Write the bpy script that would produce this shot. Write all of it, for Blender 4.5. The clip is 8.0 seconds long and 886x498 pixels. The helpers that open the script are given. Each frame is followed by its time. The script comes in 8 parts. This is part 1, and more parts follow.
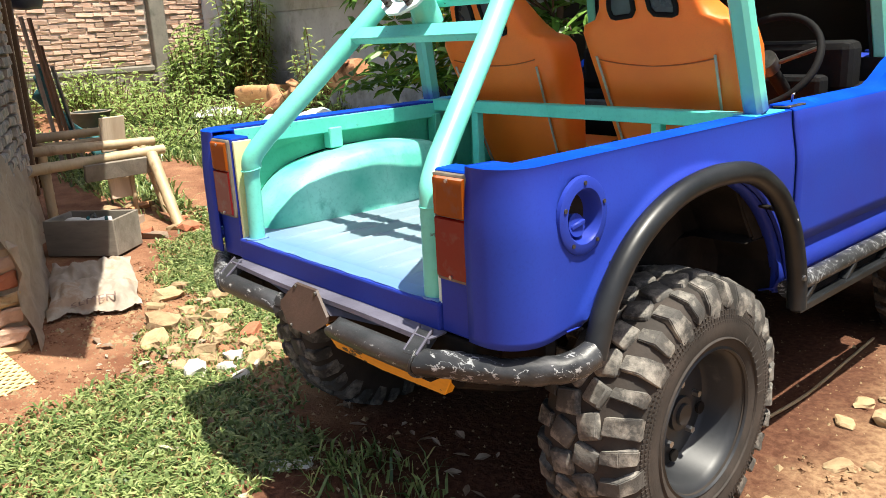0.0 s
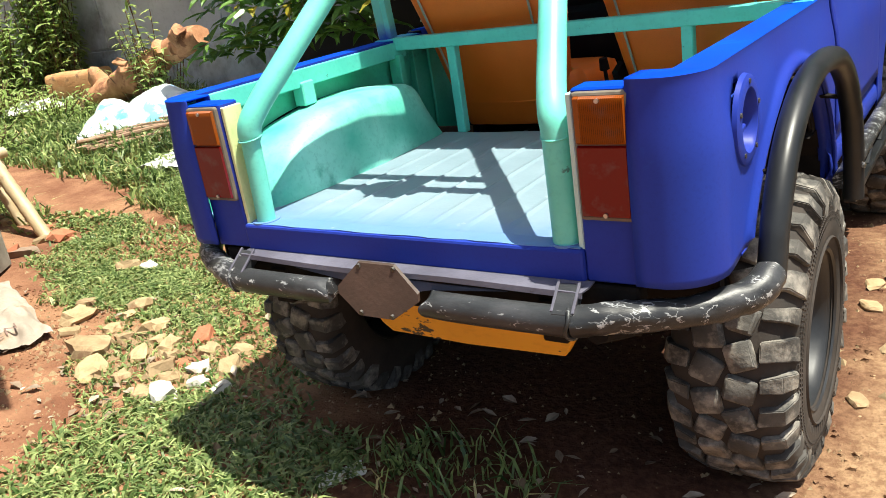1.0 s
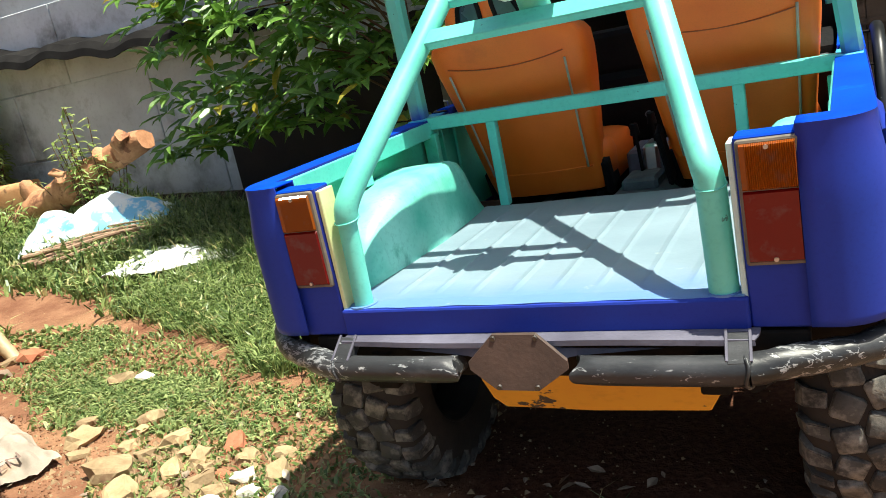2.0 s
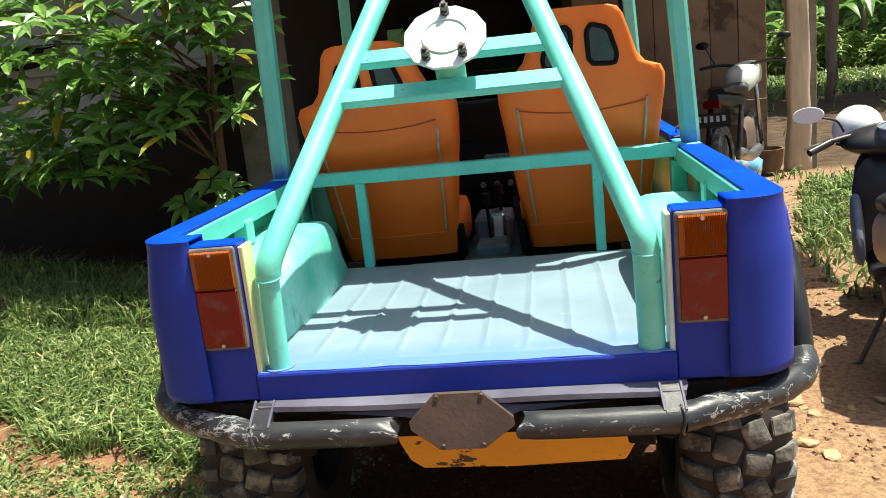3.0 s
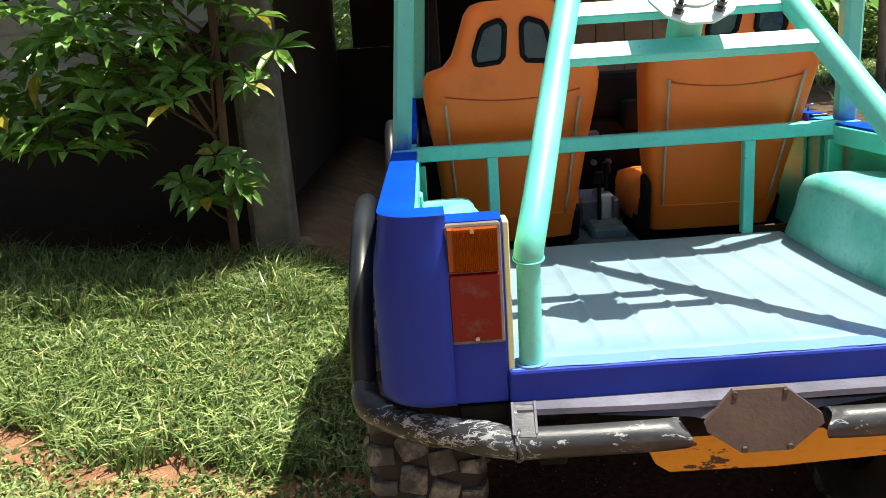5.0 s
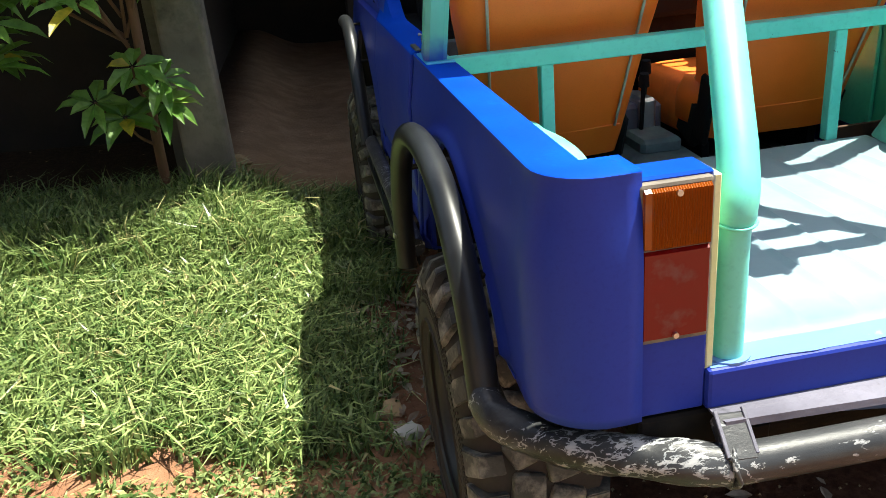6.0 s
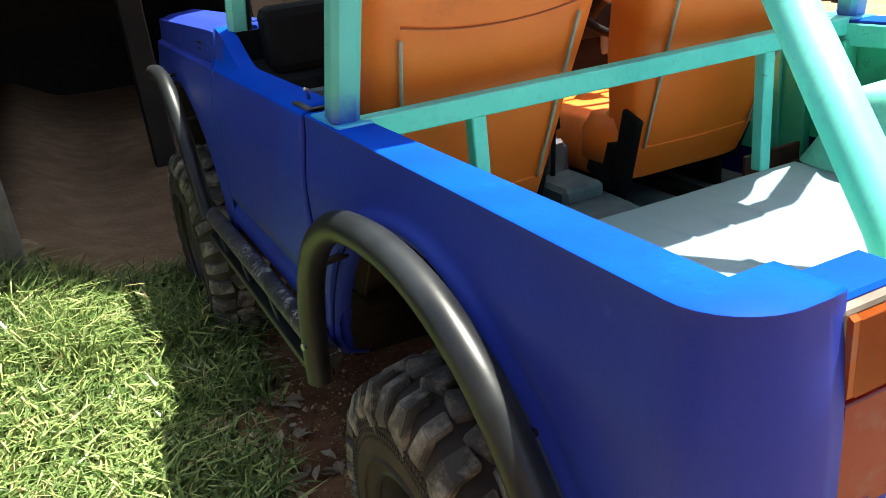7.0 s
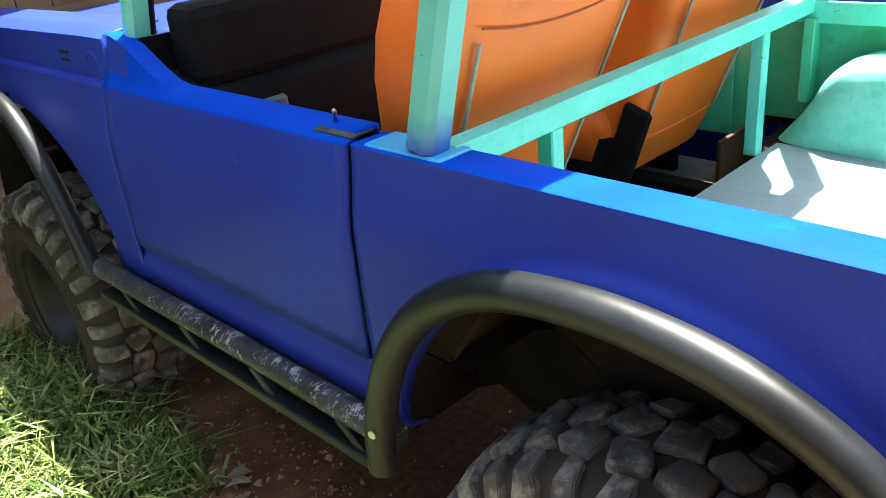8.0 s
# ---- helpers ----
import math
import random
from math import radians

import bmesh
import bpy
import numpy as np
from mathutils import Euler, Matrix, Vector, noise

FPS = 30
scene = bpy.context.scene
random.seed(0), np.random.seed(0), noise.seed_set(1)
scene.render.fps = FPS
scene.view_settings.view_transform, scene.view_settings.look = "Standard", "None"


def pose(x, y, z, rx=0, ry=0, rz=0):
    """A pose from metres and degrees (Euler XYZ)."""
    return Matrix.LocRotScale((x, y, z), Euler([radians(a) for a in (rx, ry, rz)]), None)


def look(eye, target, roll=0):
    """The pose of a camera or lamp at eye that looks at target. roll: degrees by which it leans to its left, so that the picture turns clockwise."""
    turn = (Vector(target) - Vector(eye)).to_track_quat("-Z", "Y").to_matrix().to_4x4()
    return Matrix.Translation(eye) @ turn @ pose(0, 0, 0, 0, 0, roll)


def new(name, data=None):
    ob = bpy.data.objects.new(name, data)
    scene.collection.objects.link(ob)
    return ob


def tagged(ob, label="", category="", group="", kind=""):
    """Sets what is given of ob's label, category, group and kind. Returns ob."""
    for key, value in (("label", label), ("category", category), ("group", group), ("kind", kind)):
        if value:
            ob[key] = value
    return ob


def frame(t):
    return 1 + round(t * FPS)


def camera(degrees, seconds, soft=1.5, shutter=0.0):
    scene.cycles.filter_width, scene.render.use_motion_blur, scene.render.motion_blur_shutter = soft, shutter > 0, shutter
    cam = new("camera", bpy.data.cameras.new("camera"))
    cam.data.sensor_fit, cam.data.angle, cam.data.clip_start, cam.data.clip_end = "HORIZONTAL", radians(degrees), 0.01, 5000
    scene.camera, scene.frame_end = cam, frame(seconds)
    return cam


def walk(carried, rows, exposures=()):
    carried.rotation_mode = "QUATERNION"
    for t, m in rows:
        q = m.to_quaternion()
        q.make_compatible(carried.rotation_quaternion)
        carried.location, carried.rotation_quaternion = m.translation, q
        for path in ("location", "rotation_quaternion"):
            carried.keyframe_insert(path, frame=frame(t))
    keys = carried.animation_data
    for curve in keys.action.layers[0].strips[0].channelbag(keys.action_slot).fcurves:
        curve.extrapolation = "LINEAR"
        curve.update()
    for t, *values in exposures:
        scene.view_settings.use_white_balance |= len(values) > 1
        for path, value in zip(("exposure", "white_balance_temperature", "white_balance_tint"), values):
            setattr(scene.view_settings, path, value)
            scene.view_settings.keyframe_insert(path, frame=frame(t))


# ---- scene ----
cam = camera(57.6, 8.0, soft=0.5)
PATH = [
    (0, (1.836, -1.141, 1.387), (0.372, 0.114, 0.855), -3.1),
    (0.5, (1.44, -1.207, 1.346), (0.143, 0.176, 0.711), -6.9),
    (1, (1.145, -1.356, 1.342), (0.026, 0.161, 0.674), -9.0),
    (1.5, (0.968, -1.562, 1.385), (-0.091, 0.044, 0.838), -12.3),
    (1.7, (0.862, -1.574, 1.366), (-0.158, 0.065, 0.842), -12.4),
    (2.8, (0.31, -1.655, 1.424), (-0.135, 0.243, 0.975), -7.6),
    (3, (0.242, -1.721, 1.431), (-0.039, 0.209, 0.99), -6.1),
    (3.5, (0.109, -1.684, 1.415), (-0.008, 0.266, 0.985), -4.5),
    (4, (-0.079, -1.576, 1.414), (-0.288, 0.366, 0.982), -3.4),
    (4.5, (-0.421, -1.589, 1.422), (-0.577, 0.359, 0.997), -2.0),
    (5, (-0.616, -1.517, 1.416), (-0.598, 0.422, 0.925), -3.8),
    (5.2, (-0.702, -1.388, 1.395), (-0.624, 0.538, 0.861), -4.8),
    (6.3, (-1.088, -0.869, 1.471), (-0.712, 0.921, 0.662), -4.8),
    (6.5, (-1.12, -0.792, 1.484), (-0.646, 0.987, 0.702), -4.8),
    (7, (-1.182, -0.438, 1.443), (-0.414, 1.247, 0.687), -6.4),
    (7.5, (-1.255, -0.111, 1.446), (-0.253, 1.383, 0.572), -7.4),
    (8, (-1.486, 0.168, 1.489), (-0.248, 1.485, 0.632), -6.0),
]
EXPOSURES = [(0.0, 1.10, 6500, 9), (1.5, 1.04, 6450, 4), (3.5, 1.06, 6450, 5), (5.0, 1.20, 6450, 6), (6.5, 1.72, 6450, 4), (7.0, 1.92, 6450, 5), (7.5, 2.28, 6450, 3), (8.0, 2.72, 6450, 6)]
walk(cam, [(t, look(eye, target, roll)) for t, eye, target, roll in PATH], EXPOSURES)

# ---- light and exposure ----
SUN_DIR = Vector((0.335, 0.05, 1.0)).normalized()
world = bpy.data.worlds.new("sky_world")
scene.world = world
world.use_nodes = True
wn = world.node_tree.nodes
sky = wn.new("ShaderNodeTexSky")
sky.sky_type = "NISHITA"
sky.sun_disc = False
sky.dust_density = 3.5
sky.sun_elevation = math.asin(SUN_DIR.z)
sky.sun_rotation = math.atan2(SUN_DIR.x, SUN_DIR.y)
wn["Background"].inputs["Strength"].default_value = 0.08
world.node_tree.links.new(sky.outputs["Color"], wn["Background"].inputs["Color"])
sun_data = bpy.data.lights.new("sun", "SUN")
sun_data.energy = 4.9
sun_data.angle = radians(0.53)
sun_data.color = (1.0, 0.95, 0.83)
sun = new("sun", sun_data)
sun.matrix_world = look(SUN_DIR * 40, (0, 0, 0))


# ---- materials ----
def nodes_of(name):
    m = bpy.data.materials.new(name)
    m.use_nodes = True
    t = m.node_tree
    return m, t, t.nodes["Principled BSDF"]


def link(t, a, b):
    t.links.new(a, b)


def coords(t, scale=(1, 1, 1)):
    c = t.nodes.new("ShaderNodeTexCoord")
    mp = t.nodes.new("ShaderNodeMapping")
    mp.inputs["Scale"].default_value = scale
    link(t, c.outputs["Object"], mp.inputs["Vector"])
    return mp.outputs["Vector"]


def noise_of(t, vec, scale, detail=4, rough=0.55):
    n = t.nodes.new("ShaderNodeTexNoise")
    n.inputs["Scale"].default_value = scale
    n.inputs["Detail"].default_value = detail
    n.inputs["Roughness"].default_value = rough
    link(t, vec, n.inputs["Vector"])
    return n.outputs["Fac"]


def ramp_of(t, fac, lo, hi, a=(0, 0, 0), b=(1, 1, 1)):
    r = t.nodes.new("ShaderNodeValToRGB")
    r.color_ramp.elements[0].position, r.color_ramp.elements[1].position = lo, hi
    r.color_ramp.elements[0].color, r.color_ramp.elements[1].color = (*a, 1), (*b, 1)
    link(t, fac, r.inputs["Fac"])
    return r.outputs["Color"]


def range_of(t, val, lo, hi, a=0.0, b=1.0):
    r = t.nodes.new("ShaderNodeMapRange")
    r.interpolation_type = "SMOOTHSTEP"
    for k, v in zip(("From Min", "From Max", "To Min", "To Max"), (lo, hi, a, b)):
        r.inputs[k].default_value = v
    link(t, val, r.inputs["Value"])
    return r.outputs["Result"]


def mix_of(t, fac, a, b):
    m = t.nodes.new("ShaderNodeMix")
    m.data_type = "RGBA"
    if isinstance(fac, (int, float)):
        m.inputs["Factor"].default_value = fac
    else:
        link(t, fac, m.inputs["Factor"])
    for v, s in ((a, m.inputs[6]), (b, m.inputs[7])):
        if isinstance(v, tuple):
            s.default_value = (*v, 1)
        else:
            link(t, v, s)
    return m.outputs[2]


def bump_of(t, bsdf, height, strength, dist=0.01):
    b = t.nodes.new("ShaderNodeBump")
    b.inputs["Strength"].default_value = strength
    b.inputs["Distance"].default_value = dist
    link(t, height, b.inputs["Height"])
    link(t, b.outputs["Normal"], bsdf.inputs["Normal"])


def surface(name, c1, c2, scale=6, rough=0.7, bump=0.25, bscale=60, metal=0.0, stain=None, stain_scale=3, stain_lo=0.55,
            stain_hi=0.62, stretch=(1, 1, 1), rand=0.0, dist=0.004, spec=0.5, sheen=0.0):
    """Two-scale mottled surface; stain: a third colour in patches; rand: shift by Object Info's Random."""
    m, t, p = nodes_of(name)
    v = coords(t, stretch)
    big = noise_of(t, v, scale, 5)
    col = mix_of(t, ramp_of(t, big, 0.35, 0.68), c1, c2)
    fine = noise_of(t, v, bscale, 3, 0.6)
    dark = tuple(x * 0.72 for x in c1)
    f2 = t.nodes.new("ShaderNodeMath")
    f2.operation = "MULTIPLY"
    link(t, ramp_of(t, fine, 0.52, 0.75), f2.inputs[0])
    f2.inputs[1].default_value = 0.35
    col = mix_of(t, f2.outputs[0], col, dark)
    if stain:
        sn = noise_of(t, v, stain_scale, 8, 0.65)
        col = mix_of(t, ramp_of(t, sn, stain_lo, stain_hi), col, stain)
    if rand:
        oi = t.nodes.new("ShaderNodeObjectInfo")
        hs = t.nodes.new("ShaderNodeHueSaturation")
        mr = t.nodes.new("ShaderNodeMapRange")
        mr.inputs["To Min"].default_value, mr.inputs["To Max"].default_value = 1 - rand, 1 + rand
        link(t, oi.outputs["Random"], mr.inputs["Value"])
        link(t, mr.outputs["Result"], hs.inputs["Value"])
        link(t, col, hs.inputs["Color"])
        col = hs.outputs["Color"]
    link(t, col, p.inputs["Base Color"])
    rr = t.nodes.new("ShaderNodeMapRange")
    rr.inputs["To Min"].default_value, rr.inputs["To Max"].default_value = max(rough - 0.12, 0.03), min(rough + 0.12, 1)
    link(t, big, rr.inputs["Value"])
    link(t, rr.outputs["Result"], p.inputs["Roughness"])
    p.inputs["Metallic"].default_value = metal
    p.inputs["Specular IOR Level"].default_value = spec
    if sheen:
        p.inputs["Sheen Weight"].default_value = sheen
    if bump:
        bump_of(t, p, fine, bump, dist)
    return m


def leafy(name, c1, c2, rough=0.4, trans=0.35, yellow=None):
    """Leaves and blades: colour by island, some light passes through."""
    m, t, p = nodes_of(name)
    g = t.nodes.new("ShaderNodeNewGeometry")
    col = mix_of(t, g.outputs["Random Per Island"], c1, c2)
    if yellow:
        col = mix_of(t, ramp_of(t, g.outputs["Random Per Island"], 0.955, 0.965), col, yellow)
    v = coords(t)
    f = noise_of(t, v, 25, 2)
    col = mix_of(t, ramp_of(t, f, 0.4, 0.9), col, tuple(x * 0.6 for x in c1))
    link(t, col, p.inputs["Base Color"])
    p.inputs["Roughness"].default_value = rough
    out = t.nodes["Material Output"]
    tr = t.nodes.new("ShaderNodeBsdfTranslucent")
    link(t, col, tr.inputs["Color"])
    ms = t.nodes.new("ShaderNodeMixShader")
    ms.inputs["Fac"].default_value = trans
    link(t, p.outputs["BSDF"], ms.inputs[1])
    link(t, tr.outputs["BSDF"], ms.inputs[2])
    link(t, ms.outputs["Shader"], out.inputs["Surface"])
    return m


BLUE = surface("blue_paint", (0.021, 0.036, 0.29), (0.020, 0.048, 0.345), 3, 0.42, 0.12, 140, stain=(0.02, 0.09, 0.47), stain_scale=9,
               stain_lo=0.66, stain_hi=0.8, dist=0.001, spec=0.14)
# brighter copy of the body blue, imitating sun on the flat tops
SUNLITBLUE = surface("sunlit_top_blue", (0.003, 0.044, 0.43), (0.003, 0.062, 0.52), 6, 0.55, 0.12, 120, stain=(0.004, 0.10, 0.60), stain_scale=7,
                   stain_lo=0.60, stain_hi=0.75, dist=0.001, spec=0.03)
TEAL = surface("turquoise_paint", (0.13, 0.57, 0.46), (0.19, 0.67, 0.55), 5, 0.42, 0.12, 90, stain=(0.07, 0.20, 0.16), stain_scale=30,
               stain_lo=0.69, stain_hi=0.72, dist=0.001)
TEALCHIP = surface("chipped_turquoise_paint", (0.10, 0.55, 0.46), (0.15, 0.66, 0.56), 6, 0.42, 0.2, 80, stain=(0.03, 0.06, 0.05), stain_scale=34,
                   stain_lo=0.675, stain_hi=0.695, dist=0.002)
HOUSEPAINT = surface("blotchy_mint_paint", (0.075, 0.48, 0.37), (0.30, 0.74, 0.64), 4.5, 0.42, 0.15, 80, stain=(0.06, 0.40, 0.30), stain_scale=9,
                     stain_lo=0.60, stain_hi=0.74, dist=0.001)
TEALDARK = surface("green_inner_paint", (0.05, 0.40, 0.25), (0.11, 0.54, 0.38), 5, 0.45, 0.12, 90, stain=(0.05, 0.22, 0.16), stain_scale=8,
                   stain_lo=0.62, stain_hi=0.72, dist=0.001)
BLACKTUBE = surface("black_tube_paint", (0.008, 0.009, 0.010), (0.018, 0.020, 0.023), 8, 0.38, 0.2, 70, stain=(0.35, 0.36, 0.36), stain_scale=16,
                    stain_lo=0.70, stain_hi=0.74, dist=0.001, spec=0.36)


def worn_bumper(name, shift):
    """Black paint scraped to pale metal; shift: how much of it is gone."""
    m, t, p = nodes_of(name)
    v = coords(t, (0.4, 1, 1))
    base = mix_of(t, ramp_of(t, noise_of(t, v, 9, 5), 0.35, 0.7), (0.012, 0.013, 0.014), (0.045, 0.047, 0.051))
    n = noise_of(t, v, 46, 8, 0.72)
    big = t.nodes.new("ShaderNodeMath")
    big.operation = "MULTIPLY_ADD"
    link(t, noise_of(t, v, 6, 3), big.inputs[0])
    big.inputs[1].default_value = 0.45
    link(t, n, big.inputs[2])
    off = t.nodes.new("ShaderNodeMath")
    off.operation = "SUBTRACT"
    link(t, noise_of(t, v, 17, 4, 0.6), off.inputs[0])
    off.inputs[1].default_value = 0.5
    line = t.nodes.new("ShaderNodeMath")
    line.operation = "ABSOLUTE"
    link(t, off.outputs[0], line.inputs[0])
    scratch = t.nodes.new("ShaderNodeMath")
    scratch.operation = "MULTIPLY"
    link(t, range_of(t, line.outputs[0], 0.006, 0.010, 1, 0), scratch.inputs[0])
    link(t, ramp_of(t, big.outputs[0], 0.74 - shift, 0.78 - shift), scratch.inputs[1])
    bare = t.nodes.new("ShaderNodeMath")
    bare.operation = "MAXIMUM"
    link(t, ramp_of(t, big.outputs[0], 0.89 - shift, 0.91 - shift), bare.inputs[0])
    link(t, scratch.outputs[0], bare.inputs[1])
    wear = bare.outputs[0]
    pale = mix_of(t, ramp_of(t, n, 0.45, 0.7), (0.22, 0.23, 0.24), (0.38, 0.38, 0.38))
    dust = ramp_of(t, noise_of(t, v, 14, 6, 0.7), 0.5, 0.75)
    base = mix_of(t, dust, base, (0.07, 0.07, 0.075))
    link(t, mix_of(t, wear, base, pale), p.inputs["Base Color"])
    p.inputs["Roughness"].default_value = 0.36
    p.inputs["Specular IOR Level"].default_value = 0.35
    bump_of(t, p, big.outputs[0], 0.3, 0.004)
    return m


BUMPERMAT = worn_bumper("scratched_bumper_paint", 0.0)
BUMPERWORN = worn_bumper("scraped_bumper_paint", 0.075)
DARK = surface("dark_underbody", (0.010, 0.009, 0.008), (0.025, 0.020, 0.017), 9, 0.95, 0.3, 60, spec=0.1)
CABIN = surface("dark_cabin_trim", (0.005, 0.005, 0.006), (0.011, 0.011, 0.011), 9, 0.75, 0.3, 80, spec=0.12)
GREYFLOOR = surface("dusty_grey_floor", (0.06, 0.075, 0.085), (0.14, 0.17, 0.18), 9, 0.8, 0.3, 60)
DUSTYLIP = surface("dusty_black_steel", (0.08, 0.077, 0.105), (0.14, 0.135, 0.18), 6, 0.6, 0.3, 60, stain=(0.04, 0.04, 0.05), stain_scale=14, stain_lo=0.64, stain_hi=0.74)
HITCHBROWN = surface("rusty_brown_plate", (0.045, 0.026, 0.018), (0.075, 0.042, 0.03), 10, 0.6, 0.3, 70, stain=(0.25, 0.2, 0.17), stain_scale=20,
                     stain_lo=0.71, stain_hi=0.76)
YELLOW = surface("orange_yellow_paint", (0.72, 0.30, 0.010), (0.80, 0.36, 0.015), 6, 0.5, 0.2, 70, stain=(0.05, 0.03, 0.02), stain_scale=26,
                 stain_lo=0.61, stain_hi=0.63, stretch=(0.4, 1, 1))
RUSTY = surface("rusty_brown_steel", (0.05, 0.025, 0.015), (0.10, 0.05, 0.025), 14, 0.9, 0.4, 60)
AZURE = surface("turquoise_over_blue_paint", (0.03, 0.30, 0.62), (0.06, 0.42, 0.62), 14, 0.42, 0.1, 90)
DARKTUB = surface("dark_tub_plastic", (0.02, 0.028, 0.028), (0.04, 0.05, 0.05), 9, 0.5, 0.2, 60)
JAMB = surface("pale_yellow_jamb", (0.62, 0.68, 0.32), (0.70, 0.72, 0.40), 8, 0.55, 0.2, 70)
ORANGE = surface("orange_vinyl", (0.80, 0.150, 0.010), (0.88, 0.180, 0.016), 7, 0.50, 0.35, 260, stain=(0.62, 0.11, 0.010), stain_scale=3,
                 stain_lo=0.6, stain_hi=0.75, dist=0.0015)
PIPING = surface("grey_piping", (0.30, 0.29, 0.22), (0.42, 0.41, 0.33), 20, 0.7, 0.2, 90)
YELLOWPAD = surface("yellow_pad", (0.65, 0.50, 0.10), (0.72, 0.56, 0.14), 20, 0.6, 0.2, 90)
RUBBER = surface("dusty_rubber", (0.036, 0.034, 0.032), (0.105, 0.098, 0.088), 9, 0.85, 0.9, 70, stain=(0.28, 0.255, 0.22), stain_scale=16,
                 stain_lo=0.48, stain_hi=0.66, dist=0.003)
SIDEWALL = surface("brown_dusty_sidewall", (0.020, 0.016, 0.013), (0.048, 0.036, 0.029), 10, 0.85, 0.4, 90, dist=0.002)
RIMMAT = surface("dark_grey_rim", (0.012, 0.013, 0.015), (0.028, 0.030, 0.034), 8, 0.46, 0.15, 60, stain=(0.10, 0.09, 0.08), stain_scale=6,
                 stain_lo=0.62, stain_hi=0.75, dist=0.001)
STEEL = surface("plain_steel", (0.45, 0.45, 0.46), (0.55, 0.55, 0.56), 20, 0.35, 0.1, 90, metal=1.0)
DARKSTEEL = surface("dark_bolt_steel", (0.07, 0.065, 0.06), (0.14, 0.13, 0.12), 30, 0.5, 0.2, 90, metal=0.8)
WHITEPAINT = surface("off_white_paint", (0.68, 0.70, 0.68), (0.76, 0.77, 0.75), 8, 0.45, 0.1, 90, stain=(0.42, 0.40, 0.36), stain_scale=5,
                     stain_lo=0.62, stain_hi=0.74)
PLATEPAINT = surface("pale_mint_plate", (0.52, 0.72, 0.66), (0.62, 0.76, 0.72), 6, 0.4, 0.1, 90, stain=(0.45, 0.40, 0.25), stain_scale=14,
                     stain_lo=0.66, stain_hi=0.72)


def bed_material():
    m, t, p = nodes_of("pale_blue_bed_paint")
    v = coords(t)
    n = noise_of(t, v, 4, 6)
    base = mix_of(t, ramp_of(t, n, 0.35, 0.7), (0.175, 0.248, 0.295), (0.225, 0.308, 0.362))
    sx = t.nodes.new("ShaderNodeSeparateXYZ")
    link(t, v, sx.inputs[0])
    wob = t.nodes.new("ShaderNodeMath")
    wob.operation = "MULTIPLY_ADD"
    link(t, noise_of(t, v, 7, 4), wob.inputs[0])
    wob.inputs[1].default_value = 0.22
    link(t, sx.outputs["Y"], wob.inputs[2])
    over = range_of(t, wob.outputs[0], 0.10, 0.34, 1, 0)
    col = mix_of(t, over, base, (0.105, 0.215, 0.48))
    worn = range_of(t, wob.outputs[0], 0.86, 1.08)
    col = mix_of(t, worn, col, (0.20, 0.30, 0.33))
    st = noise_of(t, v, 13, 8, 0.7)
    col = mix_of(t, ramp_of(t, st, 0.64, 0.72), col, (0.30, 0.36, 0.36))
    link(t, col, p.inputs["Base Color"])
    p.inputs["Roughness"].default_value = 0.55
    bump_of(t, p, noise_of(t, v, 80, 3), 0.2, 0.002)
    return m


BEDMAT = bed_material()


def lens_material(name, color, rough=0.18):
    m, t, p = nodes_of(name)
    v = coords(t)
    n = noise_of(t, v, 30, 5)
    col = mix_of(t, ramp_of(t, n, 0.55, 0.8), color, tuple(min(1, c * 0.6 + 0.05) for c in color))
    link(t, col, p.inputs["Base Color"])
    p.inputs["Roughness"].default_value = rough
    p.inputs["Coat Weight"].default_value = 0.15
    p.inputs["Coat Roughness"].default_value = 0.12
    p.inputs["Specular IOR Level"].default_value = 0.3
    p.inputs["Subsurface Weight"].default_value = 0.05
    p.inputs["Subsurface Radius"].default_value = (0.01, 0.004, 0.002)
    return m


AMBER = lens_material("amber_lens", (0.25, 0.055, 0.003))
RED = lens_material("red_lens", (0.14, 0.003, 0.003))


def glass_material():
    m, t, p = nodes_of("clear_glass")
    p.inputs["Base Color"].default_value = (0.9, 0.95, 0.93, 1)
    p.inputs["Roughness"].default_value = 0.02
    p.inputs["Transmission Weight"].default_value = 1.0
    p.inputs["IOR"].default_value = 1.1
    return m


GLASS = glass_material()


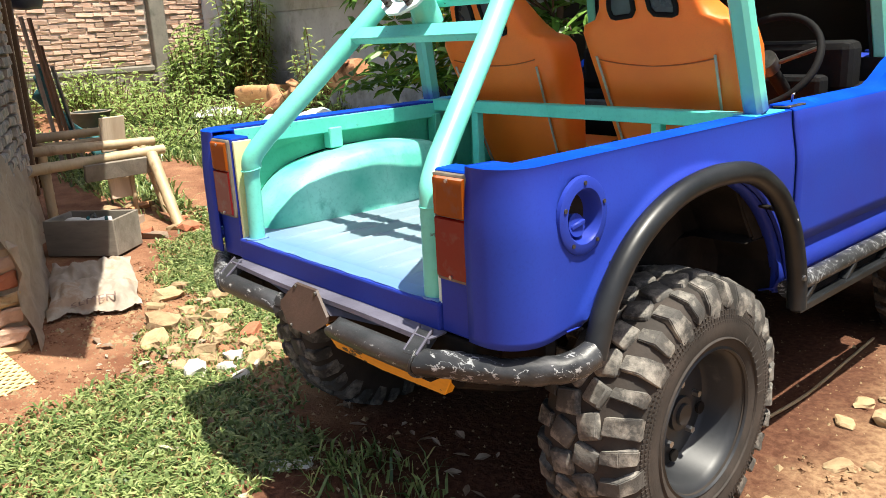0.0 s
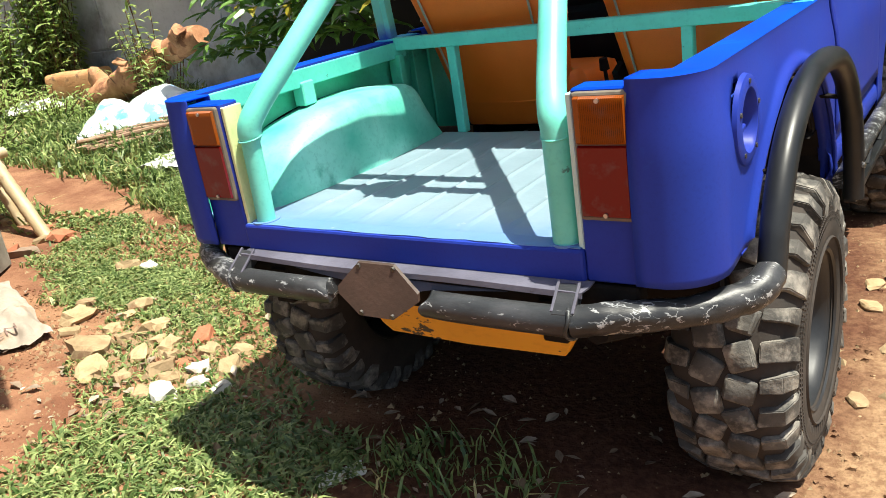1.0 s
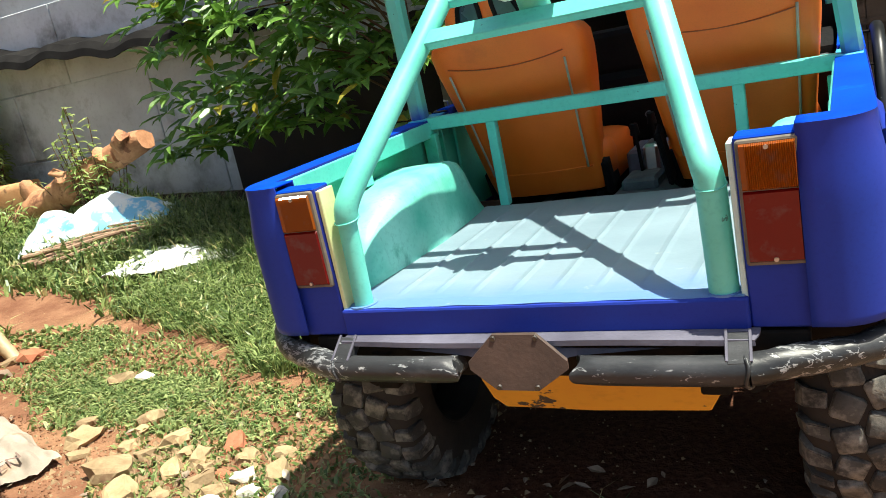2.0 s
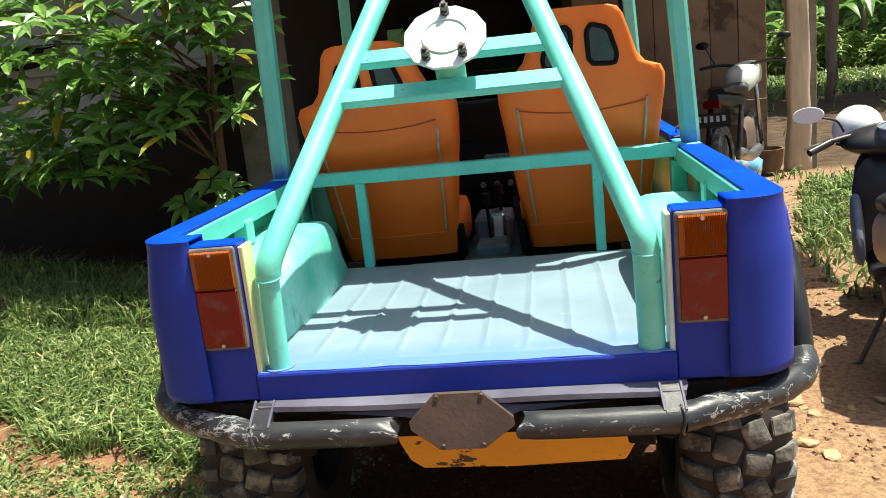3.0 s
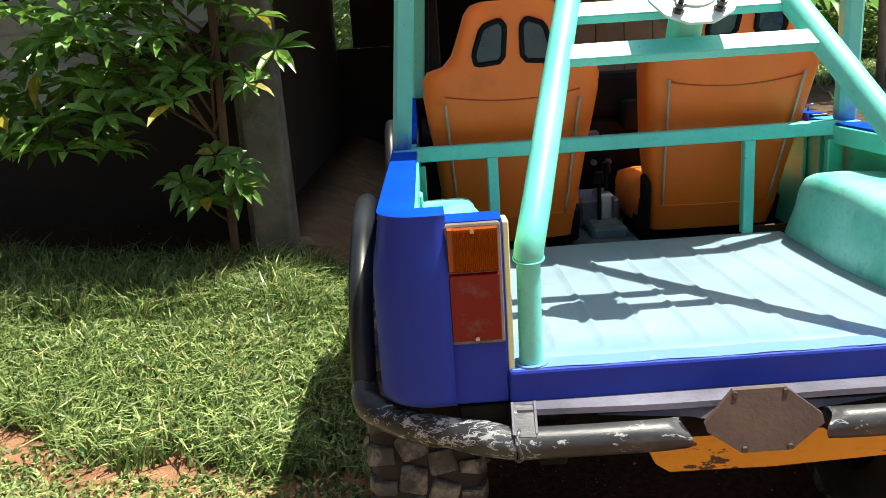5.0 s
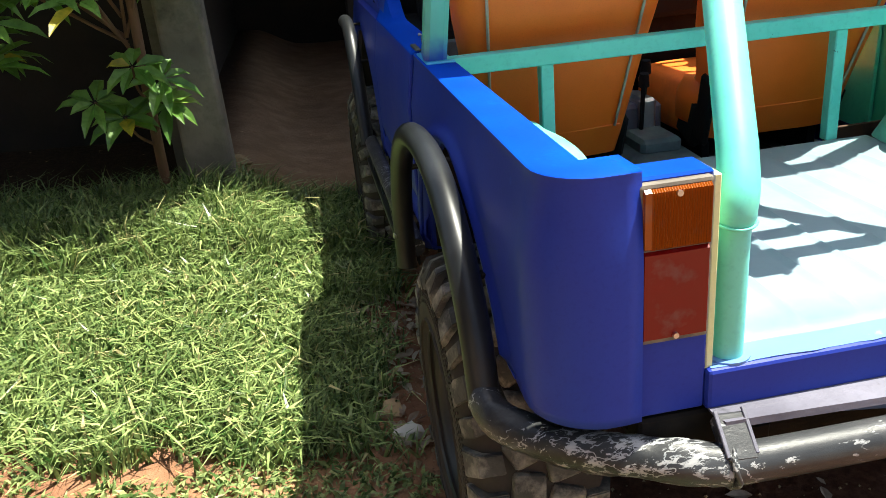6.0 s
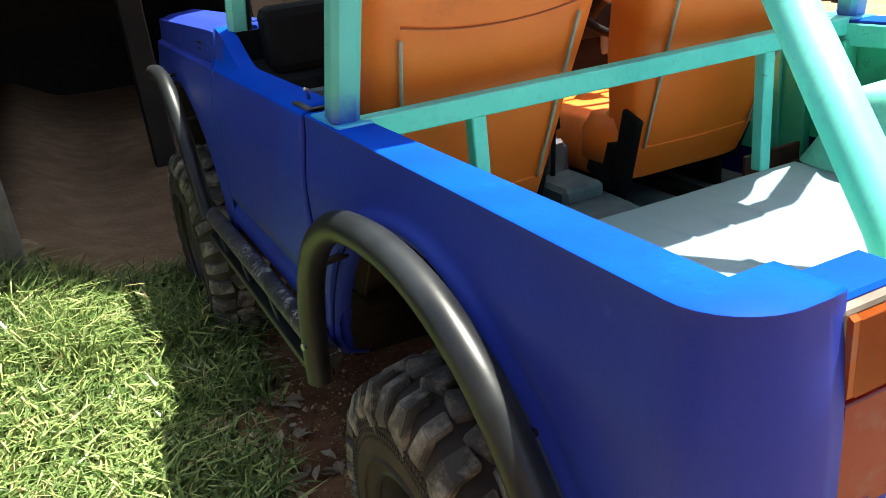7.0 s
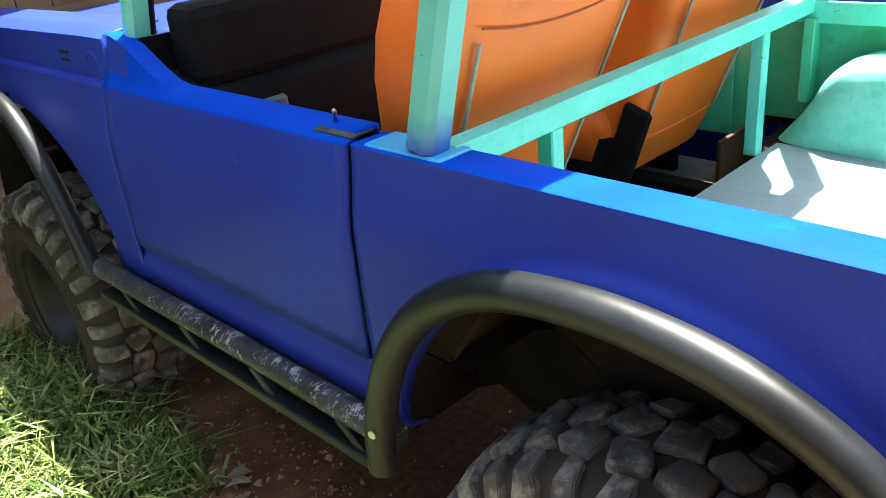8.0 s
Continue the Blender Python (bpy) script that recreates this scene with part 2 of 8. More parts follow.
def ground_material():
    m, t, p = nodes_of("red_soil")
    v = coords(t)
    big = noise_of(t, v, 0.9, 6)
    mid = noise_of(t, v, 5, 6, 0.62)
    fine = noise_of(t, v, 38, 5, 0.65)
    col = mix_of(t, ramp_of(t, mid, 0.36, 0.66), (0.17, 0.072, 0.040), (0.29, 0.148, 0.084))
    col = mix_of(t, ramp_of(t, big, 0.50, 0.66), col, (0.33, 0.185, 0.10))
    sx = t.nodes.new("ShaderNodeSeparateXYZ")
    link(t, v, sx.inputs[0])
    wob = t.nodes.new("ShaderNodeMath")
    wob.operation = "MULTIPLY_ADD"
    link(t, mid, wob.inputs[0])
    wob.inputs[1].default_value = 0.6
    link(t, sx.outputs["X"], wob.inputs[2])
    dry = range_of(t, wob.outputs[0], 0.65, 1.3)
    col = mix_of(t, dry, col, mix_of(t, ramp_of(t, fine, 0.4, 0.65), (0.20, 0.112, 0.062), (0.36, 0.232, 0.13)))
    col = mix_of(t, ramp_of(t, fine, 0.60, 0.72), col, (0.10, 0.05, 0.03))
    floor = t.nodes.new("ShaderNodeMath")
    floor.operation = "MULTIPLY_ADD"
    link(t, mid, floor.inputs[0])
    floor.inputs[1].default_value = 0.5
    link(t, sx.outputs["Y"], floor.inputs[2])
    barn = t.nodes.new("ShaderNodeMath")
    barn.operation = "MULTIPLY"
    link(t, range_of(t, floor.outputs[0], 3.25, 3.75), barn.inputs[0])
    link(t, range_of(t, sx.outputs["X"], -1.9, -1.5), barn.inputs[1])
    col = mix_of(t, barn.outputs[0], col, mix_of(t, ramp_of(t, mid, 0.4, 0.65), (0.23, 0.145, 0.085), (0.32, 0.21, 0.13)))
    # ellipse of darker soil that paints the shade under the truck
    truck_dist = t.nodes.new("ShaderNodeVectorMath")
    truck_dist.operation = "LENGTH"
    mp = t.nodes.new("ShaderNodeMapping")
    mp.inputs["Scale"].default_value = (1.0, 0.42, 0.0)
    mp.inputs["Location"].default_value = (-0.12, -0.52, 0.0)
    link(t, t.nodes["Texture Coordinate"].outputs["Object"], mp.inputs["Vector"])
    link(t, mp.outputs["Vector"], truck_dist.inputs[0])
    truck_shade = t.nodes.new("ShaderNodeMath")
    truck_shade.operation = "MULTIPLY_ADD"
    link(t, mid, truck_shade.inputs[0])
    truck_shade.inputs[1].default_value = 0.5
    link(t, truck_dist.outputs["Value"], truck_shade.inputs[2])
    col = mix_of(t, range_of(t, truck_shade.outputs[0], 0.85, 1.15, 1, 0), col, mix_of(t, ramp_of(t, fine, 0.4, 0.65), (0.075, 0.030, 0.017), (0.13, 0.058, 0.034)))
    # deep shade under the tree, painted into the soil behind the lawn
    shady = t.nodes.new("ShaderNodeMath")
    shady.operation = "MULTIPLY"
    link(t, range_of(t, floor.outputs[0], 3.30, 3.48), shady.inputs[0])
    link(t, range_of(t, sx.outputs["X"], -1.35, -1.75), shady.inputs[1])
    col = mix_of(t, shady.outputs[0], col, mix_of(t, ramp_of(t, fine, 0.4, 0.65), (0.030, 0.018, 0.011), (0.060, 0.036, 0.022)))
    # tree shade over the far yard, mixed in as a darker soil colour
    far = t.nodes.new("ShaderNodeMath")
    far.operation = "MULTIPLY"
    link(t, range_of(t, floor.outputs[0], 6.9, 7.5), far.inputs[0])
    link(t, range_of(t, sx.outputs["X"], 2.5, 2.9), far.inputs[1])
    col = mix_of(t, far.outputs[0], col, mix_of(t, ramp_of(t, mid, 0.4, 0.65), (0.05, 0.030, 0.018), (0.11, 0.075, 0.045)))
    pale = noise_of(t, v, 21, 4, 0.6)
    col = mix_of(t, ramp_of(t, pale, 0.69, 0.74), col, (0.46, 0.32, 0.19))
    link(t, col, p.inputs["Base Color"])
    p.inputs["Roughness"].default_value = 0.95
    p.inputs["Specular IOR Level"].default_value = 0.2
    bump_of(t, p, fine, 0.7, 0.02)
    return m


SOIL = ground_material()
GRASS = leafy("grass_blades", (0.030, 0.085, 0.014), (0.45, 0.55, 0.20), 0.36, 0.20, (0.62, 0.54, 0.26))
GRASSDRY = leafy("short_creeping_grass", (0.07, 0.14, 0.03), (0.50, 0.57, 0.23), 0.42, 0.3, (0.42, 0.34, 0.15))
LEAF = leafy("glossy_leaves", (0.09, 0.21, 0.03), (0.24, 0.42, 0.08), 0.36, 0.38, (0.45, 0.36, 0.03))
WEED = leafy("weed_leaves", (0.25, 0.37, 0.09), (0.54, 0.63, 0.25), 0.42, 0.5)
BANANA = leafy("banana_leaf", (0.10, 0.24, 0.045), (0.24, 0.42, 0.10), 0.4, 0.45)
FOREST = leafy("forest_leaves", (0.04, 0.10, 0.025), (0.20, 0.32, 0.08), 0.5, 0.3)
BARK = surface("brown_bark", (0.10, 0.055, 0.032), (0.18, 0.10, 0.055), 12, 0.9, 0.6, 40, stretch=(1, 1, 0.25), dist=0.01)
PALEBARK = surface("pale_bark", (0.17, 0.13, 0.085), (0.28, 0.22, 0.15), 10, 0.9, 0.5, 40, stretch=(1, 1, 0.3), dist=0.01)
CONCRETE = surface("weathered_concrete", (0.13, 0.118, 0.095), (0.27, 0.245, 0.20), 2.5, 0.9, 0.5, 30, stain=(0.07, 0.075, 0.05), stain_scale=2.2,
                   stain_lo=0.52, stain_hi=0.68, dist=0.006)
GREYWALL = surface("grey_cement_wall", (0.46, 0.49, 0.52), (0.62, 0.65, 0.68), 1.6, 0.9, 0.5, 22, stain=(0.20, 0.205, 0.20), stain_scale=1.7,
                   stain_lo=0.52, stain_hi=0.7, dist=0.008)
BRICK = surface("red_brown_brick", (0.50, 0.32, 0.23), (0.64, 0.45, 0.34), 7, 0.92, 0.6, 45, stain=(0.50, 0.38, 0.29), stain_scale=9,
                stain_lo=0.56, stain_hi=0.7, rand=0.22, dist=0.008)
GREYBRICK = surface("grey_dusty_brick", (0.36, 0.30, 0.25), (0.50, 0.43, 0.36), 7, 0.92, 0.6, 45, stain=(0.25, 0.24, 0.22), stain_scale=5,
                    stain_lo=0.5, stain_hi=0.62, rand=0.18, dist=0.008)
MORTAR = surface("rough_mortar", (0.50, 0.43, 0.36), (0.62, 0.54, 0.46), 9, 0.95, 0.7, 40, dist=0.01)
PLASTER = surface("brown_mud_plaster", (0.32, 0.245, 0.18), (0.47, 0.375, 0.28), 5, 0.95, 0.9, 28, stain=(0.33, 0.27, 0.21), stain_scale=5, dist=0.012)
STONE = surface("yellowish_stone", (0.30, 0.20, 0.105), (0.48, 0.355, 0.20), 12, 0.9, 0.5, 40, stain=(0.30, 0.18, 0.10), stain_scale=7, rand=0.25, dist=0.008)
WHITESTONE = surface("pale_stone", (0.55, 0.52, 0.45), (0.68, 0.65, 0.58), 8, 0.9, 0.4, 40, stain=(0.4, 0.3, 0.2), stain_scale=6, dist=0.006)
REDSTONE = surface("red_brick_piece", (0.36, 0.12, 0.06), (0.45, 0.17, 0.09), 8, 0.9, 0.5, 40, dist=0.006)
BAMBOO = surface("weathered_bamboo", (0.38, 0.28, 0.16), (0.54, 0.42, 0.27), 7, 0.55, 0.3, 50, stain=(0.22, 0.13, 0.06), stain_scale=6,
                 stain_lo=0.6, stain_hi=0.72, stretch=(1, 1, 0.3), rand=0.12)
WOOD = surface("raw_timber", (0.46, 0.35, 0.25), (0.70, 0.57, 0.43), 8, 0.8, 0.4, 60, stretch=(1, 1, 0.15), rand=0.15)
GREYWOOD = surface("grey_weathered_wood", (0.17, 0.145, 0.115), (0.28, 0.245, 0.20), 8, 0.9, 0.5, 50, stretch=(0.2, 1, 1), rand=0.12)
# near-black boards: the shed's deep shade is put into this colour
INNERDARK = surface("shade_dark_boards", (0.014, 0.010, 0.008), (0.028, 0.021, 0.016), 3, 0.9, 0.4, 40)
PLYBROWN = surface("brown_board_wall", (0.22, 0.150, 0.105), (0.32, 0.230, 0.165), 2, 0.85, 0.3, 40, stain=(0.11, 0.07, 0.048), stain_scale=1.5, rand=0.12)
FRESHWOOD = surface("fresh_cut_orange_wood", (0.48, 0.22, 0.09), (0.60, 0.33, 0.15), 9, 0.85, 0.5, 50, stain=(0.22, 0.11, 0.06), stain_scale=6, dist=0.01)
SACK = surface("dirty_woven_sack", (0.27, 0.22, 0.175), (0.42, 0.36, 0.295), 6, 0.85, 0.4, 160, stain=(0.32, 0.22, 0.15), stain_scale=5, dist=0.002)
PRINT = surface("faded_red_print", (0.17, 0.11, 0.09), (0.24, 0.16, 0.13), 20, 0.85, 0.2, 90)
TARPBLUE = surface("printed_tarp", (0.62, 0.72, 0.78), (0.74, 0.78, 0.80), 3, 0.6, 0.3, 60, stain=(0.16, 0.46, 0.72), stain_scale=4.5, stain_lo=0.50, stain_hi=0.56)
SHEET = surface("white_plastic_sheet", (0.70, 0.70, 0.68), (0.80, 0.80, 0.78), 6, 0.6, 0.3, 60, stain=(0.5, 0.44, 0.36), stain_scale=5, stain_lo=0.6, stain_hi=0.72)
TEALNET = surface("dark_teal_netting", (0.02, 0.09, 0.10), (0.03, 0.15, 0.16), 14, 0.85, 0.5, 90)
BLUEBAG = surface("dark_blue_plastic_bag", (0.02, 0.035, 0.075), (0.03, 0.05, 0.10), 8, 0.45, 0.3, 40)
TIN = surface("dark_roof_sheet", (0.010, 0.009, 0.009), (0.022, 0.021, 0.020), 4, 0.95, 0.3, 40, spec=0.1)
ROOFTIN = surface("aged_roof_sheet", (0.16, 0.13, 0.11), (0.25, 0.20, 0.17), 3, 0.7, 0.3, 40)
MAT = surface("woven_bamboo_mat", (0.55, 0.43, 0.20), (0.66, 0.54, 0.28), 10, 0.75, 0.3, 60, rand=0.1)
SCOOTBLACK = surface("black_scooter_plastic", (0.010, 0.010, 0.011), (0.022, 0.022, 0.024), 6, 0.38, 0.1, 90, stain=(0.16, 0.12, 0.09), stain_scale=5,
                     stain_lo=0.66, stain_hi=0.8)
SCOOTGOLD = surface("dusty_gold_plastic", (0.42, 0.28, 0.17), (0.52, 0.37, 0.24), 6, 0.42, 0.1, 90)
SCOOTGREY = surface("blue_grey_plastic", (0.10, 0.12, 0.16), (0.15, 0.17, 0.21), 6, 0.45, 0.1, 90)
MUDDY = surface("muddy_scooter_metal", (0.08, 0.05, 0.035), (0.15, 0.10, 0.07), 8, 0.85, 0.4, 60)
WHITEGLOSS = surface("white_helmet_gloss", (0.78, 0.78, 0.77), (0.82, 0.82, 0.81), 6, 0.22, 0.05, 90)
BIKEWHITE = surface("white_green_bike_plastic", (0.55, 0.60, 0.55), (0.66, 0.70, 0.66), 6, 0.35, 0.05, 90)
PLATEBLACK = surface("black_number_plate", (0.015, 0.015, 0.016), (0.025, 0.025, 0.026), 6, 0.5, 0.05, 90)


# ---- building helpers ----
def part(name, bm, material, parent=None, label="", smooth=False, angle=None):
    me = bpy.data.meshes.new(name)
    bmesh.ops.recalc_face_normals(bm, faces=bm.faces[:])
    if smooth:
        for f in bm.faces:
            f.smooth = True
    if smooth and angle:
        for e in bm.edges:
            if len(e.link_faces) == 2 and e.calc_face_angle(0) > radians(angle):
                e.smooth = False
    bm.to_mesh(me)
    bm.free()
    me.materials.append(material)
    ob = new(name, me)
    if parent:
        ob.parent = parent
    if label:
        ob["label"] = label
    return ob


def thing(name, label, category, m=None, group="", kind=""):
    ob = new(name)
    ob.empty_display_size = 0.2
    if m is not None:
        ob.matrix_basis = m
    return tagged(ob, label, category, group, kind)


def box(bm, c, s, bevel=0.0, m=None, segs=1):
    r = bmesh.ops.create_cube(bm, size=1)
    vs = r["verts"]
    for v in vs:
        v.co = Vector((v.co.x * s[0], v.co.y * s[1], v.co.z * s[2]))
    if bevel:
        es = list({e for v in vs for e in v.link_edges})
        vs = list({v for f in bmesh.ops.bevel(bm, geom=es, offset=bevel, segments=segs, affect="EDGES", profile=0.5)["faces"] for v in f.verts} | {v for v in vs if v.is_valid})
    for v in vs:
        if m is not None:
            v.co = m @ v.co
        v.co += Vector(c)
    return vs


def cyl(bm, a, b, r, r2=None, seg=16, caps=True):
    a, b = Vector(a), Vector(b)
    d = b - a
    m = Matrix.Translation((a + b) / 2) @ d.to_track_quat("Z", "Y").to_matrix().to_4x4()
    return bmesh.ops.create_cone(bm, cap_ends=caps, segments=seg, radius1=r, radius2=r if r2 is None else r2, depth=d.length, matrix=m)["verts"]


def smooth_path(pts, n=6):
    """Catmull-Rom through the points."""
    p = [Vector(q) for q in pts]
    p = [2 * p[0] - p[1]] + p + [2 * p[-1] - p[-2]]
    out = []
    for i in range(1, len(p) - 2):
        for k in range(n):
            s = k / n
            a, b, c, d = p[i - 1], p[i], p[i + 1], p[i + 2]
            out.append(0.5 * ((2 * b) + (c - a) * s + (2 * a - 5 * b + 4 * c - d) * s * s + (3 * b - a - 3 * c + d) * s ** 3))
    out.append(p[-2])
    return out


def tube(bm, pts, r, seg=12, radii=None, caps=True, closed=False):
    """A round tube along the points."""
    pts = [Vector(q) for q in pts]
    n = len(pts)
    rings, up = [], None
    for i, q in enumerate(pts):
        if closed:
            d = pts[(i + 1) % n] - pts[i - 1]
        else:
            d = (pts[min(i + 1, n - 1)] - pts[max(i - 1, 0)])
        d.normalize()
        if up is None:
            up = d.orthogonal().normalized()
        up = (up - d * up.dot(d)).normalized()
        side = d.cross(up)
        rr = radii[i] if radii else r
        rings.append([bm.verts.new(q + rr * (math.cos(2 * math.pi * k / seg) * up + math.sin(2 * math.pi * k / seg) * side)) for k in range(seg)])
    for a, b in list(zip(rings, rings[1:])) + ([(rings[-1], rings[0])] if closed else []):
        for k in range(seg):
            bm.faces.new((a[k], a[(k + 1) % seg], b[(k + 1) % seg], b[k]))
    if caps and not closed:
        bm.faces.new(rings[0][::-1])
        bm.faces.new(rings[-1])
    return rings


def bar(bm, a, b, w, h, up=(0, 0, 1), bevel=0.003):
    """A square-section bar from a to b; w across, h along up."""
    a, b = Vector(a), Vector(b)
    d = (b - a).normalized()
    u = Vector(up)
    u = (u - d * u.dot(d)).normalized()
    s = d.cross(u)
    m = Matrix((s, d, u)).transposed()
    return box(bm, (a + b) / 2, (w, (b - a).length, h), bevel, m)


def grid(bm, rows, close_u=False):
    """Faces over rows of points."""
    vs = [[bm.verts.new(Vector(q)) for q in r] for r in rows]
    n = len(vs[0])
    for a, b in zip(vs, vs[1:]):
        for k in range(n if close_u else n - 1):
            f = (a[k], a[(k + 1) % n], b[(k + 1) % n], b[k])
            bm.faces.new(f)
    return vs


def solid(ob, thick, offset=-1):
    md = ob.modifiers.new("thickness", "SOLIDIFY")
    md.thickness, md.offset = thick, offset
    return ob


def extrude_outline(bm, pts, d):
    """A plate: outline points pushed by the vector d."""
    d = Vector(d)
    a = [bm.verts.new(Vector(q)) for q in pts]
    b = [bm.verts.new(Vector(q) + d) for q in pts]
    bm.faces.new(a)
    bm.faces.new(b[::-1])
    n = len(a)
    for i in range(n):
        bm.faces.new((a[i], b[i], b[(i + 1) % n], a[(i + 1) % n]))


def superloop(cx, cy, hx, hy, z, n=24, e=4.0):
    """A rounded-rectangle ring of points at height z."""
    out = []
    for k in range(n):
        a = 2 * math.pi * k / n
        c, s = math.cos(a), math.sin(a)
        out.append((cx + hx * math.copysign(abs(c) ** (2 / e), c), cy + hy * math.copysign(abs(s) ** (2 / e), s), z))
    return out


def loft(bm, rings):
    vs = grid(bm, rings, close_u=True)
    bm.faces.new(vs[0][::-1])
    bm.faces.new(vs[-1])


def revolve_x(bm, profile, seg, closed=False):
    """Turn (x, r) points round the x axis."""
    rings = []
    for k in range(seg):
        a = 2 * math.pi * k / seg
        rings.append([bm.verts.new((x, r * math.cos(a), r * math.sin(a))) for x, r in profile])
    n = len(profile)
    for k in range(seg):
        a, b = rings[k], rings[(k + 1) % seg]
        for i in range(n if closed else n - 1):
            bm.faces.new((a[i], a[(i + 1) % n], b[(i + 1) % n], b[i]))


def rock(bm, c, s, rnd, rough=0.25, sub=2):
    vs = bmesh.ops.create_icosphere(bm, subdivisions=sub, radius=1)["verts"]
    off = Vector((rnd.uniform(-50, 50), rnd.uniform(-50, 50), rnd.uniform(-50, 50)))
    turn = Euler((rnd.uniform(-0.3, 0.3), rnd.uniform(-0.3, 0.3), rnd.uniform(0, 6.28))).to_matrix()
    for v in vs:
        d = v.co.normalized()
        q = Vector([math.copysign(abs(a) ** 0.6, a) for a in d])
        v.co = turn @ Vector((q.x * s[0], q.y * s[1], q.z * s[2])) * (1 + rough * noise.noise(d * 1.7 + off)) + Vector(c)


def ground_z(x, y):
    """Height of the yard: level round the truck, rising gently to the back wall."""
    z = 0.045 * max(0.0, -x - 0.8)
    z += 0.05 * max(0.0, -x - 7.5)
    k = min(1.0, max(0.0, (-1.0 - x) / 0.6))
    z += 0.065 * min(3.2, max(0.0, y - 1.0)) * k * k * (3 - 2 * k)
    for wx in (-0.67, 0.67):
        z -= 0.045 * math.exp(-((x - wx) ** 2 + (y - 0.6) ** 2) / 0.09)
    z += 0.010 * noise.noise(Vector((x * 1.3, y * 1.3, 0))) + 0.007 * noise.noise(Vector((x * 5, y * 5, 3)))
    return z


class Pile:
    """Gathers many small leaves or blades into one mesh."""

    def __init__(self):
        self.v, self.f = [], []

    def leaf(self, p, d, up, length, width, droop=0.3, fold=0.25):
        d = d.normalized()
        s = d.cross(up)
        s = s.normalized() if s.length > 1e-4 else d.orthogonal().normalized()
        n = s.cross(d)
        a = p + d * length * 0.42 + n * (-0.02 * length) + Vector((0, 0, -droop * 0.15 * length))
        tip = p + d * length + Vector((0, 0, -droop * 0.75 * length))
        b = p + d * length * 0.78 + Vector((0, 0, -droop * 0.40 * length))
        i = len(self.v)
        lift = n * width * fold
        self.v += [p, a, a + s * width * 0.5 + lift, a - s * width * 0.5 + lift, b, b + s * width * 0.32 + lift * 0.6, b - s * width * 0.32 + lift * 0.6, tip]
        self.f += [(i, i + 2, i + 1), (i, i + 1, i + 3), (i + 1, i + 2, i + 5, i + 4), (i + 1, i + 4, i + 6, i + 3), (i + 4, i + 5, i + 7), (i + 4, i + 7, i + 6)]

    def blade(self, p, side, lean, h, w):
        i = len(self.v)
        m = p + lean * 0.35 + Vector((0, 0, h * 0.62))
        t = p + lean + Vector((0, 0, h * (1.0 - 0.35 * min(1, lean.length / max(h, 1e-3)))))
        self.v += [p - side * w, p + side * w, m + side * w * 0.8, m - side * w * 0.8, t]
        self.f += [(i, i + 1, i + 2, i + 3), (i + 3, i + 2, i + 4)]

    def done(self, name, material, parent=None, label="", kind=""):
        me = bpy.data.meshes.new(name)
        me.from_pydata([tuple(v) for v in self.v], [], self.f)
        me.materials.append(material)
        ob = new(name, me)
        if parent:
            ob.parent = parent
        if label:
            ob["label"] = label
        if kind:
            ob["kind"] = kind
        return ob


# ---- ground ----
def build_ground():
    def lines(lo, hi, step, far):
        mid = list(np.arange(lo, hi + 1e-6, step))
        out, d, a = [], step, lo
        while a > -far:
            d *= 1.45
            a -= d
            out.append(a)
        out = out[::-1] + mid
        d, a = step, hi
        while a < far:
            d *= 1.45
            a += d
            out.append(a)
        return out
    xs, ys = lines(-9, 5, 0.10, 900), lines(-3.5, 7, 0.10, 900)
    bm = bmesh.new()
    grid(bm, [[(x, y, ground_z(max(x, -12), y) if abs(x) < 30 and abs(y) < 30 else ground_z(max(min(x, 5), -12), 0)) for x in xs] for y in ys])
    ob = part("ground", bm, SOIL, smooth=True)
    return tagged(ob, "red-brown bare soil with pale grit and dust", "ground", kind="structure")


build_ground()


# ---- the truck ----
truck = thing("pickup_truck", "blue open off-road truck with turquoise bed and roll bars", "truck")
AY, AZ, AR = 0.64, 0.478, 0.510          # centre and radius of the rear wheel opening
FY = 2.68                               # front axle
TOP = 1.100


def side_x(z):
    k = min(1, max(0, (TOP - z) / 0.16))
    return 0.727 + 0.02 * k * k * (3 - 2 * k)


def sunlit_tops(ob, steep=0.5, low=TOP - 0.006):
    """Brighter blue on upward faces: sunlight put into the colour."""
    ob.data.materials.append(SUNLITBLUE)
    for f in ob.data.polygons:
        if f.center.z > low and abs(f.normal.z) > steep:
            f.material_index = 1


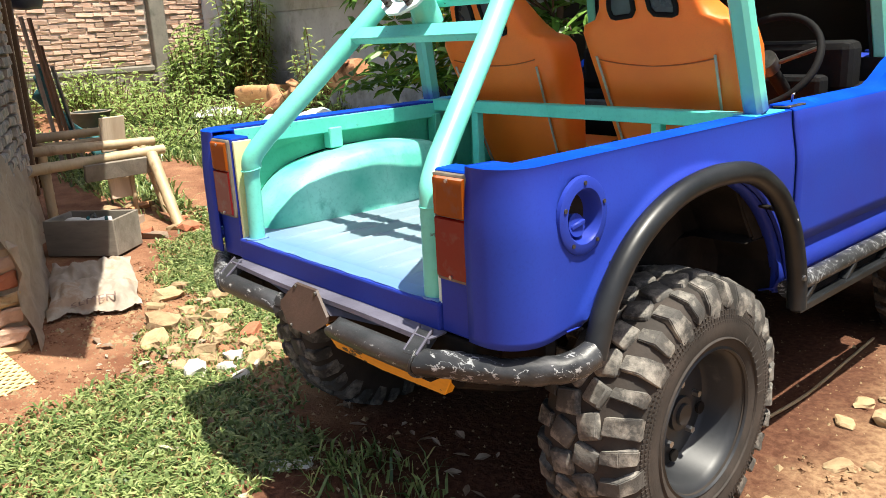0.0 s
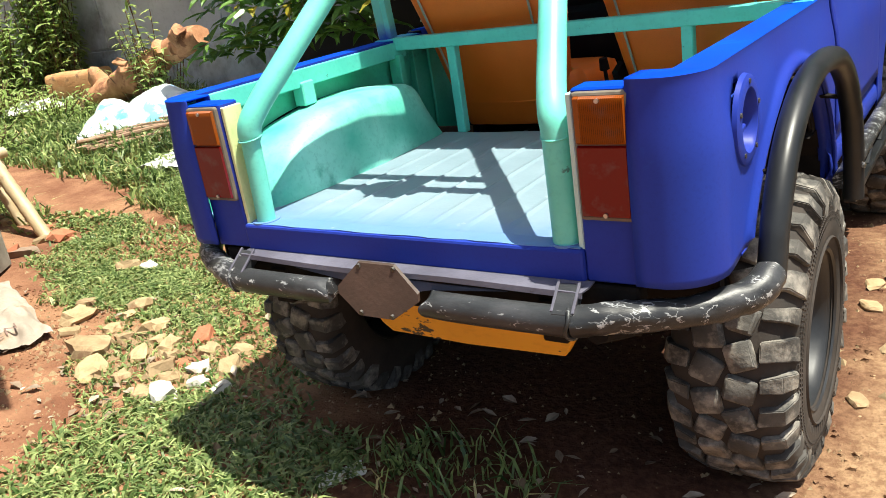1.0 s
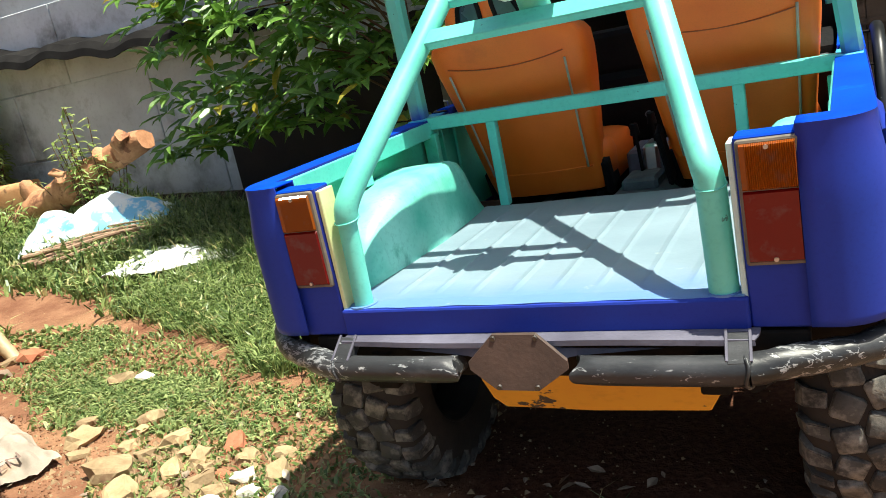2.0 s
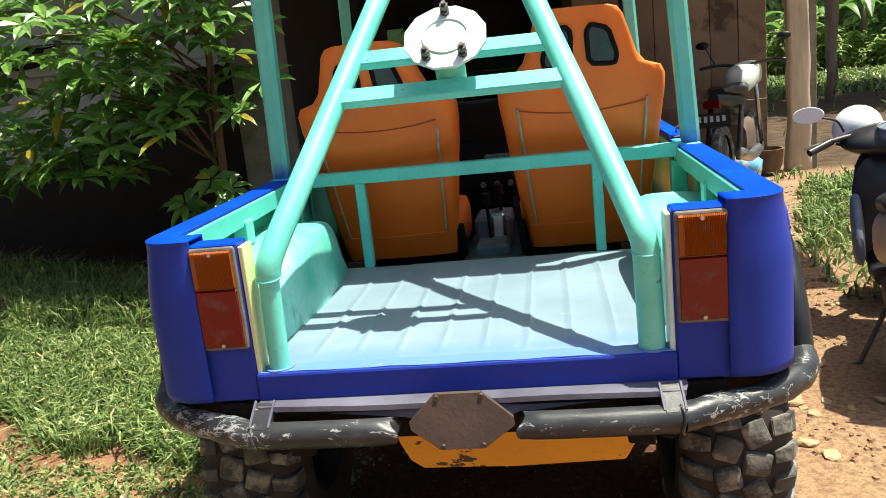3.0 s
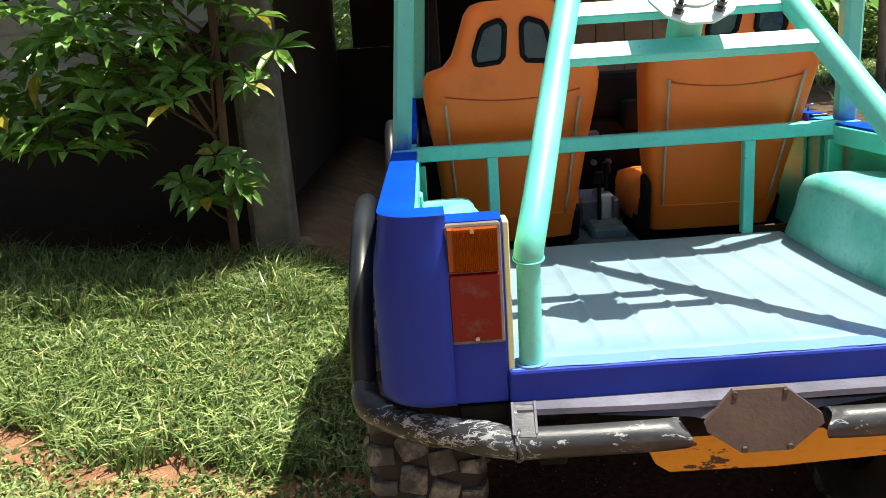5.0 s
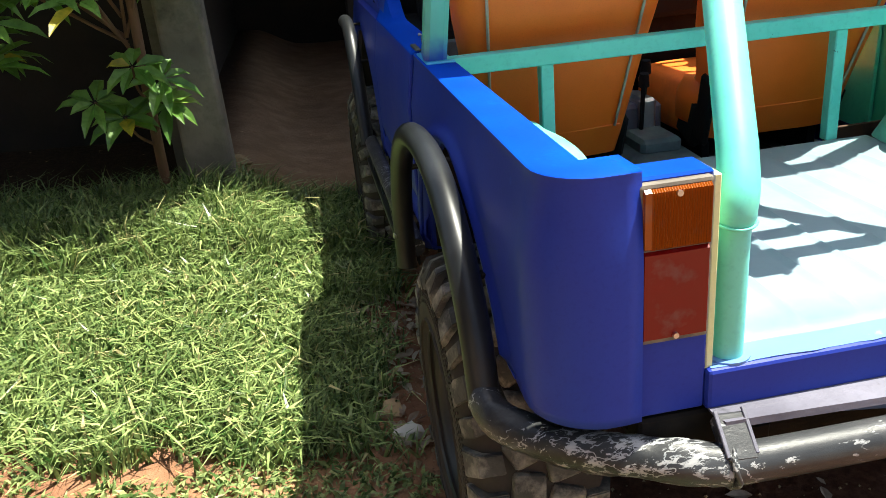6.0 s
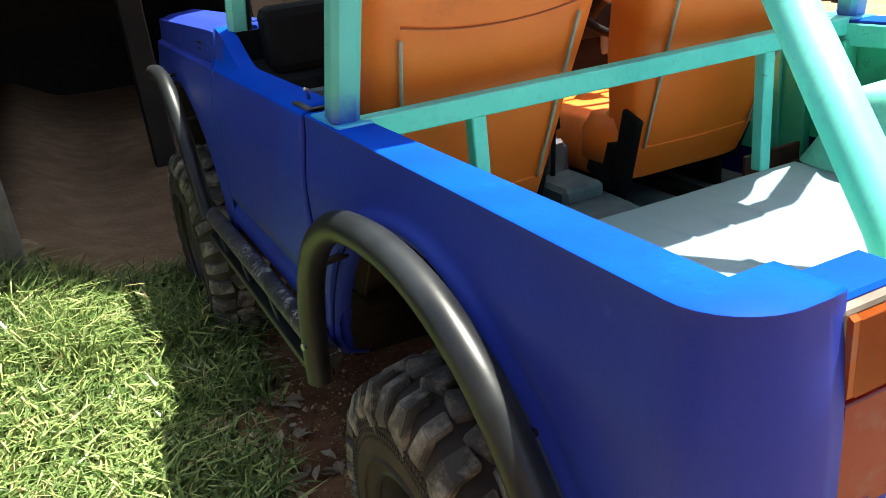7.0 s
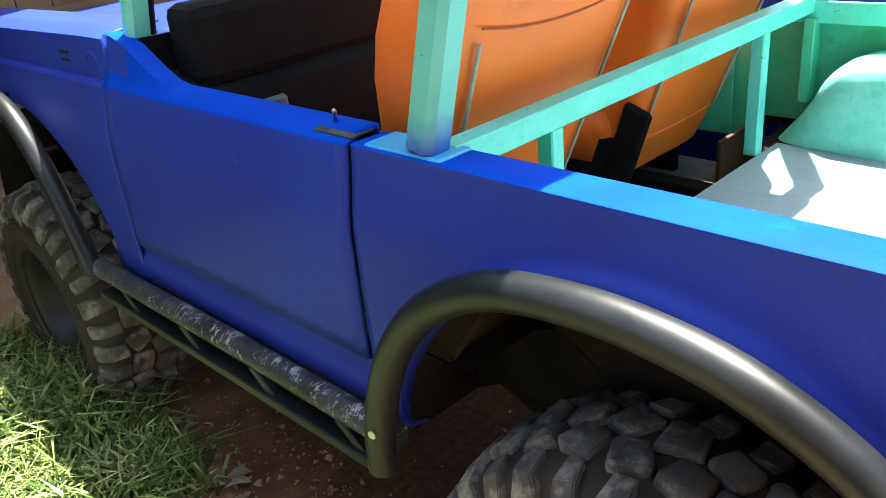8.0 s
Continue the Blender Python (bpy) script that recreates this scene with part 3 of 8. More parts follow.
def quarter_panel(s):
    """Rear side panel with rounded corner, wheel opening and rolled top edge."""
    st = [(0.595, -0.004, 0), (0.62, -0.006, 0), (0.65, -0.006, 0)]
    rc = 0.085
    for k in range(1, 8):
        a = k / 8 * math.pi / 2
        st.append((0.645 + rc * math.sin(a), -0.006 + rc * (1 - math.cos(a)), a))
    y = 0.082
    while y < 1.16:
        st.append((0.73, y, math.pi / 2))
        y += 0.012 if abs(abs(y - AY) - AR) < 0.06 or y < 0.29 else 0.024
    st.append((0.73, 1.163, math.pi / 2))
    cols = []
    for x, y, a in st:
        bot = 0.708 + 0.020 * min(1, max(0, y) / 0.18) if y < 0.4 else 0.56
        d = abs(y - AY)
        if d < AR and a > 1.5:
            bot = max(bot, AZ + math.sqrt(AR * AR - d * d))
        col = []
        for k in range(25):
            z = bot + (TOP - 0.003 - bot) * k / 24
            dx = side_x(z) - 0.73
            if a > 1.5:
                r = math.hypot(y - AY, z - AZ) - AR
                lip = 0.013 * math.exp(-((r - 0.012) / 0.014) ** 2) if z > 0.73 or y > AY else 0
                col.append((x + dx + lip, y, z))
            else:
                col.append((x + dx * math.sin(a), y - dx * (1 - math.sin(a)) * 0.5, z))
        nx, ny = math.sin(a), -math.cos(a)
        xt, yt = col[-1][0], col[-1][1]
        col.append((xt + 0.001 * nx, yt + 0.001 * ny, TOP - 0.001))
        col.append((xt - 0.002 * nx, yt - 0.002 * ny, TOP))
        if a > 1.5:
            inn = (0.656, max(y, 0.075))
        else:
            f = a / (math.pi / 2)
            inn = (min(x, 0.656), 0.075)
        col.append((inn[0], inn[1], TOP - 0.001))
        col.append((inn[0], inn[1], TOP - 0.03))
        cols.append([(s * p[0], p[1], p[2]) for p in col])
    bm = bmesh.new()
    grid(bm, cols)
    bmesh.ops.remove_doubles(bm, verts=bm.verts[:], dist=0.0004)
    if s > 0:
        hole = [f for f in bm.faces if f.normal.x ** 2 > 0.3 and all(math.hypot((v.co.y - 0.190) / 0.93, v.co.z - 0.978) < 0.079 for v in f.verts)]
        bmesh.ops.delete(bm, geom=hole, context="FACES")
    ob = part("rear_side_panel", bm, BLUE, truck, "matt blue hand-painted side panel", smooth=True, angle=30)
    sunlit_tops(ob)
    solid(ob, 0.006, 0)
    # inner return of the wheel opening
    bm = bmesh.new()
    rows = []
    for k in range(33):
        a = math.radians(-5 + 190 * k / 32)
        y, z = AY + (AR + 0.0) * math.cos(a), AZ + AR * math.sin(a)
        z = max(z, 0.728 if y < AY else 0.56)
        rows.append([(s * (side_x(z) + 0.004), y, z), (s * (side_x(z) - 0.03), AY + (AR - 0.012) * math.cos(a), z - 0.008)])
    grid(bm, rows)
    solid(part("wheel_opening_lip", bm, BLUE, truck, smooth=True), 0.004)


def tail_panel(s):
    bm = bmesh.new()
    box(bm, (s * 0.548, 0.036, 0.8935), (0.126, 0.066, 0.387), 0.004)
    sunlit_tops(part("tail_panel", bm, BLUE, truck), 0.5, 1.07)
    bm = bmesh.new()
    box(bm, (s * 0.478, 0.038, 0.918), (0.012, 0.062, 0.318), 0.002)
    part("door_jamb_strip", bm, JAMB if s < 0 else PLATEPAINT, truck, "pale yellow painted jamb" if s < 0 else "pale mint painted jamb")


def tail_light(s):
    x, y0 = s * 0.545, 0.008
    bm = bmesh.new()
    box(bm, (x, y0 - 0.006, 0.957), (0.112, 0.02, 0.248), 0.006, segs=2)
    body = part("tail_light", bm, surface_cache("lamp_housing"), truck, "amber over red tail light in a dirty grey housing")
    for z0, z1, mt, nm in ((0.984, 1.074, AMBER, "amber_lens"), (0.841, 0.982, RED, "red_lens")):
        bm = bmesh.new()
        n = 26
        rows = []
        for j, z in enumerate((z0, z0 + 0.004, z1 - 0.004, z1)):
            r = []
            for k in range(n * 2 + 1):
                u = -0.050 + 0.100 * k / (n * 2)
                dep = 0.014 if 0 < j < 3 else 0.008
                if 0 < k < n * 2 and nm == "amber_lens" and k > 6:
                    dep += 0.0025 if k % 2 else 0
                if k in (0, n * 2):
                    dep = 0.006
                r.append((x + u, y0 - 0.012 - dep + 0.004, z))
            rows.append(r)
        grid(bm, rows)
        solid(part(nm, bm, mt, body, "ribbed amber lens" if nm[0] == "a" else "red lens"), 0.003)
    for z in (1.066, 0.848):
        bm = bmesh.new()
        cyl(bm, (x, y0 - 0.020, z), (x, y0 - 0.0265, z), 0.0045, seg=10)
        part("screw", bm, STEEL, body)


CACHE = {}


def surface_cache(n):
    if n not in CACHE:
        CACHE[n] = {"lamp_housing": lambda: surface(n, (0.10, 0.08, 0.06), (0.20, 0.17, 0.13), 12, 0.7, 0.2, 60, stain=(0.10, 0.09, 0.08), stain_scale=9)}[n]()
    return CACHE[n]


for s in (1, -1):
    quarter_panel(s)
    tail_panel(s)
    tail_light(s)


def bed():
    # ribbed floor
    bm = bmesh.new()
    ribs = [-0.37 + 0.105 * k for k in range(8)]
    pts = []
    for x in np.arange(-0.495, 0.4965, 0.0075):
        h = 0.0
        for r in ribs:
            h = max(h, 0.0055 * max(0, 1 - (abs(x - r) / 0.008) ** 2))
        pts.append((x, h))
    rows = []
    for y in (0.03, 0.10, 0.12, 0.2, 0.3, 0.4, 0.5, 0.6, 0.7, 0.8, 0.86, 0.9, 0.985):
        f = 1 if 0.11 < y < 0.88 else 0
        rows.append([(x, y, 0.766 + h * f) for x, h in pts])
    rows = [[(x, y, z + 0.0025 * noise.noise(Vector((x * 5, y * 5, 2)))) for x, y, z in r] for r in rows]
    rows.append([(x, 0.99, 0.755) for x, h in pts])
    rows.append([(x, 0.99, 0.60) for x, h in pts])
    grid(bm, rows)
    solid(part("bed_floor", bm, BEDMAT, truck, "pale blue ribbed steel bed floor with blue overspray", smooth=True, angle=40), 0.004)
    for s in (1, -1):
        for y0, y1 in ((0.03, 0.19),):
            bm = bmesh.new()
            box(bm, (s * 0.586, (y0 + y1) / 2, 0.763), (0.232, y1 - y0, 0.006), 0.001)
            part("bed_floor_corner", bm, BEDMAT, truck)
    # rear sill
    bm = bmesh.new()
    box(bm, (0, 0.022, 0.733), (0.97, 0.056, 0.072), 0.007, segs=2)
    part("rear_sill", bm, BLUE, truck)
    bm = bmesh.new()
    grid(bm, [[(x, y, 0.7705 + 0.0008 * math.sin(x * 31)) for x in np.linspace(-0.478, 0.478, 40)] for y in (0.0 , 0.02, 0.052)])
    for v in bm.verts:
        if v.co.y < 0.01:
            v.co.y += 0.004 * noise.noise(v.co * 24)
    solid(part("sill_overspray", bm, BEDMAT, truck, "pale blue paint lapping over the sill"), 0.0015)
    # dusty lip and dark crossmember below
    bm = bmesh.new()
    rows = [[(x, 0.0, 0.703), (x, -0.025, 0.702 + 0.002 * math.sin(x * 7)), (x * 0.985, -0.050 - 0.004 * math.sin(x * 5 + 1), 0.700 + 0.003 * math.sin(x * 9)), (x * 0.985, -0.052 - 0.004 * math.sin(x * 5 + 1), 0.688 + 0.003 * math.sin(x * 9))] for x in np.linspace(-0.482, 0.502, 31)]
    grid(bm, rows)
    solid(part("rear_lip", bm, DUSTYLIP, truck, "dusty dark steel lip"), 0.004)
    bm = bmesh.new()
    box(bm, (0, 0.03, 0.64), (1.18, 0.05, 0.105), 0.005)
    part("rear_crossmember", bm, DARK, truck)
    for s in (1, -1):
        # inner side wall and top rail
        bm = bmesh.new()
        box(bm, (s * 0.6545, 0.555, 1.066), (0.014, 0.97, 0.056), 0.003)
        part("inner_rail", bm, TEALCHIP, truck)
        bm = bmesh.new()
        box(bm, (s * 0.662, 0.50, 1.018), (0.046, 0.055, 0.074), 0.004)
        part("rail_bracket", bm, TEAL, truck)
        bm = bmesh.new()
        bar(bm, (s * 0.655, 0.985, 0.835), (s * 0.655, 0.985, 1.052), 0.05, 0.03, (0, 1, 0))
        part("bed_corner_post", bm, TEALDARK, truck)
        bm = bmesh.new()
        box(bm, (s * 0.688, 1.165, 0.87), (0.03, 0.10, 0.44), 0.003)
        part("door_pillar", bm, TEALDARK, truck)
        # wheel house
        prof = smooth_path([(0.13, 0.766), (0.175, 0.835), (0.235, 0.90), (0.32, 0.947), (0.44, 0.975), (0.58, 0.986), (0.74, 0.984), (0.84, 0.972), (0.890, 0.938), (0.925, 0.875), (0.965, 0.815), (1.0, 0.766)], 5)
        cy, cz = 0.58, 0.766
        rows = []
        for x, k in ((0.70, 0.975), (0.62, 1), (0.555, 1), (0.528, 0.992), (0.508, 0.965), (0.496, 0.92), (0.486, 0.8), (0.476, 0.45), (0.468, 0.0)):
            rows.append([(s * x, cy + (p.x - cy) * k, cz + (p.y - cz) * k) for p in prof])
        bm = bmesh.new()
        grid(bm, rows)
        for v in bm.verts:
            v.co += (0.004 * noise.noise_vector(v.co * 9) + 0.006 * noise.noise_vector(v.co * 4.5)) * Vector((1, 1, 1 if v.co.z > 0.775 else 0))
        bmesh.ops.remove_doubles(bm, verts=bm.verts[:], dist=0.0005)
        part("wheel_house", bm, HOUSEPAINT, truck, "turquoise painted dented wheel house", smooth=True, angle=60)
        # inner wall above the wheel house
        ys = sorted(set([0.07, 0.12, 0.16, 1.0, 1.1, 1.15] + [p.x for p in prof]))
        bm = bmesh.new()
        rows = []
        for y in ys:
            zb = 0.766
            if prof[0].x < y < prof[-1].x:
                zb = max(0.766, float(np.interp(y, [p.x for p in prof], [p.y for p in prof])) - 0.006)
            rows.append([(s * 0.704, y, zb), (s * 0.704, y, 0.5 * (zb + 1.08)), (s * 0.69, y, 1.08)])
        grid(bm, rows)
        solid(part("bed_side_wall", bm, TEALDARK, truck, "green painted inner bed wall"), 0.003)
        # dark liner behind the wheel opening
        bm = bmesh.new()
        pl = [(p.x, p.y) for p in prof]
        pl = [(pl[0][0] - 0.01, 0.60)] + pl + [(0.96, 0.752), (1.06, 0.752), (1.115, 0.66), (1.115, 0.56)]
        rows = []
        for x, k in ((0.722, 0.985), (0.55, 0.975), (0.515, 0.92), (0.515, 0.0)):
            rows.append([(s * x, cy + (y - cy) * k, 0.56 + (z - 0.56) * k - 0.006) for y, z in pl])
        grid(bm, rows)
        bmesh.ops.remove_doubles(bm, verts=bm.verts[:], dist=0.0005)
        part("wheel_house_liner", bm, DARK, truck)
        bm = bmesh.new()
        rows = []
        for y in np.linspace(0.10, 1.155, 44):
            zb = 0.62
            if prof[0].x < y < prof[-1].x:
                zb = max(0.62, float(np.interp(y, [p.x for p in prof], [p.y for p in prof])) - 0.035)
            elif y >= prof[-1].x:
                zb = 0.74
            rows.append([(s * 0.718, y, zb), (s * 0.718, y, 1.06)])
        grid(bm, rows)
        solid(part("opening_backing", bm, DARK, truck), 0.004)
        bm = bmesh.new()
        box(bm, (s * 0.585, 1.128, 0.66), (0.24, 0.012, 0.19), 0.002)
        part("splash_panel", bm, RUSTY, truck, "rusty brown splash panel")
        bm = bmesh.new()
        box(bm, (s * 0.717, 1.122, 0.70), (0.035, 0.012, 0.28), 0.002)
        part("opening_flange", bm, BLUE, truck)


bed()


def fuel_flap():
    c = Vector((0.752, 0.190, 0.978))
    bm = bmesh.new()
    rows = []
    for r, d in ((0.088, -0.006), (0.086, 0.003), (0.080, 0.006), (0.062, 0.007), (0.057, 0.0), (0.055, -0.022), (0.046, -0.034), (0.0005, -0.036)):
        rows.append([(c.x + d, c.y + 0.93 * r * math.cos(a), c.z + r * math.sin(a)) for a in np.linspace(0, 2 * math.pi, 40, endpoint=False)])
    grid(bm, rows, close_u=True)
    dish = part("fuel_filler", bm, BLUE, truck, "round blue recessed fuel filler", smooth=True, angle=50)
    for k in range(5):
        a = math.radians(90 + 72 * k)
        bm = bmesh.new()
        p = c + Vector((0.005, 0.93 * 0.073 * math.cos(a), 0.073 * math.sin(a)))
        cyl(bm, p, p + Vector((0.004, 0, 0)), 0.005, seg=8)
        part("screw", bm, DARKSTEEL, dish)
    bm = bmesh.new()
    q = c + Vector((-0.034, -0.004, -0.026))
    cyl(bm, q, q + Vector((0.02, 0, 0.004)), 0.026, seg=20)
    bar(bm, q + Vector((0.02, -0.02, 0)), q + Vector((0.026, 0.02, 0.012)), 0.008, 0.012)
    part("filler_cap", bm, BLUE, dish, smooth=True, angle=40)


fuel_flap()


def roll_bars():
    # square main hoop on the rails
    for s in (1, -1):
        bm = bmesh.new()
        bar(bm, (s * 0.700, 1.018, TOP), (s * 0.622, 0.853, 1.93), 0.058, 0.058, (0, 1, 0), 0.012)
        part("roll_hoop_post", bm, TEALBLUEFOOT, truck, "turquoise square roll bar post, foot oversprayed blue")
        bm = bmesh.new()
        box(bm, (s * 0.690, 1.05, TOP + 0.003), (0.072, 0.17, 0.007), 0.003)
        part("foot_plate", bm, AZURE, truck)
        # rear stay: upright, weld ring, then a tube leaning forward and inward
        bm = bmesh.new()
        bend = [(s * 0.436, 0.033, 0.768), (s * 0.434, 0.036, 0.90), (s * 0.432, 0.038, 0.995), (s * 0.424, 0.047, 1.035), (s * 0.407, 0.087, 1.085)]
        up = Vector((s * 0.316, 0.345, 1.34)) - Vector((s * 0.430, 0.040, 1.03))
        p0 = Vector((s * 0.316, 0.345, 1.34))
        path = smooth_path(bend, 5) + [p0, p0 + up * 0.9, p0 + up * 1.9]
        tube(bm, path, 0.0305, 18, [0.0305 if s > 0 or p[2] > 0.99 else 0.0245 for p in path])
        stay = part("rear_stay", bm, TEAL, truck, "round turquoise roll bar stay", smooth=True, angle=50)
        bm = bmesh.new()
        ring = [Vector((s * 0.432, 0.038, 0.992)) + Vector((0.031 * math.cos(a), 0.031 * math.sin(a), 0.006 * math.sin(a))) for a in np.linspace(0, 2 * math.pi, 24, endpoint=False)]
        tube(bm, ring, 0.0022, 6, closed=True)
        part("weld_ring", bm, TEAL, stay, smooth=True)
        bm = bmesh.new()
        cyl(bm, (s * 0.436, 0.033, 0.768), (s * 0.436, 0.033, 0.773), 0.036, seg=20)
        part("weld_foot", bm, BEDMAT, stay, smooth=True, angle=40)
        bm = bmesh.new()
        bar(bm, (s * 0.405 - 0.015, 1.002, 0.764), (s * 0.405 - 0.015, 1.002, 1.066), 0.034, 0.034, (0, 1, 0))
        part("bar_post", bm, TEALCHIP, truck)
    bm = bmesh.new()
    bar(bm, (-0.625, 0.858, 1.90), (0.625, 0.858, 1.90), 0.058, 0.058)
    part("roll_hoop_top", bm, TEAL, truck)
    # roof sheet over the cabin
    bm = bmesh.new()
    rows = []
    for y in np.linspace(0.82, 2.02, 13):
        hw = 0.56 - 0.05 * max(0, y - 1.7) / 0.32
        rows.append([(x, y, 1.945 + 0.03 * (1 - (x / hw) ** 2)) for x in np.linspace(-hw, hw, 15)])
    grid(bm, rows)
    solid(part("cabin_roof", bm, TEAL, truck, smooth=True), 0.012)
    bm = bmesh.new()
    bar(bm, (-0.672, 1.005, 1.086), (0.672, 1.005, 1.086), 0.046, 0.044)
    part("cross_bar", bm, TEALCHIP, truck, "chipped turquoise square cross bar")
    for z, y, hw in ((1.372, 0.372, 0.295), (1.466, 0.478, 0.258)):
        bm = bmesh.new()
        bar(bm, (-hw, y, z), (hw, y, z), 0.050, 0.027, (0, -0.7, 0.7))
        part("stay_bar", bm, TEALCHIP, truck)
    # spare wheel carrier
    bm = bmesh.new()
    tube(bm, [(0, 0.435, 1.395), (0, 0.383, 1.490)], 0.040, 20)
    neck = part("spare_wheel_carrier", bm, TEAL, truck, "mint spare wheel plate on a short neck", smooth=True, angle=40)
    n = Vector((0, -0.72, 0.69)).normalized()
    u, w = Vector((1, 0, 0)), n.cross(Vector((1, 0, 0)))
    c = Vector((0, 0.375, 1.498))
    bm = bmesh.new()
    extrude_outline(bm, [c + 0.108 * (math.cos(a) * u + math.sin(a) * w) for a in np.linspace(0.26, 2 * math.pi + 0.26, 12, endpoint=False)], n * 0.008)
    plate = part("carrier_plate", bm, PLATEPAINT, neck)
    bm = bmesh.new()
    rings = [c + n * 0.010 + 0.058 * (math.cos(a) * u + math.sin(a) * w) for a in np.linspace(0, 2 * math.pi, 30, endpoint=False)]
    tube(bm, rings, 0.0025, 6, closed=True)
    part("centre_ring", bm, PLATEPAINT, neck, smooth=True)
    for ang in (90, 236, 304):
        a = math.radians(ang)
        q = c + 0.082 * (math.cos(a) * u - math.sin(a) * w * -1)
        bm = bmesh.new()
        cyl(bm, q, q + n * 0.045, 0.006, seg=10)
        cyl(bm, q + n * 0.008, q + n * 0.018, 0.013, seg=6)
        cyl(bm, q + n * 0.024, q + n * 0.036, 0.012, seg=6)
        part("wheel_bolt", bm, DARKSTEEL, neck)


def teal_foot():
    """Turquoise with blue overspray low on the posts."""
    m, t, p = nodes_of("turquoise_blue_foot")
    v = coords(t)
    sx = t.nodes.new("ShaderNodeSeparateXYZ")
    link(t, v, sx.inputs[0])
    add = t.nodes.new("ShaderNodeMath")
    add.operation = "MULTIPLY_ADD"
    link(t, noise_of(t, v, 12, 3), add.inputs[0])
    add.inputs[1].default_value = 0.10
    link(t, sx.outputs["Z"], add.inputs[2])
    f = range_of(t, add.outputs[0], 1.14, 1.225, 1, 0)
    base = mix_of(t, ramp_of(t, noise_of(t, v, 8, 5), 0.35, 0.7), (0.12, 0.50, 0.42), (0.16, 0.58, 0.49))
    chip = ramp_of(t, noise_of(t, v, 55, 3), 0.72, 0.74)
    base = mix_of(t, chip, base, (0.04, 0.10, 0.09))
    col = mix_of(t, f, base, (0.02, 0.05, 0.42))
    link(t, col, p.inputs["Base Color"])
    p.inputs["Roughness"].default_value = 0.45
    bump_of(t, p, noise_of(t, v, 60, 3), 0.15, 0.002)
    return m


TEALBLUEFOOT = teal_foot()
roll_bars()


def fender_tube(s):
    pts = [(0.170, 0.668), (0.186, 0.71), (0.213, 0.778), (0.277, 0.862), (0.36, 0.926), (0.47, 0.973), (0.58, 0.993), (0.68, 0.997), (0.79, 0.984), (0.875, 0.950), (0.955, 0.892), (1.022, 0.805), (1.062, 0.715), (1.088, 0.62), (1.095, 0.535)]
    path = [(s * (0.797 + 0.016 * min(1, max(0, (y - 0.55) / 0.5))), y, z) for y, z in pts]
    bm = bmesh.new()
    tube(bm, smooth_path(path, 4), 0.0285, 16)
    ft = part("fender_tube", bm, BLACKTUBE, truck, "black bent steel tube wheel flare", smooth=True, angle=60)
    for y, z in ((0.56, 0.978), (0.98, 0.85), (0.28, 0.85)):
        bm = bmesh.new()
        bar(bm, (s * 0.742, y, z + 0.005), (s * 0.79, y, z), 0.022, 0.010)
        part("flare_stay", bm, DARK, truck)
    bm = bmesh.new()
    cyl(bm, (s * 0.835, 1.076, 0.635), (s * 0.844, 1.074, 0.635), 0.008, seg=10)
    part("bolt", bm, STEEL, ft)


def front_flare(s):
    """Tube over the front wheel, from the step up and forward to the nose."""
    pts = [(2.285, 0.575), (2.315, 0.640), (2.355, 0.725), (2.425, 0.845), (2.515, 0.952), (2.61, 1.005), (2.72, 1.022), (2.80, 1.020), (2.87, 1.012)]
    bm = bmesh.new()
    tube(bm, smooth_path([(s * 0.806, y, z) for y, z in pts], 4), 0.0285, 16)
    part("fender_tube", bm, BLACKTUBE, truck, "black bent steel tube over the front wheel", smooth=True, angle=60)
    for y, z in ((2.46, 0.89), (2.73, 1.01)):
        bm = bmesh.new()
        bar(bm, (s * 0.742, y, z), (s * 0.80, y, z), 0.022, 0.010)
        part("flare_stay", bm, DARK, truck)


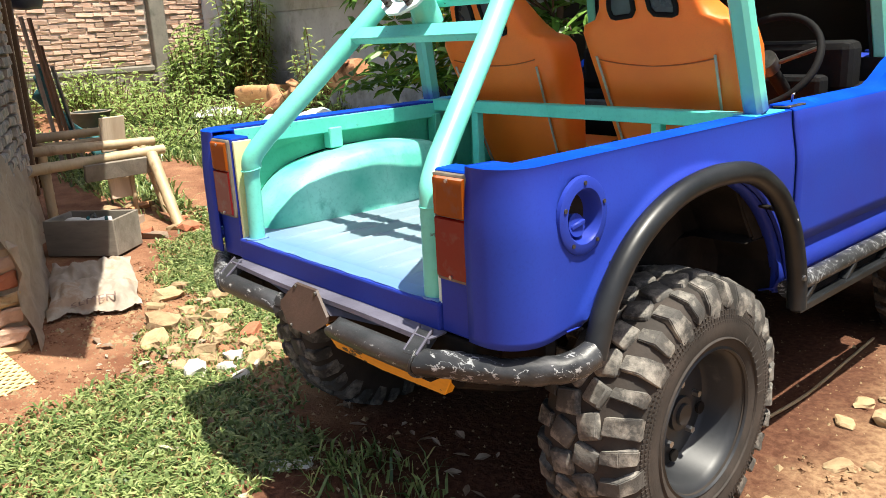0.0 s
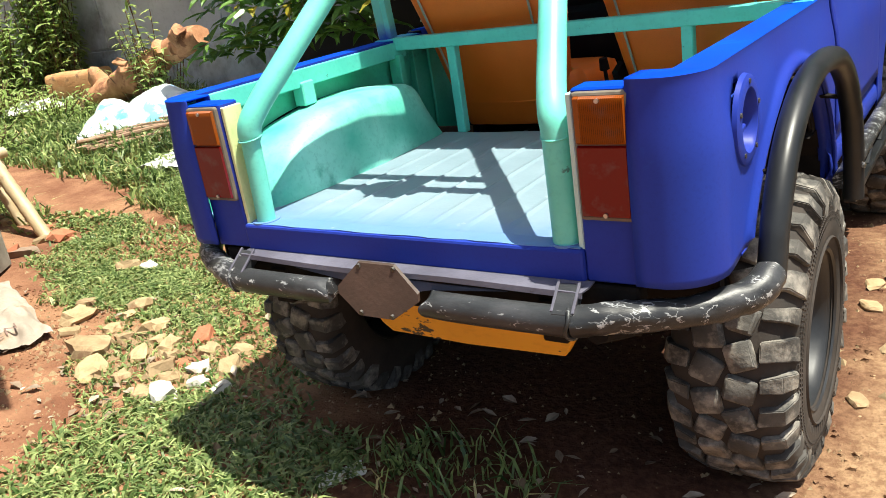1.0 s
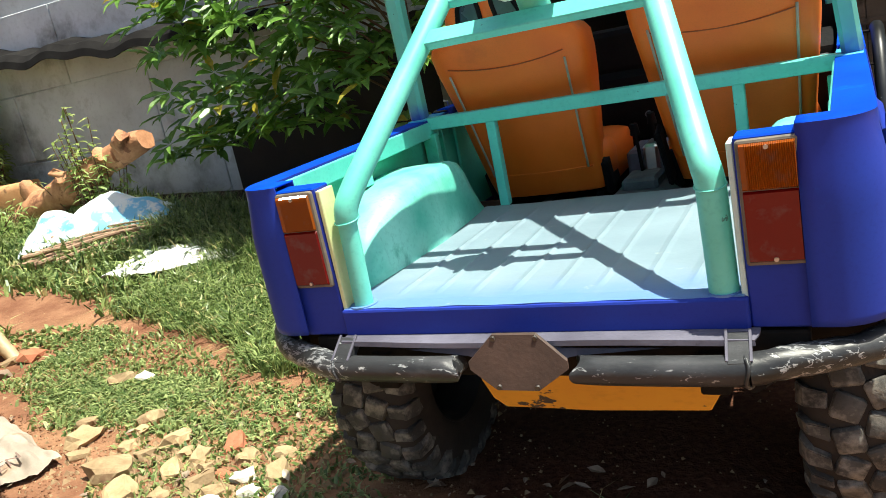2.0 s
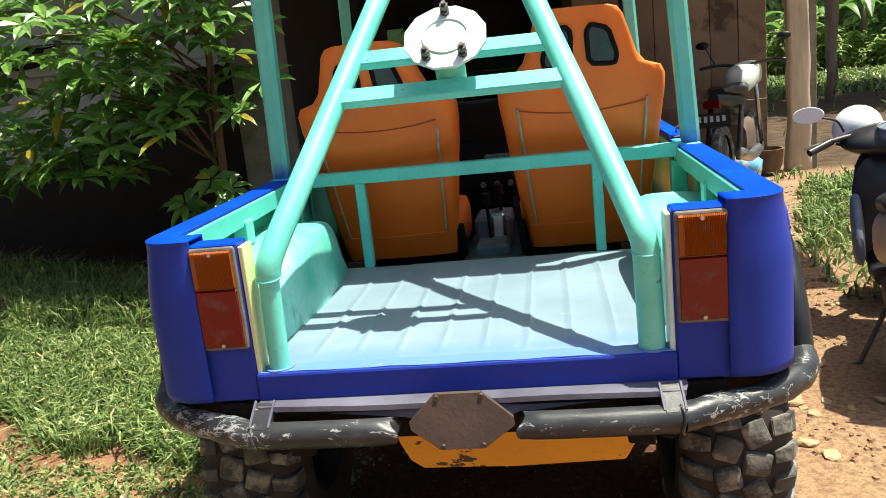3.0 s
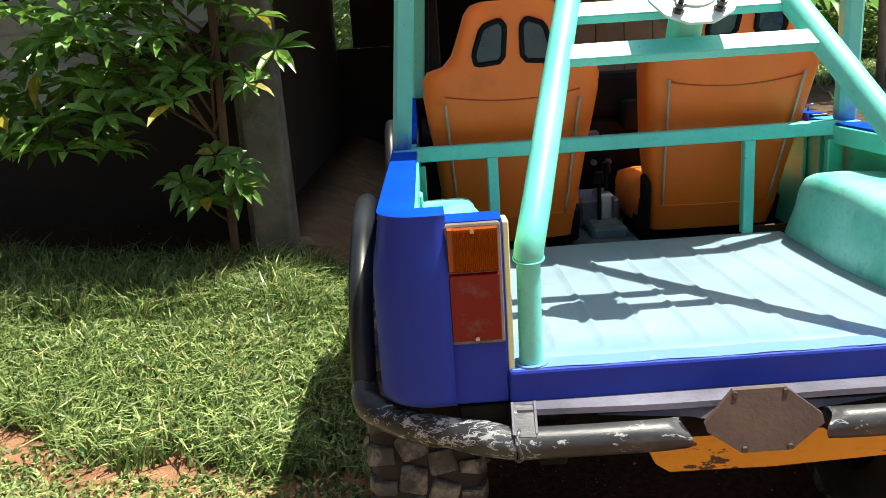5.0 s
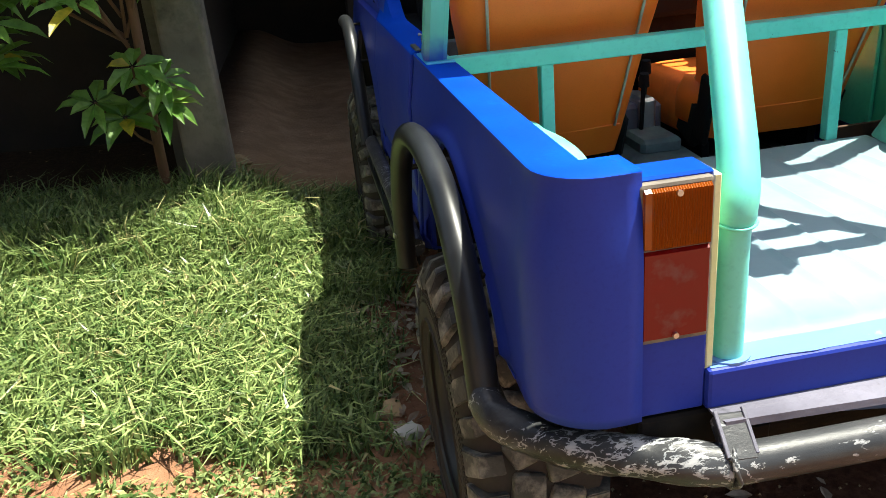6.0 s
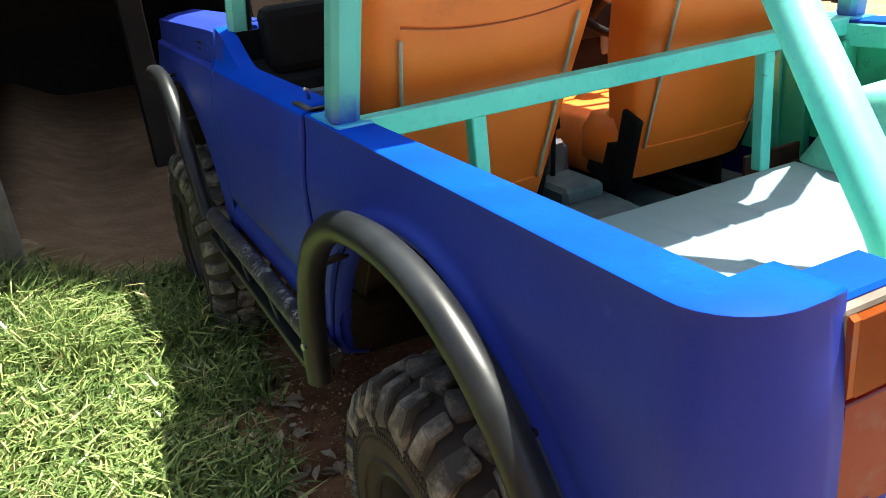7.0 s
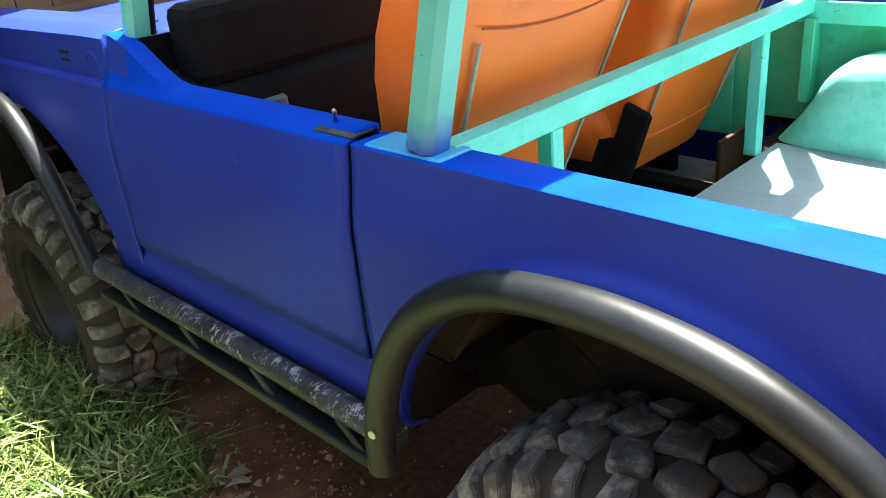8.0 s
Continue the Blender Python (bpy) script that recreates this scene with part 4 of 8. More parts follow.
def bumper():
    """Tube bumper: two straight halves that end by the hitch plate, crushed bent ends welded on, box brackets up to the lip."""
    main = None
    for s in (-1, 1):
        x0 = 0.150 if s < 0 else 0.132
        bm = bmesh.new()
        tube(bm, smooth_path([(s * x0, -0.066, 0.640), (s * 0.20, -0.070, 0.640), (s * 0.34, -0.070, 0.640), (s * 0.482, -0.068, 0.641)], 5), 0.0315, 20)
        for v in bm.verts:
            k = max(0, 1 - (abs(v.co.x) - x0) / 0.035)
            v.co.z = 0.640 + (v.co.z - 0.640) * (1 - 0.22 * k) + 0.006 * k * math.sin(v.co.y * 90)
            v.co.x += s * 0.012 * k * math.cos((v.co.y + 0.07) * 80)
        ob = part("rear_bumper" if main is None else "bumper_tube", bm, BUMPERMAT, truck if main is None else main, "scratched black steel tube bumper", smooth=True, angle=60)
        main = main or ob
        bm = bmesh.new()
        pts = smooth_path([(s * 0.478, -0.068, 0.641), (s * 0.53, -0.050, 0.645), (s * 0.60, -0.018, 0.646), (s * 0.66, 0.012, 0.647), (s * 0.735, 0.062, 0.652), (s * 0.785, 0.120, 0.662), (s * 0.797, 0.168, 0.676)], 6)
        tube(bm, pts, 0.032, 20)
        for v in bm.verts:
            v.co += 0.0055 * noise.noise_vector(v.co * 16 + Vector((s * 3, 0, 0))) + 0.003 * noise.noise_vector(v.co * 45)
        part("bumper_end", bm, BUMPERWORN, main, "crushed black bumper end scraped to bare metal", smooth=True, angle=60)
        bm = bmesh.new()
        ring = [Vector((s * (0.480 + 0.004 * math.sin(3 * a)), -0.068 + 0.0325 * math.cos(a), 0.641 + 0.0325 * math.sin(a))) for a in np.linspace(0, 2 * math.pi, 26, endpoint=False)]
        tube(bm, ring, 0.0045, 6, closed=True)
        part("weld_bead", bm, BUMPERWORN, main, smooth=True)
        # box bracket and its worn rims
        a, b = Vector((s * 0.462, -0.022, 0.697)), Vector((s * 0.466, -0.082, 0.652))
        bm = bmesh.new()
        bar(bm, a, b, 0.046, 0.030, (0, -0.5, 0.8), 0.003)
        br = part("bumper_bracket", bm, BUMPERMAT, main, "black box bracket with bare worn edges")
        for e in (-1, 1):
            o = Vector((e * 0.0225, -0.006, 0.015))
            bm = bmesh.new()
            bar(bm, a + o, b + o + Vector((0, 0.004, 0)), 0.006, 0.006, (0, -0.5, 0.8), 0.001)
            part("worn_edge", bm, DUSTYLIP, br)
        # pressed wedge from the lip to the hitch
        bm = bmesh.new()
        extrude_outline(bm, [(s * 0.06, -0.058, 0.690), (s * 0.10, -0.060, 0.662), (s * 0.13, -0.048, 0.664), (s * 0.31, -0.020, 0.668), (s * 0.13, -0.040, 0.678)], (0, 0.004, 0))
        part("hitch_wedge", bm, DUSTYLIP, main, "dusty pressed steel wedge")
    bm = bmesh.new()
    out = [(-0.053, 0.723), (0.050, 0.723), (0.119, 0.668), (0.121, 0.651), (0.053, 0.606), (-0.046, 0.606), (-0.110, 0.649), (-0.114, 0.664)]
    extrude_outline(bm, [(x, -0.104 + 0.30 * (z - 0.6), z) for x, z in out], (0, 0.008, 0.002))
    part("hitch_plate", bm, HITCHBROWN, main, "brown eight-sided hitch plate")
    for x, z in ((-0.05, 0.716), (0.05, 0.716), (-0.04, 0.613), (0.05, 0.613)):
        bm = bmesh.new()
        y = -0.104 + 0.30 * (z - 0.6)
        cyl(bm, (x, y + 0.004, z), (x, y - 0.004, z - 0.001), 0.006, seg=8)
        part("bolt", bm, DARKSTEEL, main)
    bm = bmesh.new()
    box(bm, (0, -0.030, 0.655), (0.10, 0.07, 0.07), 0.006)
    part("hitch_bracket", bm, HITCHBROWN, main)
    bm = bmesh.new()
    out = [(-0.205, 0.620), (0.405, 0.620), (0.402, 0.520), (0.368, 0.462), (0.10, 0.455), (-0.128, 0.457), (-0.160, 0.480), (-0.182, 0.530)]
    extrude_outline(bm, [(x, 0.095, z) for x, z in out], (0, 0.03, 0))
    bmesh.ops.bevel(bm, geom=bm.edges[:], offset=0.003, segments=1, affect="EDGES")
    part("frame_crossmember", bm, YELLOW, truck, "orange-yellow painted frame member, paint flaking")


for s in (1, -1):
    fender_tube(s)
    front_flare(s)
bumper()


def build_wheel(loc, s, steer=0.0):
    """Rim, tyre, blocky tread and nuts; x points outward."""
    R, W = 0.365, 0.135
    bm = bmesh.new()
    prof = [(W, 0.200), (W + 0.006, 0.205), (W + 0.002, 0.212), (W - 0.012, 0.195), (W - 0.03, 0.182), (0.035, 0.176), (0.02, 0.165), (0.028, 0.12), (0.045, 0.075), (0.048, 0.05), (0.06, 0.048), (0.062, 0.0)]
    revolve_x(bm, prof, 48)
    revolve_x(bm, [(0.02, 0.176), (-0.10, 0.186), (-W, 0.205)], 48)
    wheel = part("wheel", bm, RIMMAT, truck, "dark grey steel wheel", smooth=True, angle=35)
    wheel.matrix_basis = Matrix.Translation(loc) @ Matrix.Rotation(steer, 4, "Z") @ (Matrix.Identity(4) if s > 0 else Matrix.Rotation(math.pi, 4, "Z"))
    bm = bmesh.new()
    tp = [(W - 0.006, 0.198), (W + 0.010, 0.222), (W + 0.014, 0.270), (W + 0.009, 0.306), (W - 0.003, 0.338), (W - 0.022, R + 0.002), (W - 0.06, R + 0.013), (0, R + 0.017)]
    tp = tp + [(-x, r) for x, r in tp[-2::-1]]
    revolve_x(bm, tp, 72)
    part("tyre", bm, SIDEWALL, wheel, "dusty mud-terrain tyre", smooth=True, angle=50)
    # raised bead ring and lettering bars on the outer wall
    bm = bmesh.new()
    revolve_x(bm, [(W + 0.012, 0.232), (W + 0.017, 0.235), (W + 0.012, 0.239)], 60)
    for k in range(150):
        for r, w in ((0.280, 0.010), (0.294, 0.009), (0.307, 0.007)):
            m = Matrix.Rotation(2 * math.pi * (k + (0.5 if 0.27 < r < 0.285 else 0)) / 150, 3, "X")
            box(bm, m @ Vector((W + w, 0, r)), (0.007, 0.006, 0.009), 0, m)
    part("sidewall_ribs", bm, SIDEWALL, wheel)
    for k in list(range(21, 31)) + list(range(45, 54)):
        bm = bmesh.new()
        m = Matrix.Rotation(2 * math.pi * k / 60, 3, "X")
        box(bm, m @ Vector((W + 0.0120, 0, 0.254)), (0.004, 0.012, 0.024), 0.001, m)
        part("lettering_bar", bm, SIDEWALL, wheel)
    # tread: shoulder lugs wrapping over the side, centre blocks in pairs
    rnd = random.Random(5)
    bm = bmesh.new()
    n = 30
    for k in range(n):
        for side in (1, -1):
            a = 2 * math.pi * (k + (0.5 if side < 0 else 0)) / n
            m = Matrix.Rotation(a, 3, "X")
            long = k % 2 == 0
            w = 0.058 if long else 0.046
            # lug cap
            def at(x, y, z):
                return m @ Vector((side * x, y, z))
            xi, xo = (0.074, W - 0.004)
            ht = 0.020
            pts = []
            c = 0.6 * w / 2
            quad0 = [(xi, -w / 2), (xi, w / 2 - 0.01), (xo, w / 2), (xo, -w / 2 + 0.004)]
            base = [bm.verts.new(at(x, y, R - 0.018 - (0.022 if x == xo else 0))) for x, y in quad0]
            tops = [bm.verts.new(at(x + (0.004 if x == xi else -0.003), y * 0.86, R + 0.026 - (0.013 if x == xo else 0))) for x, y in quad0]
            down = [bm.verts.new(at(W + 0.013, y * 0.95, R - 0.030)) for x, y in (quad0[2], quad0[3])]
            foot = [bm.verts.new(at(W + 0.010, y * 0.8, R - (0.075 if long else 0.05))) for x, y in (quad0[2], quad0[3])]
            bm.faces.new(tops)
            for i in (3, 0, 1):
                j = (i + 1) % 4
                bm.faces.new((base[i], base[j], tops[j], tops[i]))
            bm.faces.new((tops[2], down[0], down[1], tops[3]))
            bm.faces.new((down[0], foot[0], foot[1], down[1]))
            bm.faces.new((tops[2], base[2], down[0]))
            bm.faces.new((tops[3], down[1], base[3]))
            bm.faces.new((base[2], foot[0], down[0]))
            bm.faces.new((base[3], down[1], foot[1]))
            # centre block
            am = Matrix.Rotation(a + 2 * math.pi * 0.25 / n, 3, "X")
            tw = Matrix.Rotation(side * (0.35 if long else -0.2), 3, "Z")
            q = box(bm, (0, 0, 0), (0.068, 0.064, 0.036), 0.006)
            for v in q:
                v.co = am @ (tw @ v.co + Vector((side * 0.036, 0, R + 0.012)))
    sharp = [e for e in bm.edges if len(e.link_faces) == 2 and e.calc_face_angle() > 0.5]
    bmesh.ops.bevel(bm, geom=sharp, offset=0.007, segments=2, affect="EDGES", clamp_overlap=True)
    for v in bm.verts:
        v.co += 0.0045 * noise.noise_vector(v.co * 42) + 0.006 * noise.noise_vector(v.co * 17)
    part("tread", bm, RUBBER, wheel, "worn chunky tread blocks caked with dust", smooth=True, angle=45)
    for k in range(5):
        a = math.radians(72 * k + 20)
        p = Vector((0.042, 0.088 * math.cos(a), 0.088 * math.sin(a)))
        bm = bmesh.new()
        cyl(bm, p, p + Vector((0.02, 0, 0)), 0.010, seg=6)
        part("wheel_nut", bm, STEEL, wheel)
    for k in range(5):
        a = math.radians(72 * k + 56)
        p = Vector((0.030, 0.138 * math.cos(a), 0.138 * math.sin(a)))
        bm = bmesh.new()
        cyl(bm, p, p + Vector((0.008, 0, 0)), 0.018, seg=14)
        part("vent_hole", bm, DARK, wheel)
    bm = bmesh.new()
    cyl(bm, (0.05, 0, 0), (0.070, 0, 0), 0.034, 0.029, 18)
    part("hub", bm, RIMMAT, wheel, smooth=True, angle=40)


WZ = 0.334
for s in (1, -1):
    build_wheel((s * 0.672, 0.632, WZ), s)
    build_wheel((s * 0.695, 2.70, WZ), s)


def underbody():
    for y in (0.632, 2.70):
        bm = bmesh.new()
        cyl(bm, (-0.58, y, WZ), (0.58, y, WZ), 0.04, seg=14)
        part("axle", bm, DARK, truck, smooth=True, angle=40)
        bm = bmesh.new()
        rock(bm, (0.05, y, WZ), (0.13, 0.12, 0.12), random.Random(2), 0.05)
        part("differential", bm, DARK, truck, smooth=True)
    for s in (1, -1):
        bm = bmesh.new()
        box(bm, (s * 0.40, 1.6, 0.60), (0.06, 3.2, 0.10), 0.004)
        part("frame_rail", bm, DARK, truck)
        bm = bmesh.new()
        tube(bm, smooth_path([(s * 0.47, 0.06, 0.56), (s * 0.47, 0.3, 0.47), (s * 0.47, 0.575, 0.43), (s * 0.47, 0.85, 0.47), (s * 0.47, 1.1, 0.55)], 4), 0.03, 8)
        part("leaf_spring", bm, DARK, truck)
        bm = bmesh.new()
        cyl(bm, (s * 0.5, 0.48, 0.40), (s * 0.42, 0.40, 0.66), 0.028, seg=12)
        part("shock_absorber", bm, DARK, truck, smooth=True, angle=40)
    bm = bmesh.new()
    box(bm, (0, 2.07, 0.582), (1.36, 1.86, 0.03), 0.004)
    part("floor_pan", bm, DARK, truck)


underbody()


def front_body():
    for s in (1, -1):
        # door
        cols = []
        for y in np.linspace(1.172, 2.066, 26):
            f = min(1, max(0, (y - 1.78) / 0.27))
            top = TOP + 0.012 + 0.098 * f * f * (3 - 2 * f)
            col = []
            for z in np.linspace(0.70, TOP - 0.004, 12):
                col.append((s * (side_x(z) + 0.004), y, z))
            col.append((s * (side_x(TOP) + 0.001), y, TOP))
            col.append((s * 0.712, y, TOP + 0.004 + 0.25 * (top - TOP - 0.004)))
            col.append((s * 0.700, y, top))
            col.append((s * 0.660, y, top))
            col.append((s * 0.657, y, top - 0.06))
            cols.append(col)
        bm = bmesh.new()
        grid(bm, cols)
        d = part("door", bm, BLUE, truck, "blue half-height door without window", smooth=True, angle=38)
        sunlit_tops(d, 0.2)
        solid(d, 0.008, 0)
        bm = bmesh.new()
        tube(bm, [(s * 0.69, 1.245, 1.11), (s * 0.69, 1.245, 1.135), (s * 0.70, 1.232, 1.14)], 0.004, 8)
        part("lock_pin", bm, STEEL, d, smooth=True)
        bm = bmesh.new()
        box(bm, (s * 0.695, 1.22, 1.108), (0.055, 0.10, 0.008), 0.003)
        part("latch_plate", bm, DARKSTEEL, d)
        bm = bmesh.new()
        box(bm, (s * 0.66, 1.62, 0.90), (0.012, 0.86, 0.38), 0.002)
        part("door_inner_skin", bm, TEALDARK, d)
        # lower sill below the door with a crease
        bm = bmesh.new()
        cols = []
        for y in np.linspace(1.10, 2.22, 14):
            cols.append([(s * 0.690, y, 0.56), (s * 0.735, y, 0.575), (s * 0.752, y, 0.61), (s * 0.748, y, 0.655), (s * 0.738, y, 0.668), (s * 0.738, y, 0.69), (s * 0.70, y, 0.70)])
        grid(bm, cols)
        solid(part("door_sill", bm, BLUE, truck, smooth=True, angle=40), 0.005, 0)
        # black step below it
        bm = bmesh.new()
        tube(bm, [(s * 0.786, 1.08, 0.588), (s * 0.786, 1.6, 0.590), (s * 0.790, 2.30, 0.588)], 0.027, 14)
        step = part("side_step", bm, BUMPERWORN, truck, "scuffed black steel rock slider", smooth=True, angle=60)
        bm = bmesh.new()
        bar(bm, (s * 0.800, 1.12, 0.520), (s * 0.800, 2.26, 0.520), 0.035, 0.024)
        part("lower_rail", bm, BLACKTUBE, step)
        bm = bmesh.new()
        box(bm, (s * 0.775, 1.69, 0.548), (0.006, 1.14, 0.06), 0.001)
        part("web_plate", bm, DARK, step)
        for y in (1.16, 1.45, 1.75, 2.05):
            bm = bmesh.new()
            bar(bm, (s * 0.795, y, 0.525), (s * 0.795, y + 0.07, 0.575), 0.028, 0.02, (0, 1, 0))
            part("gusset", bm, BLACKTUBE, step)
        # front wing
        cols = []
        for y in np.linspace(2.068, 3.12, 60):
            dd = abs(y - FY)
            bot = 0.58
            if dd < AR:
                bot = max(bot, AZ + math.sqrt(AR * AR - dd * dd))
            if y > FY + AR:
                bot = 0.66
            top = TOP + 0.100 if y < 2.2 else TOP + 0.100 - 0.02 * (y - 2.2)
            col = []
            for z in np.linspace(bot, TOP - 0.006, 22):
                col.append((s * (side_x(z) + 0.004), y, z))
            col.append((s * (side_x(TOP) - 0.002), y, TOP))
            for z in np.linspace(TOP + 0.004, top, 6):
                col.append((s * (0.713 - 0.10 * (z - TOP)), y, z))
            col.append((s * 0.66, y, top + 0.012))
            col.append((s * 0.56, y, top + 0.02))
            cols.append(col)
        bm = bmesh.new()
        grid(bm, cols)
        w = part("front_wing", bm, BLUE, truck, "blue front wing", smooth=True, angle=38)
        solid(w, 0.006, 0)
        for z in (1.135, 1.115):
            bm = bmesh.new()
            box(bm, (s * 0.708, 2.30, z + 0.022), (0.014, 0.05, 0.006), 0.002)
            part("vent_slot", bm, DARK, w)
        bm = bmesh.new()
        ring = [Vector((s * 0.711, 2.14 + 0.03 * math.cos(a), 1.145 + 0.022 * math.sin(a))) for a in np.linspace(0, 2 * math.pi, 18, endpoint=False)]
        tube(bm, ring, 0.004, 6, closed=True)
        bar(bm, (s * 0.716, 2.14, 1.12), (s * 0.716, 2.14, 1.17), 0.008, 0.006)
        part("side_marker", bm, BLUE, w)
        bm = bmesh.new()
        rows = []
        for x in (0.735, 0.42):
            rows.append([(s * x, FY + 0.50 * math.cos(a), max(0.45, AZ - 0.02 + 0.50 * math.sin(a))) for a in np.linspace(-0.1, math.pi + 0.1, 25)])
        grid(bm, rows)
        solid(part("front_wheel_liner", bm, DARK, truck, smooth=True), 0.003)
        # windscreen pillars
        bm = bmesh.new()
        bar(bm, (s * 0.645, 2.02, 1.16), (s * 0.60, 1.90, 1.80), 0.06, 0.045, (0, 1, 0), 0.012)
        part("windscreen_pillar", bm, TEAL, truck)
    bm = bmesh.new()
    rows = []
    for y, z in ((2.02, 1.185), (2.12, 1.20), (2.6, 1.185), (3.0, 1.155), (3.1, 1.11), (3.12, 0.70)):
        rows.append([(x, y, z + 0.02 * (1 - (x / 0.6) ** 2)) for x in np.linspace(-0.60, 0.60, 13)])
    grid(bm, rows)
    solid(part("bonnet", bm, BLUE, truck, "blue bonnet", smooth=True, angle=40), 0.006)
    for z in (1.165, 1.79):
        k = (z - 1.16) / 0.64
        bm = bmesh.new()
        bar(bm, (-0.645 + 0.045 * k, 2.02 - 0.12 * k, z), (0.645 - 0.045 * k, 2.02 - 0.12 * k, z), 0.05, 0.05)
        part("windscreen_rail", bm, TEAL, truck)
    bm = bmesh.new()
    grid(bm, [[(-0.62, 2.015, 1.18), (0.62, 2.015, 1.18)], [(-0.58, 1.905, 1.78), (0.58, 1.905, 1.78)]])
    g = part("windscreen_glass", bm, GLASS, truck)
    g.visible_shadow = False
    for s in (1, -1):
        bm = bmesh.new()
        tube(bm, [(s * 0.612, 2.0, 1.20), (s * 0.572, 1.893, 1.77)], 0.009, 8)
        part("rubber_seal", bm, CABIN, truck)


front_body()


def cabin():
    # dashboard
    bm = bmesh.new()
    rows = []
    for y, z in ((1.98, 0.75), (1.84, 0.80), (1.80, 0.95), (1.82, 1.06), (1.88, 1.10), (2.0, 1.12)):
        rows.append([(x, y + 0.01 * math.sin(x * 9), z) for x in np.linspace(-0.64, 0.64, 25)])
    grid(bm, rows)
    dash = part("dashboard", bm, CABIN, truck, "worn black dashboard", smooth=True, angle=40)
    bm = bmesh.new()
    box(bm, (0, 1.905, 1.170), (1.20, 0.12, 0.19), 0.03, segs=2)
    part("dash_top", bm, CABIN, dash)
    bm = bmesh.new()
    box(bm, (0.36, 1.80, 1.09), (0.36, 0.08, 0.12), 0.02, segs=2)
    part("instrument_hood", bm, CABIN, dash)
    for x in (-0.48, 0.02, 0.56):
        bm = bmesh.new()
        box(bm, (x, 1.795, 1.0), (0.13, 0.02, 0.07), 0.008)
        part("air_vent", bm, GREYFLOOR, dash)
    for x in (-0.06, 0.0, 0.06, 0.12):
        bm = bmesh.new()
        cyl(bm, (x, 1.795, 0.905), (x, 1.77, 0.905), 0.012, seg=12)
        part("knob", bm, GREYFLOOR, dash)
    # steering wheel on the right-hand side
    c, nrm = Vector((0.41, 1.61, 1.21)), Vector((0, -0.80, 0.60)).normalized()
    u = Vector((1, 0, 0))
    w = nrm.cross(u)
    bm = bmesh.new()
    tube(bm, [c + 0.185 * (math.cos(a) * u + math.sin(a) * w) for a in np.linspace(0, 2 * math.pi, 40, endpoint=False)], 0.013, 10, closed=True)
    sw = part("steering_wheel", bm, CABIN, truck, "thin black steering wheel", smooth=True)
    bm = bmesh.new()
    for a in (0.3, math.pi - 0.3, 1.5 * math.pi):
        tube(bm, [c - nrm * 0.03, c + 0.18 * (math.cos(a) * u + math.sin(a) * w)], 0.008, 8)
    cyl(bm, c - nrm * 0.04, c + nrm * 0.01, 0.04, seg=16)
    part("spokes", bm, DARKSTEEL, sw, smooth=True, angle=40)
    bm = bmesh.new()
    cyl(bm, c - nrm * 0.03, c - nrm * 0.4, 0.025, seg=12)
    part("steering_column", bm, CABIN, sw, smooth=True, angle=40)
    # tunnel, gear sticks, pale box
    bm = bmesh.new()
    rows = [superloop(0, 1.45, 0.13, 0.52, 0.60), superloop(0, 1.45, 0.12, 0.50, 0.69), superloop(0, 1.46, 0.08, 0.46, 0.72)]
    loft(bm, rows)
    tn = part("transmission_tunnel", bm, GREYFLOOR, truck, "dusty grey transmission tunnel", smooth=True, angle=40)
    bm = bmesh.new()
    box(bm, (0.0, 1.50, 0.77), (0.15, 0.22, 0.12), 0.012)
    part("console", bm, DUSTYLIP, tn)
    for x, y, h in ((-0.01, 1.36, 0.20), (0.035, 1.45, 0.22)):
        bm = bmesh.new()
        cyl(bm, (x, y, 0.71), (x - 0.005, y - 0.03, 0.71 + h), 0.007, seg=8)
        cyl(bm, (x - 0.005, y - 0.03, 0.70 + h), (x - 0.006, y - 0.036, 0.74 + h), 0.018, 0.014, 12)
        part("gear_stick", bm, CABIN, tn, smooth=True, angle=40)
    bm = bmesh.new()
    box(bm, (0.02, 1.44, 0.80), (0.055, 0.14, 0.10), 0.01)
    part("lever_boot", bm, STEEL, tn)
    bm = bmesh.new()
    box(bm, (0.0, 1.30, 0.735), (0.13, 0.16, 0.05), 0.012)
    part("handbrake_base", bm, GREYFLOOR, tn)
    bm = bmesh.new()
    extrude_outline(bm, [(-0.46, 0.995, 0.602), (0.46, 0.995, 0.602), (0.46, 1.14, 0.602), (0.65, 1.14, 0.602), (0.65, 2.01, 0.602), (-0.65, 2.01, 0.602), (-0.65, 1.14, 0.602), (-0.46, 1.14, 0.602)], (0, 0, 0.02))
    part("cabin_floor", bm, GREYFLOOR, truck, "dusty grey cabin floor")
    bm = bmesh.new()
    rows = [[(x, 1.985, 0.6), (x, 1.985, 1.20)] for x in (-0.66, 0.66)]
    grid(bm, rows)
    solid(part("firewall", bm, CABIN, truck), 0.01)


